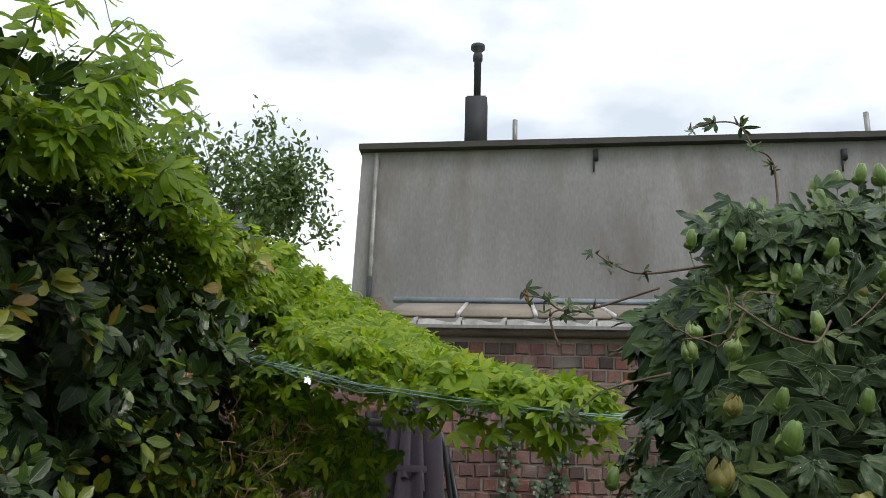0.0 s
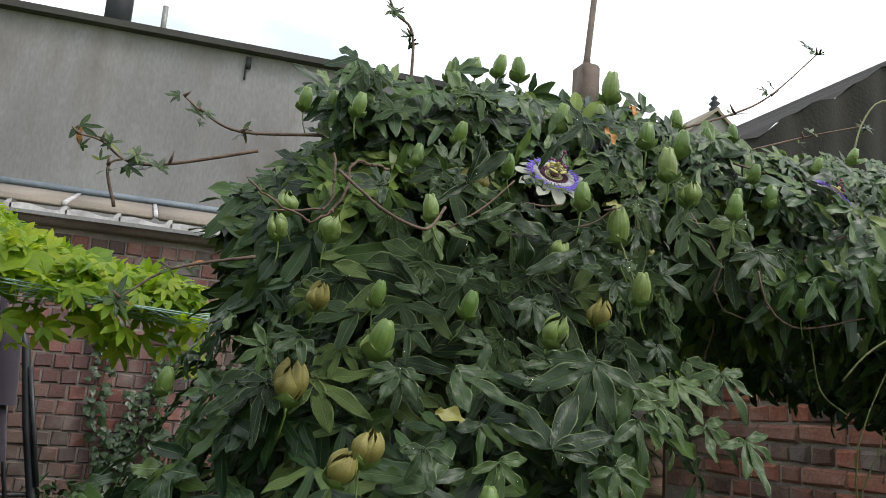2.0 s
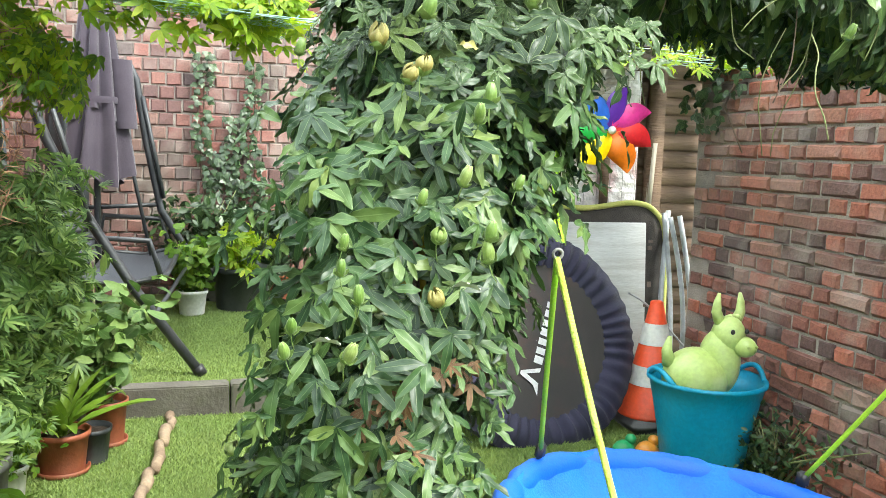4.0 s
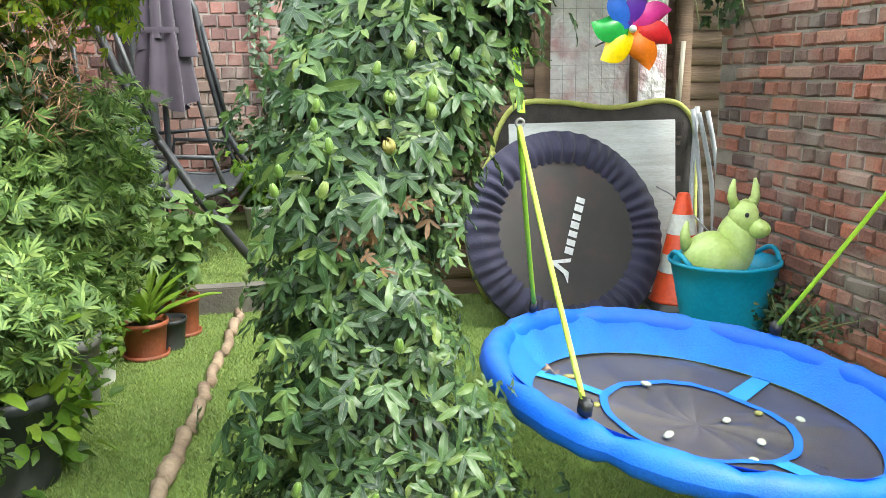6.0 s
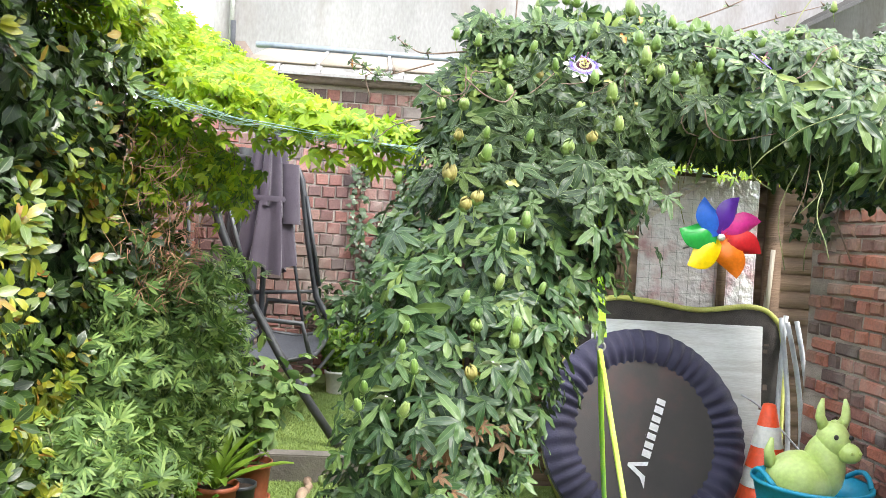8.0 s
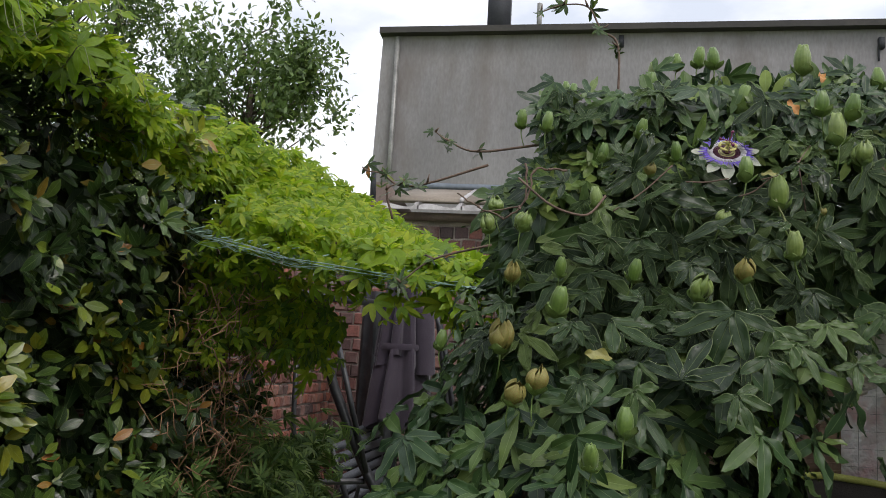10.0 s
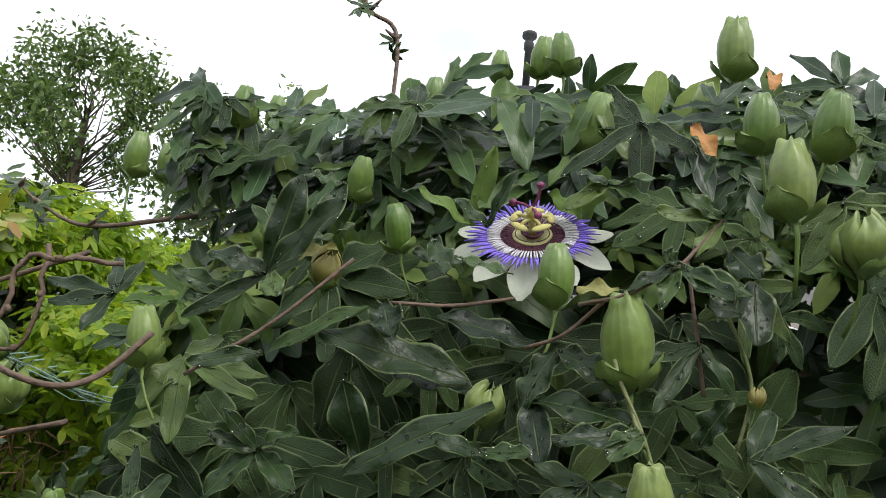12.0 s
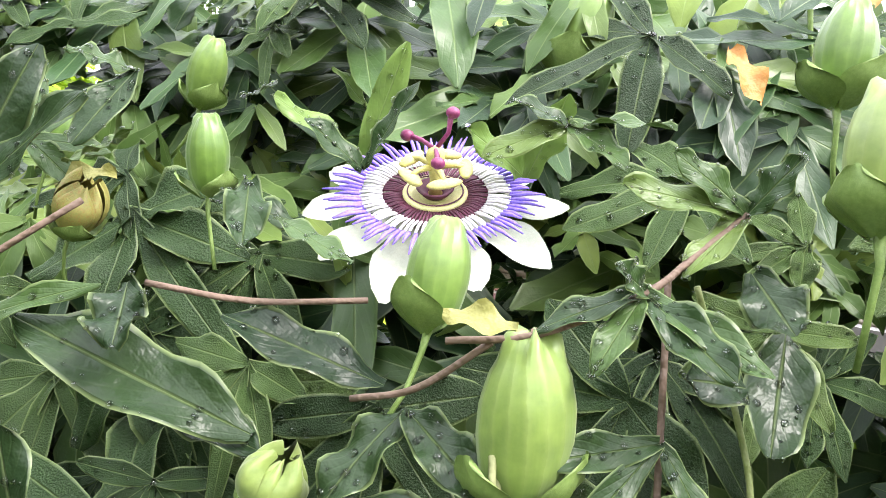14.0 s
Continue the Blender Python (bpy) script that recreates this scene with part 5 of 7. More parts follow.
def buds():
    rng = random.Random(88)
    shut = [bud_mesh(rng, 0.0), bud_mesh(rng, 0.3), bud_mesh(rng, 0.1), bud_mesh(rng, 0.8)]
    loose = [loose_bud_mesh(rng, M_BUDPALE) for _ in range(3)]
    faded = [loose_bud_mesh(rng, M_BUDYELLOW) for _ in range(3)]
    for grp, up, kinds in ((BUDS_FRONT, 1.6, shut), (BUDS_CREST, 2.4, shut), (BUDS_SIDE, 1.4, shut), (BUDS_COLUMN, 1.2, shut), (BUDS_OPENING, 1.0, loose), (BUDS_YELLOW, 0.9, faded)):
        for k, p in enumerate(grp):
            me, br = kinds[(k * 7 + len(grp)) % len(kinds)]
            ax = Vector((rng.uniform(-0.4, 0.4), rng.uniform(-0.7, -0.1), up)).normalized()
            s = 0.92 * p[3] if len(p) > 3 else rng.uniform(0.022, 0.030)
            m = Matrix.Translation(Vector(p[:3]) - ax * s * 0.45) @ ax.to_track_quat("Z", "Y").to_matrix().to_4x4() @ pose(0, 0, 0, 0, 0, rng.uniform(0, 360)) @ Matrix.Diagonal((s, s, s, 1))
            ob = new("bud", me)
            ob.parent, ob.matrix_basis = V_TH, m
            c = new("bract", br)
            c.parent = ob


buds()


def flower(at, normal, radius, turn=0.0):
    n = Vector(normal).normalized()
    m = Matrix.Translation(at) @ n.to_track_quat("Z", "Y").to_matrix().to_4x4() @ pose(0, 0, 0, 0, 0, turn) @ Matrix.Diagonal((radius, radius, radius, 1))
    rng = random.Random(5)
    g = Geo().lathe([(0.05, -0.12), (0.16, -0.06), (0.20, 0.0), (0.17, 0.02), (0.12, 0.0), (0.11, 0.05), (0.06, 0.06)], 24)
    fl = part("flower", g, M_CREAM, V_TH, "open white and violet passion flower", m=m)
    for k in range(10):
        low = k % 2
        w = 0.172 if low else 0.158
        vs, fs, uv = lobe(0.77, w, 12, 0.12 + 0.2 * low, 0.03 + 0.10 * low + rng.uniform(-0.03, 0.05), 0.10, 0.0, 0.14, tip=1.45, ph=k, cols=2)
        me = np_mesh("petal", np.array(vs), np.array(fs), uv=np.array(uv))
        me.materials.append(M_PETAL)
        o = new("petal", me)
        o.parent, o.matrix_basis = fl, pose(0, 0, -0.03 - 0.02 * low, 0, 0, 36 * k + rng.uniform(-3, 3))
    for nm, mt, r0, r1, w, cnt, zz in (("inner_corona", M_FILDARK, 0.215, 0.365, 0.0095, 84, 0.055), ("middle_corona", M_FILWHITE, 0.355, 0.51, 0.0105, 84, 0.07), ("outer_corona", M_FILBLUE, 0.50, 0.72, 0.014, 84, 0.075)):
        g = Geo()
        for j in range(cnt):
            a = 2 * math.pi * j / cnt + rng.uniform(-0.012, 0.012)
            b = a + rng.uniform(-0.03, 0.03) * (r1 > 0.6)
            rr = r1 * (rng.uniform(0.86, 1.06) if r1 > 0.6 else 1.0)
            z0, z1 = zz, zz + rng.uniform(-0.015, 0.03) * (1 if r1 > 0.4 else 0.4)
            p0, p1 = Vector((r0 * math.cos(a), r0 * math.sin(a), z0)), Vector((rr * math.cos(b), rr * math.sin(b), z1))
            g.tube([p0, p0.lerp(p1, 0.5) + Vector((0, 0, 0.012)), p1], [w, w, w * (0.35 if r1 > 0.6 else 1)], 5)
        part(nm, g, mt, fl)
    part("centre_ring", Geo().lathe([(0.215, 0.04), (0.222, 0.07), (0.205, 0.085), (0.15, 0.06), (0.10, 0.05)], 28, cap=False), M_CREAM, fl)
    part("dark_line", Geo().tube([(0.188 * math.cos(t), 0.188 * math.sin(t), 0.088) for t in np.linspace(0, 6.283, 37)[:-1]], 0.0055, 5, closed=True), M_FILDARK, fl)
    part("dark_fringe", Geo().lathe([(0.085, 0.06), (0.13, 0.115), (0.11, 0.12), (0.05, 0.07)], 22, cap=False), M_FILDARK, fl)
    part("column", Geo().tube([(0, 0, 0.04), (0, 0, 0.17), (0.0, 0.0, 0.30)], [0.045, 0.038, 0.05], 10), M_ANTHER, fl)
    part("ovary", Geo().ball((0, 0, 0.35), (0.065, 0.065, 0.075), n=12, k=7), M_ANTHER, fl)
    for k in range(5):
        a = 1.2566 * k + 0.3
        x, y = math.cos(a), math.sin(a)
        g = Geo().tube([(0, 0, 0.28), (0.13 * x, 0.13 * y, 0.29), (0.2 * x, 0.2 * y, 0.27)], [0.025, 0.02, 0.015], 7)
        mm = pose(0.2 * x, 0.2 * y, 0.26, 0, 0, math.degrees(a))
        g.ball((0, 0, 0), (0.050, 0.125, 0.028), mm, n=12, k=7)
        part("anther", g, M_ANTHER, fl)
    for k, (a, rise) in enumerate(((0.9, 0.22), (2.9, 0.03), (5.1, 0.02))):
        x, y = math.cos(a), math.sin(a)
        g = Geo().tube([(0, 0, 0.40), (0.10 * x, 0.10 * y, 0.43 + rise * 0.3), (0.20 * x * (0.6 if rise > 0.1 else 1), 0.2 * y * (0.6 if rise > 0.1 else 1), 0.41 + rise)], [0.017, 0.015, 0.022], 7)
        g.ball((0.22 * x * (0.6 if rise > 0.1 else 1), 0.22 * y * (0.6 if rise > 0.1 else 1), 0.41 + rise), (0.048, 0.042, 0.040), n=10, k=7)
        part("style", g, M_STYLE, fl)


flower((1.796, 1.356, 1.668), (-0.02, -0.74, 0.67), 0.0465)
flower((2.160, 1.335, 1.700), (0.5, -0.42, 0.75), 0.036, 20)


def stems():
    """Runners, tendrils and bare shoots that stand out of the mass."""
    rng = random.Random(14)
    wood = ((1.545, 1.27, 1.611), (1.582, 1.25, 1.577), (1.614, 1.25, 1.566), (1.63, 1.26, 1.572), (1.645, 1.27, 1.593))
    part("stem", Geo().tube(smooth_line(wood), 0.0014, 7), M_TWIG, V_TH)
    twigs = [((1.678, 1.5, 1.76), (1.670, 1.5, 1.856), (1.650, 1.5, 1.892), (1.624, 1.5, 1.921), (1.593, 1.5, 1.924), (1.560, 1.5, 1.911)), ((1.50, 1.44, 1.665), (1.416, 1.45, 1.644), (1.377, 1.45, 1.642), (1.340, 1.45, 1.655), (1.319, 1.45, 1.658)),
             ((1.56, 1.45, 1.70), (1.482, 1.46, 1.692), (1.442, 1.46, 1.700), (1.417, 1.46, 1.725)), ((1.365, 1.45, 1.596), (1.355, 1.45, 1.627), (1.377, 1.45, 1.642)), ((2.06, 1.5, 1.82), (2.150, 1.5, 1.851), (2.224, 1.5, 1.904), (2.304, 1.5, 1.980)), ((2.12, 1.5, 1.79), (2.26, 1.48, 1.84), (2.36, 1.47, 1.87)),
             ((1.50, 1.44, 1.555), (1.429, 1.45, 1.528), (1.384, 1.45, 1.505))]
    nodes = []
    for t in twigs:
        bent = [Vector(q) + Vector((rng.uniform(-0.006, 0.006), 0, rng.uniform(-0.008, 0.008))) for q in t]
        line = smooth_line(bent)
        g = Geo().tube(line, [0.0019 - 0.0011 * i / len(line) for i in range(len(line))], 6)
        t = bent
        for p in t[1:]:
            g.tube([p, p + Vector((rng.uniform(-0.012, 0.012), -0.004, rng.uniform(0.004, 0.014)))], [0.0022, 0.0006], 5)
            nodes.append(p)
        part("shoot", g, M_TWIG, V_TH)
    rq = np.random.RandomState(15)
    NP = np.repeat(np.array([tuple(q) for q in nodes]), 2, 0) + rq.normal(size=(2 * len(nodes), 3)) * 0.006
    foliage("shoot_foliage", "small bronze-green young leaves on bare shoots", L_HEDGE, V_TH, "passion", NP, unit(np.array([0, -0.7, 0.5]) + rq.normal(size=NP.shape) * 0.4), rq.normal(size=NP.shape), 0.012 + 0.016 * rq.rand(len(NP)), 16)
    near = [((1.655, 1.285, 1.578), (1.690, 1.288, 1.604), (1.722, 1.292, 1.636)), ((1.738, 1.305, 1.620), (1.765, 1.312, 1.622), (1.792, 1.325, 1.630)), ((1.822, 1.292, 1.622), (1.842, 1.292, 1.628), (1.863, 1.298, 1.643), (1.872, 1.31, 1.655), (1.884, 1.318, 1.671)),
            ((1.800, 1.305, 1.604), (1.816, 1.30, 1.610), (1.832, 1.293, 1.624)), ((1.851, 1.285, 1.565), (1.846, 1.29, 1.578), (1.838, 1.295, 1.600)), ((1.876, 1.31, 1.59), (1.872, 1.31, 1.62), (1.868, 1.312, 1.650))]
    near += [((1.876, 1.325, 1.652), (1.882, 1.33, 1.641), (1.891, 1.33, 1.624), (1.899, 1.33, 1.598), (1.893, 1.33, 1.570)), ((1.838, 1.292, 1.600), (1.841, 1.29, 1.590), (1.850, 1.29, 1.571), (1.857, 1.288, 1.550))]
    woody = [((1.60, 1.31, 1.632), (1.580, 1.29, 1.627), (1.562, 1.29, 1.624), (1.559, 1.29, 1.602), (1.547, 1.29, 1.579), (1.527, 1.29, 1.567), (1.498, 1.29, 1.580), (1.472, 1.29, 1.593)), ((1.551, 1.32, 1.640), (1.553, 1.32, 1.615), (1.545, 1.32, 1.587), (1.499, 1.32, 1.580)),
             ((1.985, 1.37, 1.66), (2.017, 1.36, 1.608), (2.010, 1.36, 1.571), (2.024, 1.36, 1.550), (2.060, 1.36, 1.541)), ((2.047, 1.33, 1.594), (2.059, 1.33, 1.553), (2.110, 1.33, 1.536), (2.199, 1.33, 1.555)), ((2.082, 1.45, 1.553), (2.064, 1.45, 1.494), (2.057, 1.45, 1.451))]
    for t in woody:
        line = [p + Vector((rng.uniform(-0.0015, 0.0015), rng.uniform(-0.0015, 0.0015), rng.uniform(-0.002, 0.002))) for p in smooth_line(t, 4)]
        g = Geo().tube(line, [0.0014 - 0.0005 * i / len(line) for i in range(len(line))], 8)
        for p in t[1:-1]:
            g.ball(p, (0.0019, 0.0018, 0.0020), n=8, k=6)
        part("woody_stem", g, M_TWIG, V_TH, "knotted grey-brown woody stem")
    for t in (((2.347, 1.4, 1.62), (2.357, 1.4, 1.529), (2.341, 1.4, 1.449), (2.298, 1.4, 1.398)), ((2.165, 1.38, 1.55), (2.170, 1.38, 1.520), (2.182, 1.38, 1.470), (2.223, 1.38, 1.444))):
        part("tendril", Geo().tube(smooth_line(t), 0.0011, 6), M_STEM, V_TH)
    rb = np.random.RandomState(66)
    BP = np.concatenate([np.array([2.10, 1.80, 1.56]) + rb.normal(size=(34, 3)) * np.array([0.045, 0.05, 0.045]), np.array([2.44, 1.85, 1.55]) + rb.normal(size=(22, 3)) * np.array([0.07, 0.05, 0.022])])
    foliage("hanging_young_foliage", "bright young leaves hanging from the net", L_HOP, V_TH, "passion", BP, unit(np.array([0, -0.9, 0.5]) + rb.normal(size=BP.shape) * 0.4), DOWN + rb.normal(size=BP.shape) * 0.5, 0.026 + 0.018 * rb.rand(len(BP)), 67)
    for k, t in enumerate(near):
        part("stem", Geo().tube(smooth_line(t), 0.0009, 7), M_TWIG if k in (0, 1, 2, 3, 5) else M_STEM, V_TH)
    for k in range(60):
        x = rng.uniform(1.5, 3.4)
        if x < 2.1:
            continue
        p = Vector((x, 1.62 - rng.uniform(0.2, 0.33), rng.uniform(1.45, 1.78)))
        pts = [p]
        d = Vector((rng.uniform(-1, 1), rng.uniform(-0.5, 0.2), rng.uniform(-0.6, 0.6))).normalized()
        for i in range(5):
            d = (d + Vector((rng.uniform(-0.5, 0.5), rng.uniform(-0.3, 0.3), rng.uniform(-0.5, 0.4)))).normalized()
            pts.append(pts[-1] + d * 0.04)
        part("runner", Geo().tube(smooth_line(pts, 3), 0.0013, 5), M_STEM if k % 3 else M_TWIG, V_TH)
    for k in range(14):
        x = rng.uniform(1.95, 3.3)
        p = Vector((x, rng.uniform(1.3, 1.75), 1.50))
        pts = [p + Vector((0.02 * math.sin(0.9 * i + k), 0.01 * i, -0.045 * i)) for i in range(rng.randint(3, 8))]
        part("tendril", Geo().tube(pts, 0.0011, 5), M_STEM, V_TH)
    rd = np.random.RandomState(19)
    DP = np.repeat(np.array([(1.533, 1.1, 0.936), (1.575, 1.1, 0.96), (1.631, 1.12, 0.966), (1.549, 1.08, 0.86), (1.492, 1.1, 0.928)]) + np.array([0, 0.02, 0]), 5, 0) + rd.normal(size=(25, 3)) * np.array([0.022, 0.02, 0.022])
    foliage("dead_foliage", "curled brown dead leaves", L_DEAD, V_TH, "passion", DP, unit(np.array([0, -0.8, 0.4]) + rd.normal(size=DP.shape) * 0.5), DOWN + rd.normal(size=DP.shape) * 0.5, 0.020 + 0.018 * rd.rand(25), 20)
    for k in range(7):
        a = 0.9 * k
        part("main_stem", Geo().tube([(1.575 + 0.06 * math.cos(a), 1.25 + 0.06 * math.sin(a), 0), (1.57 + 0.07 * math.cos(a + 1), 1.25 + 0.05 * math.sin(a + 1), 0.5), (1.58 + 0.05 * math.cos(a + 2), 1.28 + 0.05 * math.sin(a + 2), 1.0), (1.60, 1.42, 1.45)], [0.012, 0.010, 0.008, 0.006], 7), M_TWIG, V_TH)


stems()


def hedge():
    th = thing("hedge", "tall evergreen hedge with glossy oval leaves and orange new shoots", "hedge", at=(0, 0, 0))
    rs = np.random.RandomState(41)
    # shoots: each a tuft of leaves round an outward tip
    K = 3600
    y = -1.2 + 4.5 * rs.rand(K)
    z = 2.04 * rs.rand(K)
    top = rs.rand(K) < 0.16
    lum = 0.07 * np.sin(4.1 * y + 2.3 * z) + 0.05 * np.sin(9 * y - 7 * z) + 0.03 * np.sin(19 * y + 13 * z)
    x = 0.54 + lum - 0.20 * rs.rand(K) ** 1.6 - 0.12 * np.clip(z - 1.7, 0, 1)
    x = np.where(top, 0.05 + 0.5 * rs.rand(K), x)
    z = np.where(top, 1.97 + 0.10 * rs.rand(K) + lum, z)
    tips = np.stack([x, y, z], 1)
    out = unit(np.where(top[:, None], np.array([0.2, -0.1, 1.0]), np.array([1.0, -0.3, 0.45])) + rs.normal(size=tips.shape) * 0.4)
    young = (np.sin(5.3 * y + 4 * z) + np.sin(11 * z - 3 * y) + 0.9 * rs.randn(K)) > np.interp(z, (1.5, 1.9), (0.35, 1.5))
    young &= (x > 0.44) & (y > 1.5)
    for nm, mt, sel, per in (("foliage", L_HEDGE, ~young, 8), ("young_foliage", L_HEDGEY, young, 9)):
        T = np.repeat(tips[sel], per, 0)
        O = np.repeat(out[sel], per, 0)
        R = rs.normal(size=T.shape)
        R = unit(R - O * np.sum(R * O, axis=1, keepdims=True))
        P = T + R * 0.012 + O * (0.03 * rs.rand(len(T)) - 0.02)[:, None]
        tip = R + O * (0.1 + 0.7 * rs.rand(len(T)))[:, None]
        nrm = unit(O * 1.0 - R * 0.45 + rs.normal(size=P.shape) * 0.2)
        foliage(nm, "" if nm == "foliage" else "yellow-green young leaves in tufts", mt, th, "oval", P, nrm, tip, 0.034 + 0.024 * rs.rand(len(P)), 42, n=3)
    # Inner leaves carry the hedge's deep shade in their dark colour.
    m = 10000
    y = -1.2 + 4.4 * rs.rand(m)
    z = 2.0 * rs.rand(m)
    P = np.stack([0.20 + 0.20 * rs.rand(m) - 0.10 * np.clip(z - 1.7, 0, 1), y, z], 1)
    nrm = unit(np.array([1.0, -0.2, 0.3]) + rs.normal(size=P.shape) * 0.45)
    foliage("inner_foliage", "leaves deep in the hedge, coloured dark for the shade there", L_IVY, th, "oval", P, nrm, np.array([0.2, -0.2, 0.1]) + rs.normal(size=P.shape) * 0.7, 0.085 + 0.035 * rs.rand(m), 43, n=2)
    g = Geo()
    rng = random.Random(4)
    for i in range(26):
        yy = -1.1 + 0.17 * i
        pts = [(0.16 + rng.uniform(-0.06, 0.06), yy, 0)]
        for k in range(1, 8):
            pts.append((pts[-1][0] + rng.uniform(-0.03, 0.03), pts[-1][1] + rng.uniform(-0.06, 0.06), 0.3 * k))
        g.tube(pts, [0.014 - 0.0015 * k for k in range(8)], 6)
    part("branchwork", g, M_BARK, th, kind="stuff")


hedge()


def creeper():
    th = thing("bright_creeper", "light green creeper spilling over the hedge and an overhead net", "climbing plant", at=(0, 0, 0))
    rs = np.random.RandomState(51)
    # over the net, from the hedge to the passionflower
    n = 3600
    u, v = rs.rand(n), rs.rand(n)
    A, B, C_, D = (np.array(q) for q in ((0.66, 2.50, 1.72), (1.50, 2.10, 1.56), (1.52, 3.3, 1.655), (0.52, 3.9, 2.06)))
    base = ((1 - u) * (1 - v))[:, None] * A + (u * (1 - v))[:, None] * B + (u * v)[:, None] * C_ + ((1 - u) * v)[:, None] * D
    lift = (0.05 + 0.14 * (1 - u) ** 2 * (0.4 + v)) * rs.rand(n)
    P1 = base + np.stack([0 * u, 0 * u, lift], 1)
    # over the hedge's upper face
    n2 = 3600
    y2 = 1.5 + 2.7 * rs.rand(n2)
    top2 = 2.08 + 0.10 * np.clip(y2 - 2.2, 0, 2) + 0.05 * np.sin(7 * y2)
    z2 = top2 - rs.rand(n2) ** 1.3 * np.interp(y2, (1.5, 2.0, 2.5, 3.0, 4.2), (0.14, 0.12, 0.20, 0.30, 0.34))
    x2 = 0.60 - 0.25 * rs.rand(n2) ** 1.5 - 0.12 * (z2 > top2 - 0.06)
    P2 = np.stack([x2, y2, z2], 1)
    # strands hanging from the net at the far end of the hedge
    P3, g3 = [], Geo()
    for k in range(46):
        u = rs.rand() ** 1.4
        x0, y0 = 0.60 + 0.34 * u, 2.55 + 0.70 * rs.rand()
        z0 = 1.74 - 0.26 * u + 0.03 * rs.rand()
        ln = (0.14 + 0.30 * (1 - u) ** 1.3) * (0.5 + 0.6 * rs.rand())
        t = np.linspace(0, 1, 9)
        strand = np.stack([x0 + 0.05 * rs.randn() * t + 0.015 * np.sin(6 * t + k), y0 + 0.06 * rs.randn() * t, z0 - ln * t], 1)
        g3.tube([tuple(q) for q in strand], 0.0013, 4)
        m = int(8 + 26 * ln)
        q = rs.rand(m) * 8
        i0 = np.minimum(q.astype(int), 7)
        P3.append(strand[i0] + (strand[i0 + 1] - strand[i0]) * (q - i0)[:, None] + rs.normal(size=(m, 3)) * 0.018)
    P3 = np.concatenate(P3)
    n3 = len(P3)
    part("hanging_stemwork", g3, M_TWIG, th, kind="stuff")
    P = np.concatenate([P1, P2])
    rb = np.random.RandomState(58)
    ub, vb = rb.rand(70) * 0.55 + 0.45, rb.rand(70)
    PB = ((1 - ub) * (1 - vb))[:, None] * A + (ub * (1 - vb))[:, None] * B + (ub * vb)[:, None] * C_ + ((1 - ub) * vb)[:, None] * D + np.array([0, 0, 0.035])
    foliage("broad_foliage", "broad rounded pale green leaves", L_HOP, th, "broad", PB, unit(np.array([0, -0.75, 0.6]) + rb.normal(size=PB.shape) * 0.35), np.array([0.1, -0.3, -0.5]) + rb.normal(size=PB.shape) * 0.5, 0.06 + 0.035 * rb.rand(70), 59)
    # shoots falling over the near edge of the net
    n4 = 170
    u4, d4 = rs.rand(n4), rs.rand(n4) ** 2
    P4 = (1 - u4)[:, None] * A + u4[:, None] * B + np.stack([0.02 * rs.randn(n4), -0.03 + 0.10 * rs.rand(n4), 0.02 - (0.03 + 0.10 * (0.4 + 0.6 * np.sin(17 * u4) ** 2)) * d4 - 0.025 * np.sin(math.pi * u4)], 1)
    P = np.concatenate([P, P4])
    nrm = unit(np.array([0.15, -0.45, 0.8]) + rs.normal(size=P.shape) * 0.5)
    tip = np.array([0.5, -0.5, -0.35]) + rs.normal(size=P.shape) * 0.6
    foliage("foliage", "", L_HOP, th, "creeper", P, nrm, tip, 0.027 + 0.027 * rs.rand(len(P)), 52)
    nrm = unit(np.array([0.7, -0.6, 0.3]) + rs.normal(size=P3.shape) * 0.4)
    tip = np.array([0.2, -0.2, -0.8]) + rs.normal(size=P3.shape) * 0.4
    half = rs.rand(n3) < 0.35
    for nm, mt, sel in (("hanging_foliage", L_CREEP, half), ("hanging_foliage", L_HOP, ~half)):
        foliage(nm, "hanging creeper shoots", mt, th, "creeper", P3[sel], nrm[sel], tip[sel], 0.030 + 0.022 * rs.rand(sel.sum()), 53)
    return th


CREEPER = creeper()


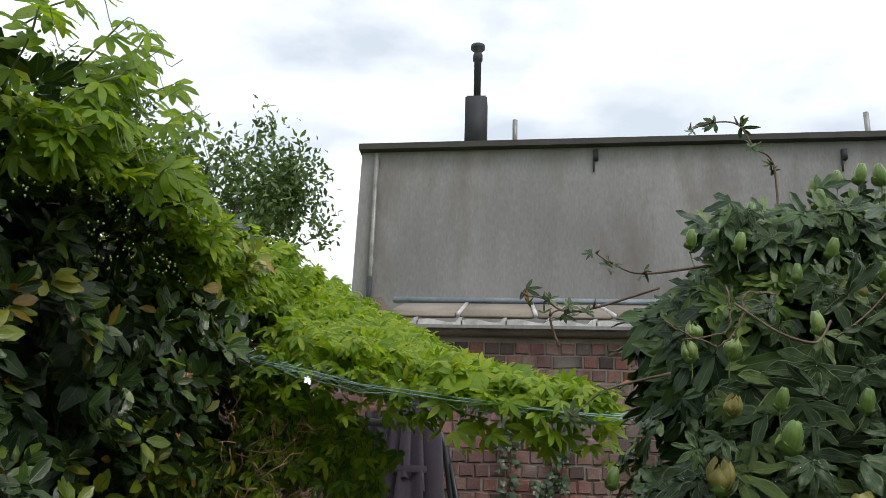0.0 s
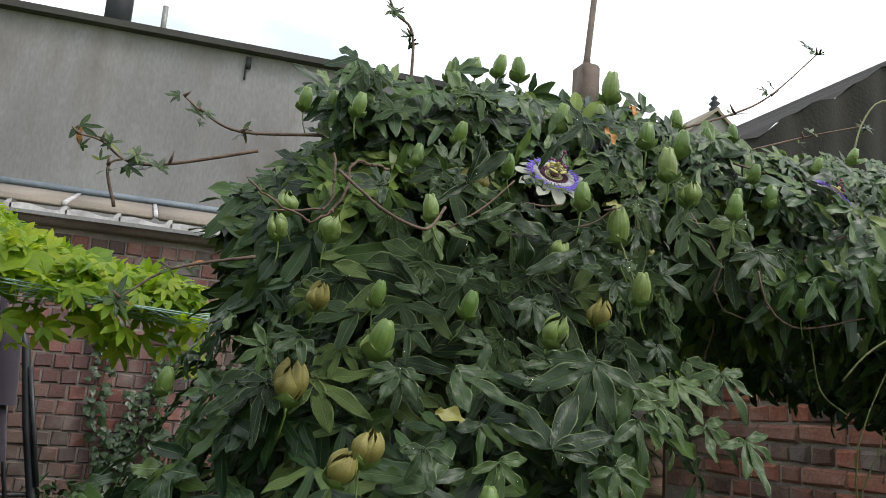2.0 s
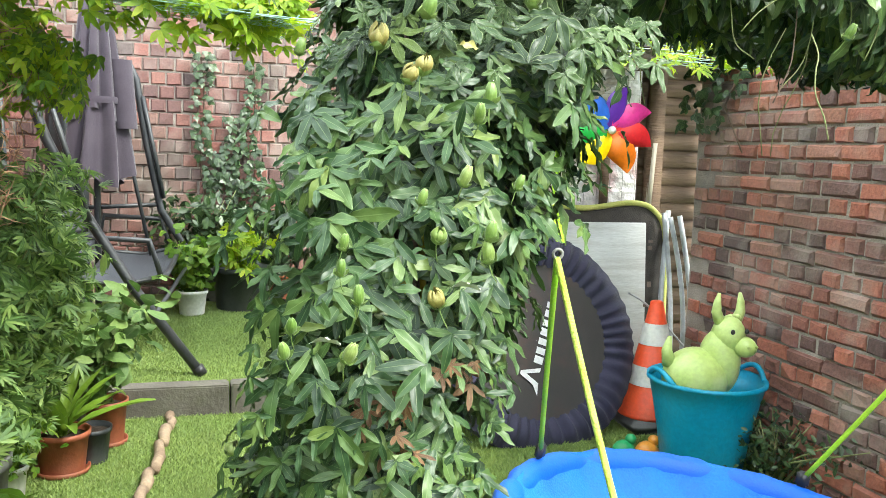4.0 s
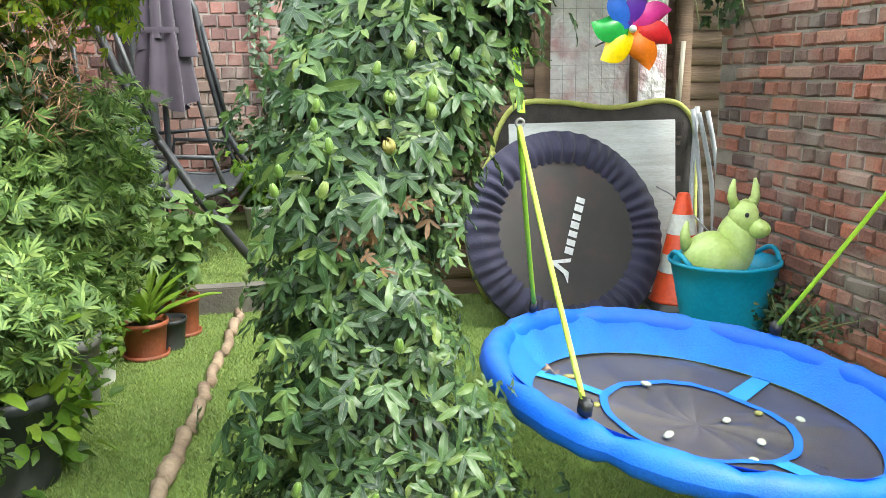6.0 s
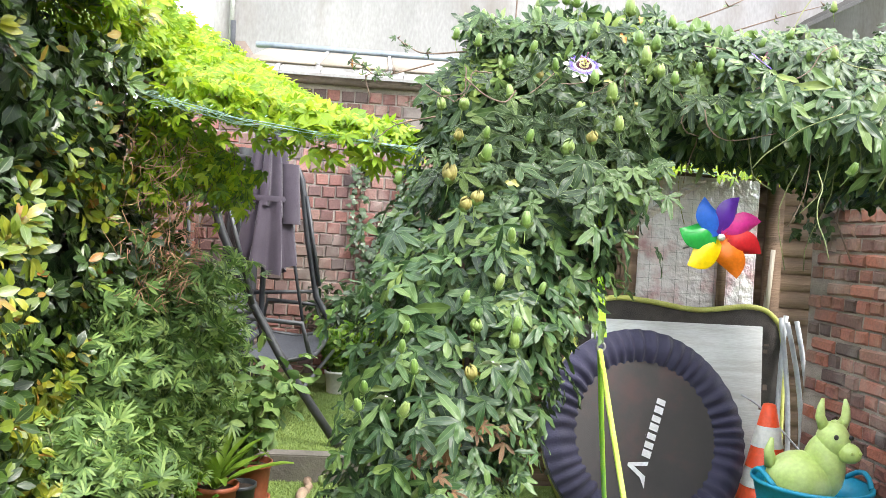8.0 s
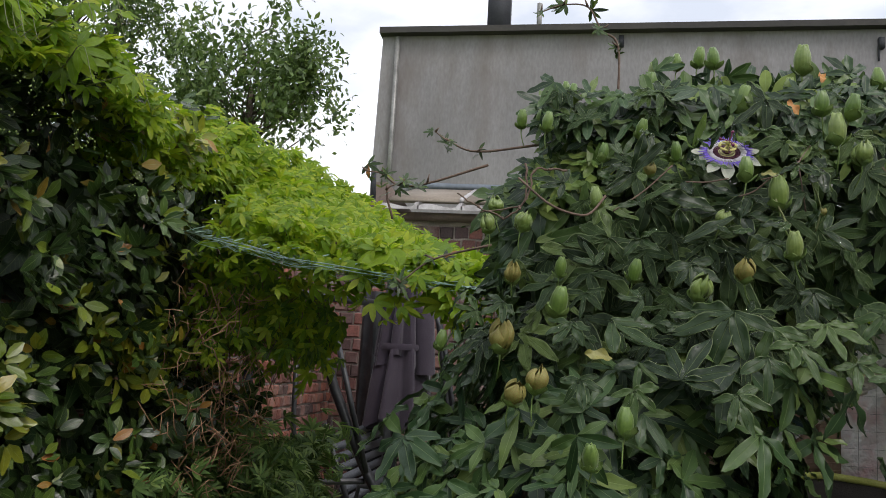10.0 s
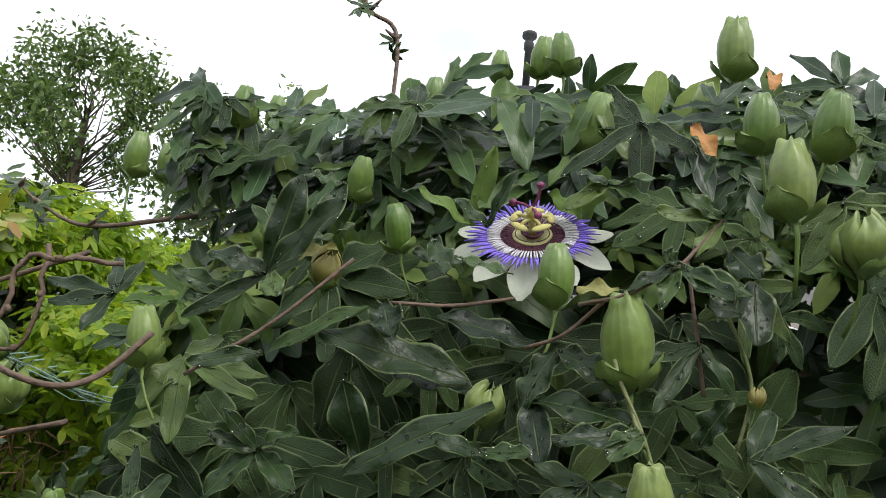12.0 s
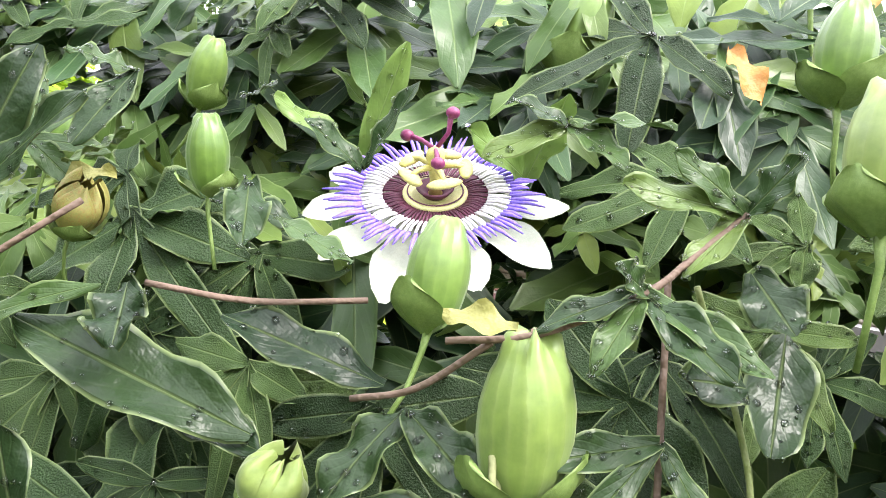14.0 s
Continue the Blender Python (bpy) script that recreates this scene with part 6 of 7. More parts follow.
def tree(name, label, at, trunk_h, centre, radii, n, seed):
    th = thing(name, label, "tree", at=at)
    rng, rs = random.Random(seed), np.random.RandomState(seed)
    c, r = np.array(centre), np.array(radii)
    K = 60
    d = unit(rs.normal(size=(K, 3)))
    cl = c + d * r * (0.30 + 0.85 * rs.rand(K, 1) ** 0.6)
    cl[:, 2] += 0.15 * r[2] * np.sin(5 * cl[:, 0])
    part("trunk", Geo().tube([(0, 0, 0), (0.06, 0.03, trunk_h * 0.5), (c[0] * 0.7, c[1] * 0.7, trunk_h), (c[0], c[1], c[2])], [0.13, 0.1, 0.08, 0.03], 9), M_BARK, th)
    g = Geo()
    for q in cl:
        h = math.hypot(q[0] - c[0], q[1] - c[1])
        s0 = Vector((c[0] * 0.8, c[1] * 0.8, max(c[2] - 1.1 * r[2], q[2] - 0.9 * h - 0.15)))
        mid = s0.lerp(Vector(q), 0.5) + Vector((rng.uniform(-0.1, 0.1), rng.uniform(-0.1, 0.1), -0.06))
        g.tube([s0, mid, q], [0.012, 0.008, 0.003], 5)
    part("limbwork", g, M_BARK, th, kind="stuff")
    P = cl[rs.randint(0, K, n)] + rs.normal(size=(n, 3)) * np.array([0.10, 0.10, 0.15])
    nrm = unit(rs.normal(size=P.shape) + np.array([0, 0, 0.6]))
    tip = rs.normal(size=P.shape) * 0.7 + DOWN * 0.5
    foliage("crown", "", L_TREE, th, "oval", P, nrm, tip, 0.06 + 0.04 * rs.rand(n), seed, n=2)


tree("tree", "slender dark-leaved tree behind the garden wall", (-1.75, 9.0, 0), 3.2, (0.0, 0, 4.32), (0.92, 0.7, 0.88), 6500, 61)
tree("tree", "broad leafy tree standing beyond the hedge", (-4.1, 9.3, 0), 4.2, (0.0, 0, 5.3), (1.15, 0.8, 0.95), 6500, 62)

# ---- play things by the shed ----


def swing_sag(r):
    """Height of the swing's mat under its rim."""
    return -0.072 - 0.026 * (1 - min(1.0, r / 0.43) ** 2)


def nest_swing():
    C, R = Vector((2.352, 1.450, 0.450)), 0.505
    th = thing("nest_swing", "round blue nest swing with a black mat hanging on lime straps", "swing", at=tuple(C))
    th.matrix_basis = pose(*C, 2.4, 7.8, 0)
    inv = th.matrix_basis.inverted()
    ring = lambda a, r, z: (r * math.cos(a), r * math.sin(a), z)
    n = 120
    crease = lambda a: sum(math.exp(-((a - c) * 16) ** 2) for c in (0.35, 1.1, 1.9, 2.5, 3.3, 3.9, 4.35, 4.8, 5.3, 5.9))
    g = Geo()
    g.grid(lambda u, v: (lambda a, b, w: ring(a, R + w * math.cos(b), w * 1.12 * math.sin(b)))(2 * math.pi * u, 2 * math.pi * v, 0.034 - 0.010 * crease(2 * math.pi * u) + 0.0016 * math.sin(37 * u * 6.28)), n, 15, wrap=True)
    part("rim", g, M_BLUE, th)
    sag = swing_sag
    g = Geo()
    g.grid(lambda u, v: (lambda a, r: ring(a, r, sag(0.42) + 0.010 + 0.098 * v ** 1.15 + 0.010 * math.sin(19 * a + 2 * math.sin(3 * a)) * math.sin(math.pi * v) * (0.4 + crease(a))))(2 * math.pi * u, 0.402 + 0.098 * v), n, 9, wrap=True)
    part("skirt", g, M_BLUESKIRT, th, "faded blue inner band")
    # the mat sags in flat facets between the sharp folds it was packed in
    fold = lambda a, r: 0.016 * (r / 0.41) * (1 - abs(math.sin(2 * a + 0.35 + 0.5 * math.sin(a)))) ** 1.5 + 0.004 * (1 - abs(math.sin(5 * a + 9 * r))) * math.sin(7 * r)
    lie = lambda a, r: sag(r) + 0.004 + fold(a, r) * min(1, (0.425 - r) / 0.08)
    g = Geo()
    g.grid(lambda u, v: (lambda a, r: ring(a, r, lie(a, r)))(2 * math.pi * u, 0.001 + 0.411 * v), 144, 20, wrap=True)
    part("mat", g, M_MAT, th)
    g = Geo()
    g.grid(lambda u, v: (lambda a, r: ring(a, r, lie(a, r) + 0.005))(2 * math.pi * u, 0.217 + 0.020 * v), 144, 2, wrap=True)
    part("ring_band", g, M_BLUE, th)
    for deg in (38, 148, 290):
        a = radians(deg)
        g = Geo()
        g.grid(lambda u, v: (lambda r, q: (r * math.cos(a) - q * math.sin(a), r * math.sin(a) + q * math.cos(a), lie(a + q / r, r) + 0.005))(0.23 + 0.18 * u, (v - 0.5) * 0.05), 14, 6)
        part("spoke_strap", g, M_BLUEL, th)
    L, Rr = inv @ Vector((1.894, 1.45, 1.078)), inv @ Vector((2.938, 1.45, 1.068))
    for top, ends in ((L, ((2.015, 1.875), (1.957, 1.183))), (Rr, ((2.798, 1.823), (2.654, 1.055)))):
        for x, y in ends:
            e = inv @ Vector((x, y, 0.474))
            d = Vector((e.x, e.y, 0)).normalized()
            e = d * R + Vector((0, 0, 0.06))
            part("rope", Geo().tube([tuple(top.lerp(e, k / 8) + Vector((0, 0, -0.008 * math.sin(math.pi * k / 8)))) for k in range(9)], 0.0062, 8), M_LIMEY if y < 1.3 else M_LIME, th)
            g = Geo().box((0, 0, 0), (0.018, 0.032, 0.040), Matrix.Translation(tuple(e)) @ pose(0, 0, 0, 0, 0, math.degrees(math.atan2(e.y, e.x))), 0.006)
            turn = pose(0, 0, 0, 0, 0, math.degrees(math.atan2(d.y, d.x)))
            g.grid(lambda u, v: tuple(turn @ Vector((R + 0.030 * math.cos(math.pi * (1.15 * u - 0.1)), (v - 0.5) * 0.022, 0.031 * math.sin(math.pi * (1.15 * u - 0.1))))), 14, 2)
            part("buckle", g, M_BLACK, th)
        part("ring", Geo().tube([(top.x + 0.009 * math.cos(t), top.y, top.z + 0.008 + 0.009 * math.sin(t)) for t in np.linspace(0, 6.283, 13)[:-1]], 0.003, 6, closed=True), M_ZINC, th)
    for top, up in ((L, inv @ Vector((1.875, 1.50, 1.50))), (Rr, inv @ Vector((3.05, 1.42, 1.52)))):
        g = Geo()
        g.grid(lambda u, v: tuple(top.lerp(up, u) + Vector(((v - 0.5) * 0.018, 0.004 * math.sin(9 * u), 0.03 * (1 - u)))), 10, 3)
        part("strap", g, M_LIME, th)
    for top, dx in ((Rr, 0.006),):
        part("strap_tail", Geo().grid(lambda u, v: tuple(top + Vector(((v - 0.5) * 0.024 + 0.02 * math.sin(3 * u) + dx, -0.012 - 0.01 * math.sin(5 * u), 0.20 - 0.26 * u))), 8, 3), M_LIME, th)


nest_swing()


def swing_frame():
    th = thing("swing_frame", "yellow pole frame of the swing, mostly hidden in the vine", "frame", at=(0, 0, 0))
    part("leg", Geo().tube([(3.10, 1.83, 0.0), (3.105, 1.695, 0.34), (3.125, 1.50, 0.90), (3.14, 1.40, 1.56)], 0.017, 12), M_POLE, th)
    # Unseen bar, given the dark bark colour so it stays hidden.
    part("top_bar", Geo().tube([(1.66, 1.56, 1.58), (2.0, 1.60, 1.60), (3.10, 1.44, 1.57)], 0.017, 12), M_BARK, th, "dark top bar hidden under the vine")
    part("leg", Geo().tube([(1.58, 1.28, 0.0), (1.60, 1.34, 1.0), (1.66, 1.56, 1.56)], 0.022, 12), M_POLE, th)


swing_frame()


def trampoline():
    th = thing("mini_trampoline", "round mini trampoline with navy pleated skirt, leaning on a board", "trampoline", at=(2.755, 3.36, -0.055))
    m = pose(0, 0, 0, 70, 0, 6) @ pose(0, 0.512, 0)
    R0, R1 = 0.51, 0.345
    g = Geo()

    def skirt(u, v):
        a = 2 * math.pi * u
        w = (0.5 + 0.5 * math.sin(a * 46 + 1.3 * math.sin(7 * a))) * (0.7 + 0.3 * math.sin(5 * a + 1))
        r = R1 + (R0 - R1) * v
        z = 0.045 * math.sin(math.pi * min(1, v * 1.02)) * (0.75 + 0.25 * w) + 0.024 * w * (1 - 0.35 * v)
        return (r * math.cos(a), r * math.sin(a), z)
    g.grid(skirt, 264, 7, m, wrap=True)
    g.lathe([(R0, 0.0), (R0 + 0.004, -0.02), (R0 - 0.02, -0.05)], 64, m, cap=False)
    part("skirt", g, M_NAVY, th)
    part("mat", Geo().lathe([(0.001, 0.004), (0.2, 0.006), (R1 + 0.01, 0.010)], 48, m, cap=False), M_TRMAT, th)
    part("frame_ring", Geo().tube([tuple(m @ Vector((0.47 * math.cos(t), 0.47 * math.sin(t), -0.03))) for t in np.linspace(0, 6.283, 49)[:-1]], 0.016, 8, closed=True), M_BLACK, th)
    lm = m @ pose(0.03, -0.03, 0.0135, 0, 0, 68)
    g = Geo()
    g.add([(-0.225, -0.02, 0), (-0.17, -0.012, 0), (-0.145, 0.055, 0), (-0.12, -0.008, 0), (-0.10, -0.008, 0), (-0.14, 0.085, 0), (-0.155, 0.085, 0), (-0.185, 0.012, 0)], [(0, 1, 7), (1, 2, 6, 7), (2, 3, 4, 5), (2, 5, 6)], lm)
    for i, w in enumerate((0.034, 0.03, 0.03, 0.034, 0.03, 0.034, 0.028)):
        x = -0.085 + 0.044 * i
        g.add([(x, -0.01, 0), (x + w, -0.01, 0), (x + w, 0.034, 0), (x, 0.034, 0)], [(0, 1, 2, 3)], lm)
    part("logo", g, M_PRINT, th, "white printed bars", smooth=False)
    for a in (200, 350):
        part("leg", Geo().tube([tuple(m @ Vector((0.47 * math.cos(radians(a)), 0.47 * math.sin(radians(a)), -0.03))), tuple(m @ Vector((0.47 * math.cos(radians(a)), 0.47 * math.sin(radians(a)), -0.16)))], 0.014, 8), M_BLACK, th)


trampoline()


def board():
    th = thing("painted_board", "grey-white painted board with chipped edges behind the trampoline", "board", at=(2.995, 3.80, 0.0))
    g = Geo().box((0, 0, 0.47), (0.905, 0.022, 0.94), pose(0, 0, 0, -5, 0, 0), 0.003)
    part("panel", g, M_BOARD, th)
    rng = random.Random(12)
    for i in range(7):
        part("chip", Geo().box((rng.choice((-0.442, 0.432)) + rng.uniform(-0.01, 0.01), 0.005, 0), (rng.uniform(0.01, 0.03), 0.004, rng.uniform(0.01, 0.03)), pose(0, -0.016, rng.uniform(0.3, 0.9), -5, 0, 0)), M_STACKB, th, smooth=False)


board()


def goal():
    th = thing("pop_up_goal", "pop-up goal with black net and yellow-green edging leaning on the shed", "goal", at=(2.98, 3.90, 0.0))
    line = ((0.60, 0.03), (0.60, 0.5), (0.59, 0.86), (0.53, 0.99), (0.40, 1.035), (0.12, 1.005), (-0.13, 1.035), (-0.32, 1.045), (-0.43, 1.0), (-0.51, 0.85), (-0.54, 0.60), (-0.55, 0.03))
    pts = [tuple(q) for q in smooth_line([(x, -0.02 + 0.03 * (z - 0.5), z) for x, z in line])]
    part("edging", Geo().tube(pts, 0.014, 8), M_GOALEDGE, th)
    c = len(pts)
    g = Geo().add(pts + [(0, 0.0, 0.5)], [(i, (i + 1) % c, c) for i in range(c)])
    part("net", g, M_NETTING, th, smooth=False)
    pts2 = smooth_line([(-0.52, -0.04, 0.80), (-0.60, -0.05, 0.66), (-0.66, -0.07, 0.46), (-0.65, -0.08, 0.22), (-0.56, -0.06, 0.02)])
    part("loop", Geo().tube(pts2, 0.013, 8), M_GOALEDGE, th)


goal()


def conduits():
    for i, (x, lean, h) in enumerate(((3.545, 2, 1.0), (3.57, -3, 0.99), (3.60, -6, 0.97), (3.635, -5, 0.98))):
        th = thing("conduit_pipe", "grey plastic conduit pipe leaning in the wall corner", "pipe", group="conduit pipes", at=(x, 3.80 - 0.03 * i, 0))
        pts = [(0.05 * math.sin(lean * 0.3) * k / 8 - 0.06 * math.sin(math.pi * k / 8) * (lean / 6), 0.01 * k, h * k / 8) for k in range(9)]
        part("pipe", Geo().tube(pts, 0.0125, 10), M_PIPE, th)


conduits()


def cone():
    th = thing("traffic_cone", "orange traffic cone with two white bands on a black base", "traffic cone", at=(3.353, 3.56, 0.0))
    r = lambda z: 0.145 - 0.115 * (z - 0.05) / 0.54
    part("base", Geo().box((0, 0, 0.025), (0.34, 0.34, 0.05), None, 0.012), M_BLACK, th)
    part("body", Geo().lathe([(0.155, 0.05), (r(0.06), 0.06), (r(0.59), 0.59), (0.02, 0.595)], 28), M_CONE, th)
    for a, b in ((0.20, 0.29), (0.39, 0.49)):
        part("band", Geo().lathe([(r(a) + 0.003, a), (r(b) + 0.003, b)], 28, cap=False), M_WHITE, th)


cone()


def tub():
    th = thing("tub", "turquoise flexible plastic garden tub with two handles", "tub", at=(3.272, 3.0, 0.0))
    part("body", Geo().lathe([(0.155, 0.0), (0.165, 0.015), (0.185, 0.15), (0.212, 0.29), (0.230, 0.365), (0.240, 0.37), (0.240, 0.384), (0.224, 0.384), (0.207, 0.29), (0.18, 0.15), (0.16, 0.02)], 40), M_TUB, th)
    for s in (-1, 1):
        pts = [(s * 0.226 * math.cos(t * 0.42), 0.226 * math.sin(t * 0.42) * 1.0, 0.378 + 0.045 * math.cos(t * math.pi / 2)) for t in np.linspace(-1, 1, 9)]
        part("handle", Geo().tube(pts, 0.011, 8), M_TUB, th)


tub()


def hopper():
    th = thing("hopper_toy", "pale green inflatable animal hopper sitting in the tub", "toy", at=(3.222, 2.985, 0.30))
    g = Geo().ball((-0.015, 0, 0.085), (0.135, 0.125, 0.125), n=24, k=15).ball((0.08, -0.015, 0.15), (0.085, 0.085, 0.14), n=20, k=13).ball((0.105, -0.03, 0.262), (0.066, 0.072, 0.082), n=20, k=13)
    g.ball((0.140, -0.088, 0.228), (0.046, 0.060, 0.042), n=16, k=11)
    for k in range(6):
        g.ball((0.10 + 0.010 * k, -0.035 + 0.006 * (k % 2), 0.337), (0.013, 0.014, 0.014), n=8, k=5)
    for sx in (-1, 1):
        g.ball((0.140 + sx * 0.018, -0.143, 0.238), (0.008, 0.006, 0.008), n=8, k=5)
    part("body", g, M_TOY, th)
    for sx in (-1, 1):
        part("horn", Geo().tube([(0.105 + sx * 0.036, -0.02, 0.315), (0.105 + sx * 0.056, -0.02, 0.36), (0.105 + sx * 0.054, -0.02, 0.40), (0.105 + sx * 0.048, -0.02, 0.435)], [0.024, 0.020, 0.015, 0.006], 10), M_TOY, th)
        part("eye", Geo().ball((0.113 + sx * 0.032, -0.094, 0.290), (0.010, 0.007, 0.011), n=12, k=7), M_BLACK, th)
    part("tail", Geo().tube([(-0.125, 0.02, 0.14), (-0.14, 0.02, 0.20), (-0.13, 0.02, 0.255)], [0.03, 0.022, 0.008], 8), M_TOY, th)


hopper()


def pinwheel():
    th = thing("pinwheel", "rainbow garden pinwheel with broad curved blades", "pinwheel", at=(3.012, 3.50, 1.378))
    cols = (("blue", (0.03, 0.16, 0.72), 100), ("purple", (0.13, 0.03, 0.42), 52), ("pink", (0.72, 0.04, 0.30), 8), ("red", (0.72, 0.02, 0.03), -35), ("orange", (0.85, 0.20, 0.01), -82), ("yellow", (0.88, 0.62, 0.0), 205), ("green", (0.02, 0.36, 0.06), 155))
    for nm, c, a in cols:
        mt = surface(nm + "_plastic", ((0.3, tuple(k * 0.85 for k in c)), (0.7, c)), 10, 0.35, 0.0)
        m = Matrix.Scale(0.76, 4) @ pose(0, 0, 0, 0, -a, 0) @ pose(0, -0.02, 0, 18, 0, 0)

        def fn(u, v):
            w = 0.098 * math.sin(math.pi * min(1, 0.12 + 0.80 * u)) ** 0.8
            s = (v - 0.35) * 2
            return (0.01 + 0.205 * u + 0.035 * s * u, -0.035 * (1 - s * s) * math.sin(math.pi * u) - 0.02 * v, w * s + 0.045 * u)
        part("blade", Geo().grid(fn, 10, 7, m), mt, th)
    part("hub", Geo().ball((0, -0.05, 0), (0.018, 0.02, 0.018)), M_WHITE, th)
    part("stick", Geo().tube([(0, 0.0, 0), (0.03, 0.50, -0.06)], 0.005, 8), M_BLACK, th)


pinwheel()

# ---- garden seat, pots and plants ----


def garden_swing():
    th = thing("garden_swing_seat", "black steel garden swing seat with a textile bench", "swing seat", at=(0, 0, 0.13))
    Zf = lambda p: (p[0], p[1], p[2] - 0.13)

    def side(yf, yt, name):
        far = yf > 5
        pts = [(1.54, yf, 0.15), (1.163, yf - 0.03, 0.56), (1.02, yt, 0.80), (0.93, yt, 1.25), (0.868, yt, 1.66), (0.84, yt, 1.735), (0.57, yt, 1.79)] if far else [(1.273, yf, 0.15), (0.975, yf, 0.565), (0.761, yt, 0.91), (0.60, yt, 1.25), (0.48, yt, 1.58), (0.42, yt, 1.68), (0.20, yt, 1.72)]
        part("side_frame", Geo().tube([Zf(p) for p in pts], 0.024, 10), M_STEEL, th)
        part("rear_leg", Geo().tube([Zf(p) for p in ((pts[-1][0], yt, pts[-1][2]), (0.40 if far else 0.14, yt + 0.02, 1.1), (0.20 if far else 0.1, yf, 0.15))], 0.024, 10), M_STEEL, th)
        part("cross_bar", Geo().tube([Zf((pts[2][0] + 0.01, yt, 0.84)), Zf((0.42 if far else 0.3, yt, 0.80))], 0.014, 8), M_STEEL, th)
        part("foot_cap", Geo().tube([Zf((pts[0][0] - 0.012, yf, 0.175)), Zf((pts[0][0] + 0.012, yf, 0.135))], 0.030, 10), M_BLACK, th)
        part("brace", Geo().tube([Zf((pts[3][0] - 0.02, yt - 0.02, 1.55)), Zf((pts[2][0] + 0.02, yt - 0.02, 0.88))], 0.014, 8), M_STEEL, th)
        part("hanger", Geo().tube([Zf((pts[4][0] - 0.06, yt - 0.1, 1.70)), Zf((pts[4][0] - 0.02, yt - 0.18, 1.1)), Zf((pts[4][0] + 0.10, yt - 0.22, 0.52))], 0.012, 8), M_STEEL, th)
    side(6.12, 6.05, "far")
    side(4.25, 4.30, "near")
    part("top_bar", Geo().tube([Zf((0.57, 6.08, 1.79)), Zf((0.20, 4.36, 1.72))], 0.024, 10), M_STEEL, th)
    part("stretcher", Geo().tube([Zf((1.06, 4.26, 0.42)), Zf((1.22, 6.12, 0.46))], 0.012, 8), M_STEEL, th)

    def seat(u, v):
        return Zf((0.66 + 0.44 * u + 0.04 * v, 4.75 + 1.30 * v, 0.52 - 0.035 * math.sin(math.pi * u) - 0.02 * math.sin(math.pi * v) + 0.03 * u))
    g = Geo().grid(seat, 8, 12)
    g.grid(lambda u, v: tuple(Vector(seat(u, v)) - Vector((0, 0, 0.012))), 8, 12)
    part("seat", g, M_SEAT, th)
    rim = [seat(0, 0), seat(0.5, 0), seat(1, 0), seat(1, 0.5), seat(1, 1), seat(0.5, 1), seat(0, 1), seat(0, 0.5)]
    part("seat_frame", Geo().tube(rim, 0.015, 8, closed=True), M_STEEL, th)
    for k in range(9):
        z = 0.56 + 0.052 * k
        x = 0.64 - 0.022 * k
        part("back_slat", Geo().box((0, 0, 0), (0.014, 1.30, 0.044), Matrix.Translation(Zf((x, 5.40, z))) @ pose(0, 0, 0, 0, -22, -1.5), 0.004), M_SEAT, th)
    for y in (4.72, 6.07):
        part("armrest", Geo().tube([Zf((0.62, y, 0.56)), Zf((0.66, y, 0.76)), Zf((1.02, y, 0.74)), Zf((1.08, y, 0.54))], 0.016, 8), M_STEEL, th)
    for y in (4.76, 6.03):
        part("back_post", Geo().tube([Zf((0.66, y, 0.50)), Zf((0.44, y, 1.06))], 0.015, 8), M_STEEL, th)


garden_swing()


def parasol():
    th = thing("closed_parasol", "closed faded purple parasol hanging in folds on its pole", "parasol", at=(0.66, 5.70, 0.13))
    part("pole", Geo().tube([(0, 0, 0.0), (0, 0, 2.0)], 0.02, 10), M_STEEL, th)

    def cloth(u, v, r0, r1, z0, z1, ph):
        a = 2 * math.pi * u
        fold = 1 + 0.28 * math.sin(7 * a + ph + 0.8 * v) + 0.10 * math.sin(13 * a + 2 * v)
        r = (r0 + (r1 - r0) * v ** 0.8) * fold
        return (r * math.cos(a) * 1.15, r * math.sin(a) * 0.8, z0 + (z1 - z0) * v + 0.04 * math.sin(3 * a + ph) * v)
    part("canopy", Geo().grid(lambda u, v: cloth(u, v, 0.05, 0.115, 1.98, 1.28, 0.0), 72, 10, wrap=True), M_PURPLE, th)
    part("canopy_hem", Geo().grid(lambda u, v: cloth(u, v, 0.095, 0.15, 1.38, 0.88, 1.2), 72, 10, wrap=True), M_PURPLE, th, "lower folds gathered below the tie")
    part("tie", Geo().lathe([(0.125, 1.35), (0.13, 1.37), (0.125, 1.39)], 24, Matrix.Diagonal((1.12, 0.85, 1, 1)), cap=False), M_PURPLE, th)
    part("sleeve", Geo().grid(lambda u, v: (0.14 + 0.07 * math.cos(6.283 * u) + 0.03 * v, 0.05 * math.sin(6.283 * u), 1.62 - 0.42 * v), 20, 6, wrap=True), M_PURPLE, th, "loose flap of cloth")


parasol()


def cover():
    th = thing("furniture_cover", "tall dark folded furniture cover against the wall", "cover", at=(0.42, 6.15, 0.13))
    part("cloth", Geo().grid(lambda u, v: (lambda a: ((0.12 + 0.02 * math.sin(5 * a)) * math.cos(a) * (1.1 - 0.2 * v), (0.12 + 0.02 * math.sin(7 * a)) * math.sin(a), 1.75 * v))(6.283 * u), 40, 8, wrap=True), M_STEEL, th)


cover()


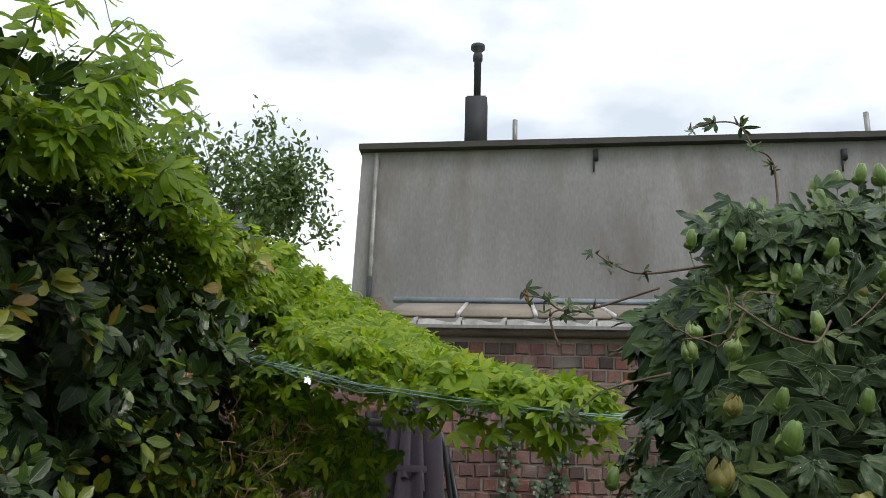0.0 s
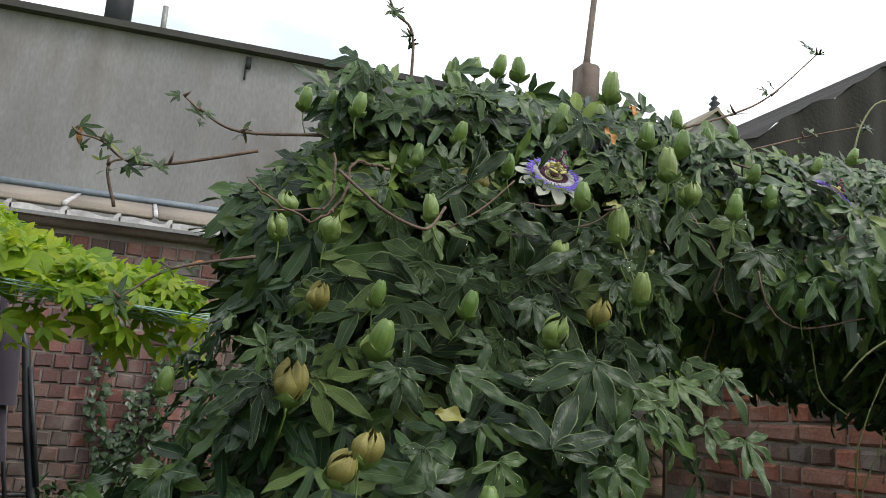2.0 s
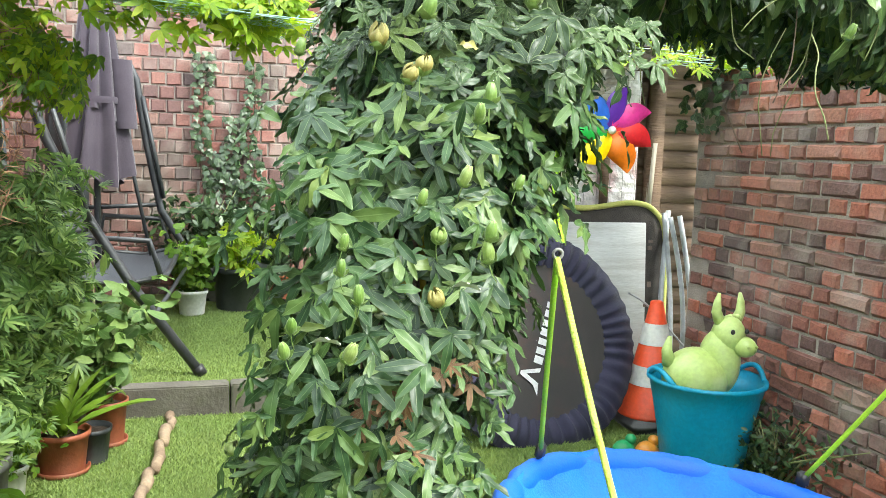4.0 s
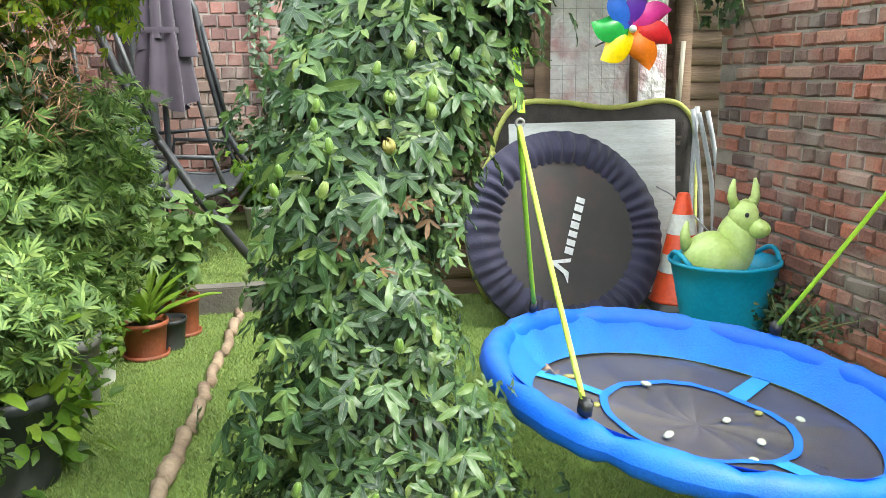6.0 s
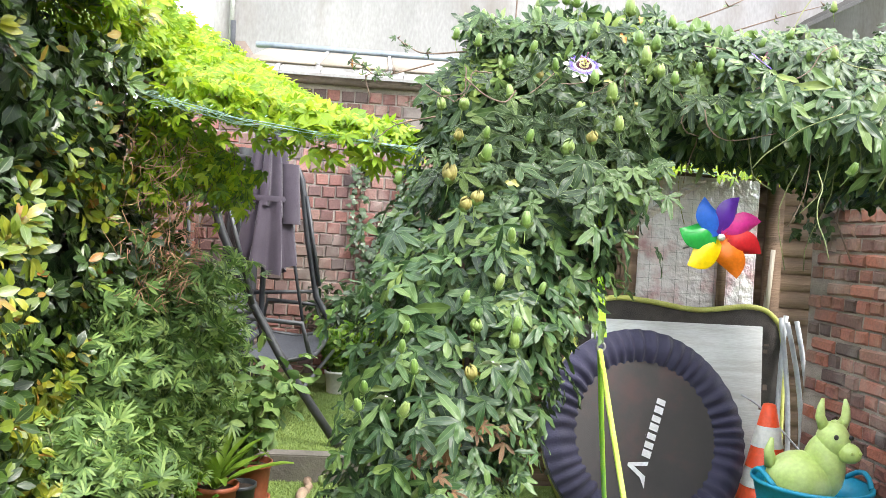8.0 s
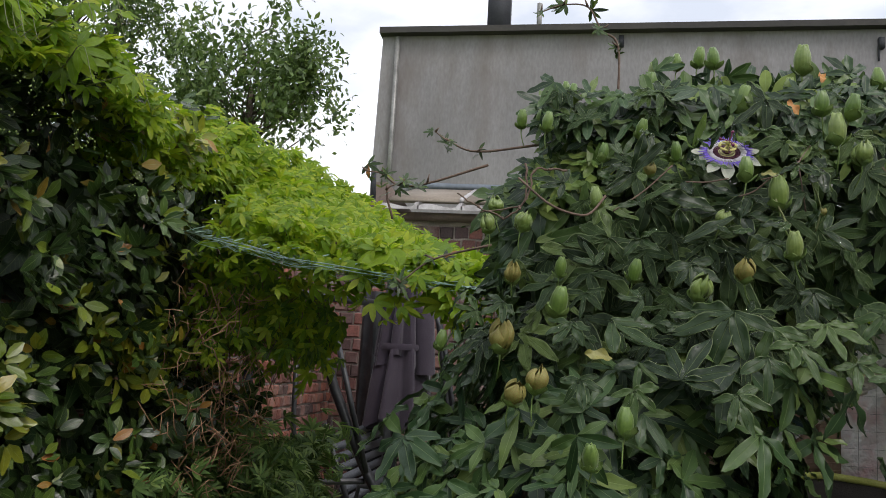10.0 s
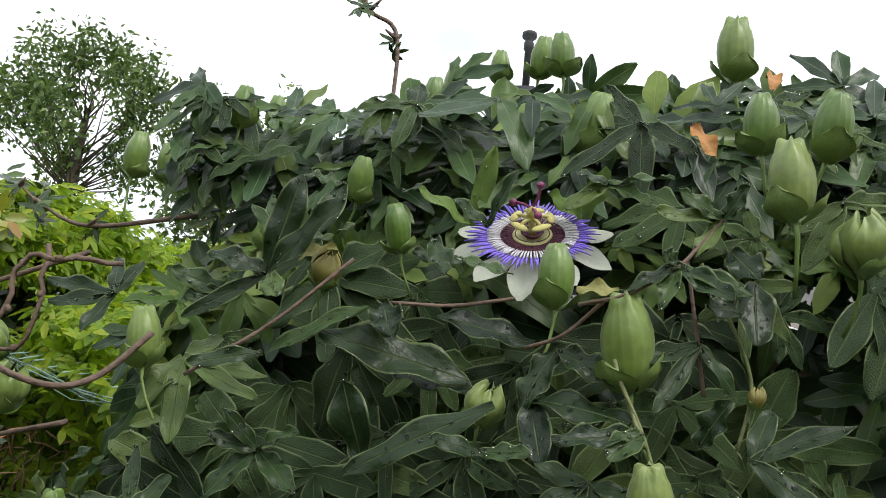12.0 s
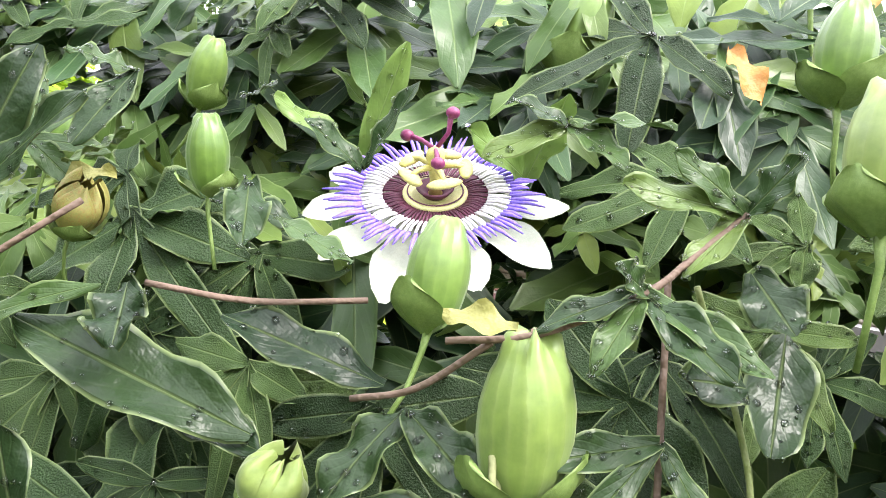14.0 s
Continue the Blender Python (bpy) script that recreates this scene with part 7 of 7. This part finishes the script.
def pot(name, label, at, r, h, material, saucer=False, taper=0.78, group=""):
    th = thing(name, label, "plant pot", group=group, at=at)
    part("body", Geo().lathe([(r * taper, 0.0), (r * (taper + 0.03), 0.01), (r * 0.96, h * 0.86), (r * 1.04, h * 0.87), (r * 1.05, h), (r * 0.97, h), (r * 0.94, h * 0.88), (r * 0.85, h * 0.80)], 32), material, th)
    part("soil", Geo().lathe([(0.001, h * 0.86), (r * 0.5, h * 0.87), (r * 0.93, h * 0.85)], 20, cap=False), M_SOIL, th)
    if saucer:
        part("saucer", Geo().lathe([(r * 0.85, 0.0), (r * 0.98, 0.004), (r * 1.02, 0.022), (r * 0.97, 0.022), (r * 0.92, 0.008)], 32), material, th)
    return th


G1 = "pots beside the lawn"
pot("plant_pot", "terracotta-coloured pot on a saucer on the turf", (0.775, 3.42, 0), 0.098, 0.165, M_TERRA, True, group=G1)
pot("plant_pot", "dark grey pot half hidden under leaves", (0.865, 3.52, 0), 0.075, 0.14, M_DARKPOT, group=G1)
pot("plant_pot", "small terracotta-coloured pot near the kerb", (0.90, 3.72, 0), 0.085, 0.19, M_TERRA, True, group=G1)
pot("plant_pot", "white pot standing between darker pots", (0.635, 3.12, 0), 0.075, 0.15, M_WHITEPOT, group=G1)
pot("plant_pot", "tall grey stone pot of bushy foliage", (0.60, 2.80, 0), 0.12, 0.30, M_GREYPOT, group=G1)
pot("plant_pot", "large dark pot of grey-green foliage", (0.56, 2.27, 0), 0.15, 0.30, M_DARKPOT, group=G1)
pot("plant_pot", "dark pot in the shade of the plants", (0.55, 3.02, 0), 0.11, 0.26, M_DARKPOT, group=G1)
G2 = "pots before the back wall"
pot("plant_pot", "white pot with a trailing plant on the raised turf", (1.224, 5.80, 0.13), 0.098, 0.165, M_WHITEPOT, group=G2)
pot("plant_pot", "wide black pot on the raised turf", (1.56, 6.0, 0.13), 0.19, 0.29, M_DARKPOT, taper=0.9, group=G2)
pot("plant_pot", "terracotta-coloured pot by the back wall", (1.80, 6.25, 0.13), 0.13, 0.21, M_TERRA, group=G2)
pot("plant_pot", "grey stone trough by the back wall", (1.42, 6.38, 0.13), 0.14, 0.24, M_GREYPOT, taper=0.95, group=G2)


def bush(name, label, at, spread, height, n, kind, material, size, seed, stems_n=12, upright=0.5):
    th = thing(name, label, "plant", at=at)
    rng, rs = random.Random(seed), np.random.RandomState(seed)
    g, P, N = Geo(), [], []
    for k in range(stems_n):
        a, q = rng.uniform(0, 6.283), rng.random() ** 0.6
        tip = Vector((spread[0] * q * math.cos(a), spread[1] * q * math.sin(a), height * rng.uniform(0.65, 1.0)))
        mid = Vector((tip.x * 0.35, tip.y * 0.35, tip.z * 0.55))
        pts = [Vector((tip.x * 0.08, tip.y * 0.08, 0)), mid, tip]
        g.tube(pts, [0.006, 0.0045, 0.002], 6)
        m = n // stems_n
        t = rs.rand(m) ** 0.65
        pa = np.array([(1 - q2) ** 2 * np.array(pts[0]) + 2 * q2 * (1 - q2) * np.array(mid) + q2 * q2 * np.array(tip) for q2 in t])
        P.append(pa + rs.normal(size=pa.shape) * np.array([0.055, 0.055, 0.035]))
        N.append(np.tile(np.array([math.cos(a) * 0.5, math.sin(a) * 0.5, 0.6]), (m, 1)))
    P, N = np.concatenate(P), np.concatenate(N)
    P[:, 2] = np.maximum(P[:, 2], 0.01)
    part("stemwork", g, M_STEM, th, kind="stuff")
    nrm = unit(N + rs.normal(size=P.shape) * 0.5)
    tp = N * 0.6 + np.array([0, 0, upright]) * (rs.rand(len(P))[:, None] - 0.3) + rs.normal(size=P.shape) * 0.6
    foliage("foliage", "", material, th, kind, P, nrm, tp, size * (0.7 + 0.6 * rs.rand(len(P))), seed + 1, n=3)
    return th


bush("mugwort", "bushy grey-green feathery plant in a pot", (0.58, 2.80, 0.25), (0.30, 0.38), 0.92, 4200, "feather", L_GREYG, 0.060, 71, 26)
bush("mugwort", "feathery grey-green plant beside the pots", (0.63, 3.25, 0.22), (0.27, 0.36), 0.92, 3800, "feather", L_GREYG, 0.060, 72, 24)
bush("mugwort", "low feathery plant in the large dark pot", (0.54, 2.27, 0.26), (0.30, 0.34), 0.46, 2200, "feather", L_GREYG, 0.055, 73, 20)
bush("leafy_plant", "broad-leaved plant with pale green leaves", (0.86, 3.72, 0.17), (0.26, 0.26), 0.50, 420, "oval", L_GREYG, 0.085, 74, 14)
bush("leafy_plant", "small round-leaved plant in the white pot", (0.64, 3.08, 0.12), (0.13, 0.13), 0.24, 420, "broad", L_CREEP, 0.03, 75, 12)
bush("leafy_plant", "trailing plant in the white pot", (1.224, 5.80, 0.28), (0.17, 0.17), 0.36, 260, "broad", L_CREEP, 0.055, 76, 10)
bush("shrub", "dark low shrub along the back wall", (1.25, 6.40, 0.13), (0.35, 0.14), 0.80, 900, "oval", L_IVY, 0.075, 77, 18)
bush("shrub", "dark leafy shrub by the back wall", (1.75, 6.32, 0.25), (0.30, 0.18), 0.55, 900, "oval", L_IVY, 0.075, 78, 18)
bush("leafy_plant", "yellow-green palmate plant in the black pot", (1.52, 5.9, 0.38), (0.22, 0.22), 0.30, 160, "creeper", L_HOP, 0.075, 79, 8)
bush("weeds", "weeds growing at the foot of the brick wall", (3.42, 2.75, 0.0), (0.12, 0.55), 0.30, 700, "oval", L_IVY, 0.03, 80, 22)
bush("weeds", "low weeds at the foot of the wall", (3.45, 1.6, 0.0), (0.08, 0.5), 0.22, 300, "oval", L_GREYG, 0.03, 81, 14)


def strap_plant(name, label, at, n, L, seed):
    th = thing(name, label, "plant", at=at)
    rng = random.Random(seed)
    for k in range(n):
        a, el, ln = rng.uniform(0, 360), rng.uniform(35, 80), L * rng.uniform(0.6, 1.1)
        v, f, t = lobe(ln, ln * 0.085, 8, 0.5, rng.uniform(0.15, 0.6), 0.15, 0.0, 0.0, ph=k, cols=2)
        me = np_mesh("leaf", np.array(v), np.array(f), uv=np.array(t))
        me.materials.append(L_LILY)
        o = new("leaf", me)
        o.parent, o.matrix_basis = th, pose(0.01 * math.cos(a), 0.01 * math.sin(a), 0, 0, 0, a) @ pose(0, 0, 0, el, 0, 0)


strap_plant("arum_lily", "fresh green strap-leaved plant in the terracotta-coloured pot", (0.775, 3.42, 0.14), 17, 0.30, 91)
strap_plant("strap_plant", "long-leaved green plant in the large dark pot", (0.50, 2.20, 0.26), 9, 0.42, 92)


def climbers():
    rs = np.random.RandomState(95)
    for x0, x1, z0, z1, nm in ((1.26, 1.36, 0.75, 1.92, "first"), (1.64, 1.66, 0.75, 1.85, "second"), (1.50, 1.52, 0.7, 1.45, "third")):
        th = thing("wall_ivy", "thin ivy climbing the back brick wall", "climber", group="ivy on the back wall", at=(0, BACK_Y - 0.01, 0))
        n = 120
        t = rs.rand(n)
        P = np.stack([x1 + (x0 - x1) * t + 0.05 * np.sign(rs.rand(n) - 0.5) * (0.3 + rs.rand(n)) + 0.03 * np.sin(9 * t), -0.03 - 0.03 * rs.rand(n), z0 + (z1 - z0) * t], 1)
        nrm = unit(np.array([0, -1, 0.5]) + rs.normal(size=P.shape) * 0.3)
        tip = np.array([0, -0.2, -0.6]) + rs.normal(size=P.shape) * 0.5
        foliage("foliage", "", L_IVY, th, "ivy", P, nrm, tip, 0.040 + 0.022 * rs.rand(n), 96, n=3)
        part("stem", Geo().tube([(x1 + (x0 - x1) * k / 8 + 0.03 * math.sin(9 * k / 8), -0.012, z0 - 0.6 + (z1 - z0 + 0.6) * k / 8) for k in range(9)], 0.005, 6), M_TWIG, th)
    th = thing("wall_ivy", "sprig of ivy in the corner of the brick wall", "climber", at=(RIGHT_X - 0.01, 3.4, 1.3))
    n = 110
    P = np.stack([-0.03 - 0.05 * rs.rand(n), -0.25 + 0.5 * rs.rand(n), 0.1 + 0.35 * rs.rand(n)], 1)
    P[:, 2] += 0.5 * (P[:, 1] < -0.05) * 0.3
    foliage("foliage", "", L_IVY, th, "ivy", P, unit(np.array([-1, -0.3, 0.4]) + rs.normal(size=P.shape) * 0.4), np.array([0, 0, -0.6]) + rs.normal(size=P.shape) * 0.5, 0.035 + 0.02 * rs.rand(n), 97, n=3)
    part("stem", Geo().tube([(-0.02, -0.2, 0.0), (-0.02, -0.05, 0.2), (-0.02, -0.25, 0.5)], 0.004, 6), M_TWIG, th)


climbers()


def overhead_net():
    th = thing("plant_net", "green plastic net stretched overhead to carry the creeper", "net", at=(0, 0, 0))
    rng = random.Random(17)
    A, B, C_, D = Vector((0.60, 2.46, 1.715)), Vector((1.54, 2.05, 1.55)), Vector((1.54, 3.3, 1.645)), Vector((0.5, 3.9, 2.05))
    q = lambda u, v: (1 - u) * (1 - v) * A + u * (1 - v) * B + u * v * C_ + (1 - u) * v * D
    g = Geo()
    for i in range(24):
        v = i / 23
        g.tube([tuple(q(k / 8, v) + Vector((0, 0, -0.02 * math.sin(math.pi * k / 8) + rng.uniform(-0.006, 0.006)))) for k in range(9)], 0.0016, 4)
    for i in range(22):
        u = i / 21
        g.tube([tuple(q(u, k / 8) + Vector((0, 0, rng.uniform(-0.006, 0.006)))) for k in range(9)], 0.0016, 4)
    part("mesh", g, M_WIRE, th)
    part("edge_cord", Geo().tube([tuple(q(k / 10, 0) + Vector((0, 0, -0.025 * math.sin(math.pi * k / 10)))) for k in range(11)], 0.0013, 6), M_WIRE, th)
    for j in range(16):
        off = rng.uniform(0, 0.16)
        part("loose_wire", Geo().tube([tuple(q(k / 16, off) + Vector((0, rng.uniform(-0.012, 0.012), -0.03 * math.sin(math.pi * k / 16) + rng.uniform(-0.022, 0.016)))) for k in range(17)], 0.0008, 4), M_WIRE, th)
    part("support_stem", Geo().tube([tuple(q(k / 10, 0.1) + Vector((0, 0, 0.02 + 0.02 * math.sin(3 * k)))) for k in range(11)], 0.005, 6), M_TWIG, CREEPER)
    # a second net towards the shed
    th2 = thing("plant_net", "net stretched over the swing from the vine to the shed", "net", at=(0, 0, 0))
    g = Geo()
    for i in range(12):
        y = 1.9 + 1.3 * i / 11
        g.tube([(1.9 + 1.6 * k / 8, y, 1.60 + 0.035 * (y - 1.9) + rng.uniform(-0.008, 0.008)) for k in range(9)], 0.0015, 4)
    for i in range(14):
        x = 1.9 + 1.6 * i / 13
        g.tube([(x, 1.9 + 1.3 * k / 6, 1.60 + 0.045 * k / 6 + rng.uniform(-0.008, 0.008)) for k in range(7)], 0.0015, 4)
    part("mesh", g, M_WIRE, th2)
    rs = np.random.RandomState(101)
    n = 520
    y = 1.85 + 1.4 * rs.rand(n) ** 1.3
    P = np.stack([1.85 + 1.65 * rs.rand(n), y, 1.60 + 0.035 * (y - 1.9) + 0.06 * rs.rand(n) - 0.02], 1)
    nrm = unit(np.array([0, -0.4, 0.9]) + rs.normal(size=P.shape) * 0.4)
    foliage("net_foliage", "young bright leaves lying on the net", L_HOP, V_TH, "passion", P, nrm, np.array([0, -0.5, -0.4]) + rs.normal(size=P.shape) * 0.7, 0.04 + 0.025 * rs.rand(n), 102)


overhead_net()


def branches():
    th = thing("dead_branch", "grey dead branch slung under the vine", "branch", at=(0, 0, 0))
    part("branch", Geo().tube([(2.68, 1.62, 1.55), (2.80, 1.60, 1.453), (2.94, 1.60, 1.37), (3.084, 1.60, 1.288), (3.256, 1.60, 1.146), (3.42, 1.58, 1.00)], [0.016, 0.017, 0.018, 0.018, 0.018, 0.017], 9), M_GREYWOOD, th)
    th = thing("twisted_rope", "pale weathered rope tied between the vine and the net", "rope", at=(0, 0, 0))
    for ph in (0, 2.09, 4.19):
        part("strand", Geo().tube([tuple(Vector((1.93, 1.70, 1.29)).lerp(Vector((2.20, 1.70, 1.485)), k / 40) + 0.005 * Vector((math.cos(1.1 * k + ph), math.sin(1.1 * k + ph), -math.cos(1.1 * k + ph)))) for k in range(41)], 0.0055, 6), M_ROPE, th)


branches()


def creeper_shoots():
    """Large near shoots of the creeper reaching out of the hedge top, with tendrils."""
    rng, rs = random.Random(23), np.random.RandomState(23)
    for k in range(20):
        y0 = rng.uniform(1.2, 2.0)
        p = Vector((0.55, y0, rng.uniform(1.88, 2.12)))
        d = Vector((rng.uniform(0.3, 0.9), rng.uniform(-0.5, 0.2), rng.uniform(0.1, 0.8))).normalized()
        pts = [p]
        for i in range(4):
            d = (d + Vector((rng.uniform(-0.2, 0.2), rng.uniform(-0.2, 0.2), rng.uniform(-0.25, 0.1)))).normalized()
            pts.append(pts[-1] + d * 0.035)
        part("shoot", Geo().tube(pts, 0.0016, 6), M_STEM, CREEPER)
        P = np.array([list(q) for q in pts[1:]])
        foliage("shoot_leaves", "", L_HOP, CREEPER, "creeper", P, unit(np.array([0.4, -0.5, 0.8]) + rs.normal(size=P.shape) * 0.3), np.array([0.6, -0.3, -0.1]) + rs.normal(size=P.shape) * 0.4, 0.042 + 0.026 * rs.rand(len(P)), 200 + k, n=5)
        g = Geo()
        q = pts[-1]
        g.tube([tuple(q + Vector((0.02 * i * 0.6, -0.006 * i, -0.012 * i + 0.02 * math.sin(0.9 * i)))) for i in range(9)], 0.0007, 4)
        part("tendril", g, M_STEM, CREEPER)
    g = Geo()
    for k in range(70):
        p = Vector((0.55 + rng.uniform(0.0, 0.12), rng.uniform(1.2, 2.6), rng.uniform(1.75, 2.1)))
        for j in range(5):
            q = p + Vector((rng.uniform(-0.015, 0.015), rng.uniform(-0.015, 0.015), rng.uniform(-0.015, 0.015)))
            g.ball(q, (0.0022, 0.0022, 0.0024), n=6, k=4)
    part("blossom", g, M_BUDPALE, CREEPER, "tiny pale green flower buds", kind="stuff")


creeper_shoots()


def dry_twigs():
    th = thing("dry_twigs", "tangle of dry brown twigs at the end of the hedge", "twigs", kind="stuff", at=(0, 0, 0))
    rng = random.Random(29)
    g = Geo()
    for k in range(330):
        p = Vector((rng.uniform(0.58, 0.78), rng.uniform(2.4, 2.9), rng.uniform(1.0, 1.58)))
        d = Vector((rng.uniform(-0.3, 0.8), rng.uniform(-0.8, 0.3), rng.uniform(-0.3, 1))).normalized()
        g.tube([p, p + d * 0.035, p + d * 0.07 + Vector((rng.uniform(-0.02, 0.02), 0, rng.uniform(-0.03, 0.03)))], [0.002, 0.0015, 0.0008], 4)
    part("twigwork", g, M_DRY, th)


dry_twigs()


def litter():
    rng = random.Random(37)
    pts = ((2.10, 1.50), (2.22, 1.36), (2.30, 1.66), (2.42, 1.46), (2.53, 1.50), (2.44, 1.34), (2.20, 1.24), (2.62, 1.46), (2.09, 1.66), (2.36, 1.24))
    for k, (x, y) in enumerate(pts):
        r2 = ((x - 2.352) ** 2 + (y - 1.458) ** 2) / 0.445 ** 2
        th = thing("fallen_petal", "pale fallen petal lying on the swing mat", "petal", group="petals on the mat", at=(x, y, 0.448 - 0.137 * (x - 2.352) + 0.042 * (y - 1.458) + swing_sag(0.445 * r2 ** 0.5) + 0.016), rz=rng.uniform(0, 360))
        g = Geo().ball((0, 0, 0), (rng.uniform(0.012, 0.022), 0.011, 0.006), n=9, k=5)
        part("petal", g, M_PETAL if k % 4 else M_BUDYELLOW, th)
    for x, y, z in ((1.609, 1.035, 1.093), (1.437, 1.035, 1.029)):
        th = thing("fallen_petal", "white fallen petal caught on the vine leaves", "petal", group="petals on the vine", at=(x, y, z))
        v, f, t = lobe(0.034, 0.010, 7, 0.5, 0.4, 0.2, 0, 0, cols=2)
        part("petal", np_mesh("petal", np.array(v), np.array(f), uv=np.array(t)), M_PETAL, th, m=pose(0, 0, 0, 25, 15, rng.uniform(60, 120)))
    # Orange panel: only one corner is known, the rest is made up.
    th = thing("orange_panel", "orange plastic panel leaning at the foot of the wall", "toy", at=(3.45, 1.30, 0.0))
    m = pose(0, 0.13, 0.33, 48, 0, 0)
    part("panel_face", Geo().box((0, 0, 0), (0.10, 0.86, 0.012), m, 0.004), M_ORANGE, th)
    for x in (-0.052, 0.052):
        part("side_lip", Geo().box((x, 0, 0.012), (0.010, 0.88, 0.036), m, 0.004), M_ORANGE, th)
    th = thing("dry_leaf", "curled brown leaf on the swing mat", "leaf", at=(2.06, 1.66, 0.425), rz=40)
    v, f, t = lobe(0.09, 0.026, 7, 0.9, 0.5, 0.5, 0, 0, cols=2)
    part("blade", np_mesh("blade", np.array(v), np.array(f), uv=np.array(t)), M_BRANCH, th)
    th = thing("dry_leaf", "brown dead leaf on the turf", "leaf", at=(2.22, 0.62, 0.02), rz=70)
    part("blade", np_mesh("blade", np.array(v), np.array(f), uv=np.array(t)), M_BRANCH, th)
    for k, (c, nm) in enumerate((((0.02, 0.30, 0.10), "green"), ((0.75, 0.30, 0.04), "orange"), ((0.75, 0.74, 0.70), "white"))):
        th = thing("toy_figure", nm + " plastic toy piece lying behind the swing", "toy", at=(2.98 + 0.09 * k, 3.12 - 0.03 * k, 0.0))
        part("body", Geo().ball((0, 0, 0.045), (0.05, 0.045, 0.045)).ball((0.03, 0, 0.09), (0.025, 0.025, 0.025), n=10, k=6), surface(nm + "_toy_plastic", ((0.3, tuple(0.8 * q for q in c)), (0.7, c)), 10, 0.4, 0.05), th)


litter()


def cord():
    th = thing("thin_cord", "thin pale blue-grey cord hanging beside the traffic cone", "cord", at=(0, 0, 0))
    part("line", Geo().tube(smooth_line(((3.235, 3.62, 0.623), (3.343, 3.64, 0.563), (3.477, 3.66, 0.444), (3.573, 3.68, 0.354), (3.673, 3.7, 0.259))), 0.005, 6), M_PIPE, th)


cord()
bush("leafy_plant", "dark leafy plant spilling over the large pot", (0.62, 2.30, 0.02), (0.20, 0.30), 0.34, 420, "oval", L_CREEP, 0.07, 82, 14)


def turf():
    rs = np.random.RandomState(55)
    n = 170000
    x, y = 0.55 + 3.0 * rs.rand(n), 0.35 + 3.7 * rs.rand(n) ** 1.0
    z = np.zeros(n)
    m = 40000
    x, y, z = np.concatenate([x, 0.9 + 1.13 * rs.rand(m)]), np.concatenate([y, 4.14 + 2.0 * rs.rand(m)]), np.concatenate([z, np.full(m, 0.13)])
    n += m
    a, L = rs.rand(n) * 6.283, 0.008 + 0.010 * rs.rand(n)
    w = 0.0026
    lean = rs.normal(size=(n, 2)) * 0.55
    b = np.stack([x, y, z], 1)
    s = np.stack([np.cos(a) * w, np.sin(a) * w, 0 * a], 1)
    t = b + np.stack([lean[:, 0] * L, lean[:, 1] * L, L], 1)
    V = np.stack([b - s, b + s, t], 1).reshape(-1, 3)
    F = np.arange(3 * n).reshape(-1, 3)
    me = np_mesh("turf_blades", V, F, False)
    me.materials.append(L_GRASS)
    tagged(new("turf_blades", me), "short artificial grass blades", "grass", kind="stuff")


turf()

# ---- bricks of the walls ----
for w in WALLS:
    brick_wall(*w)
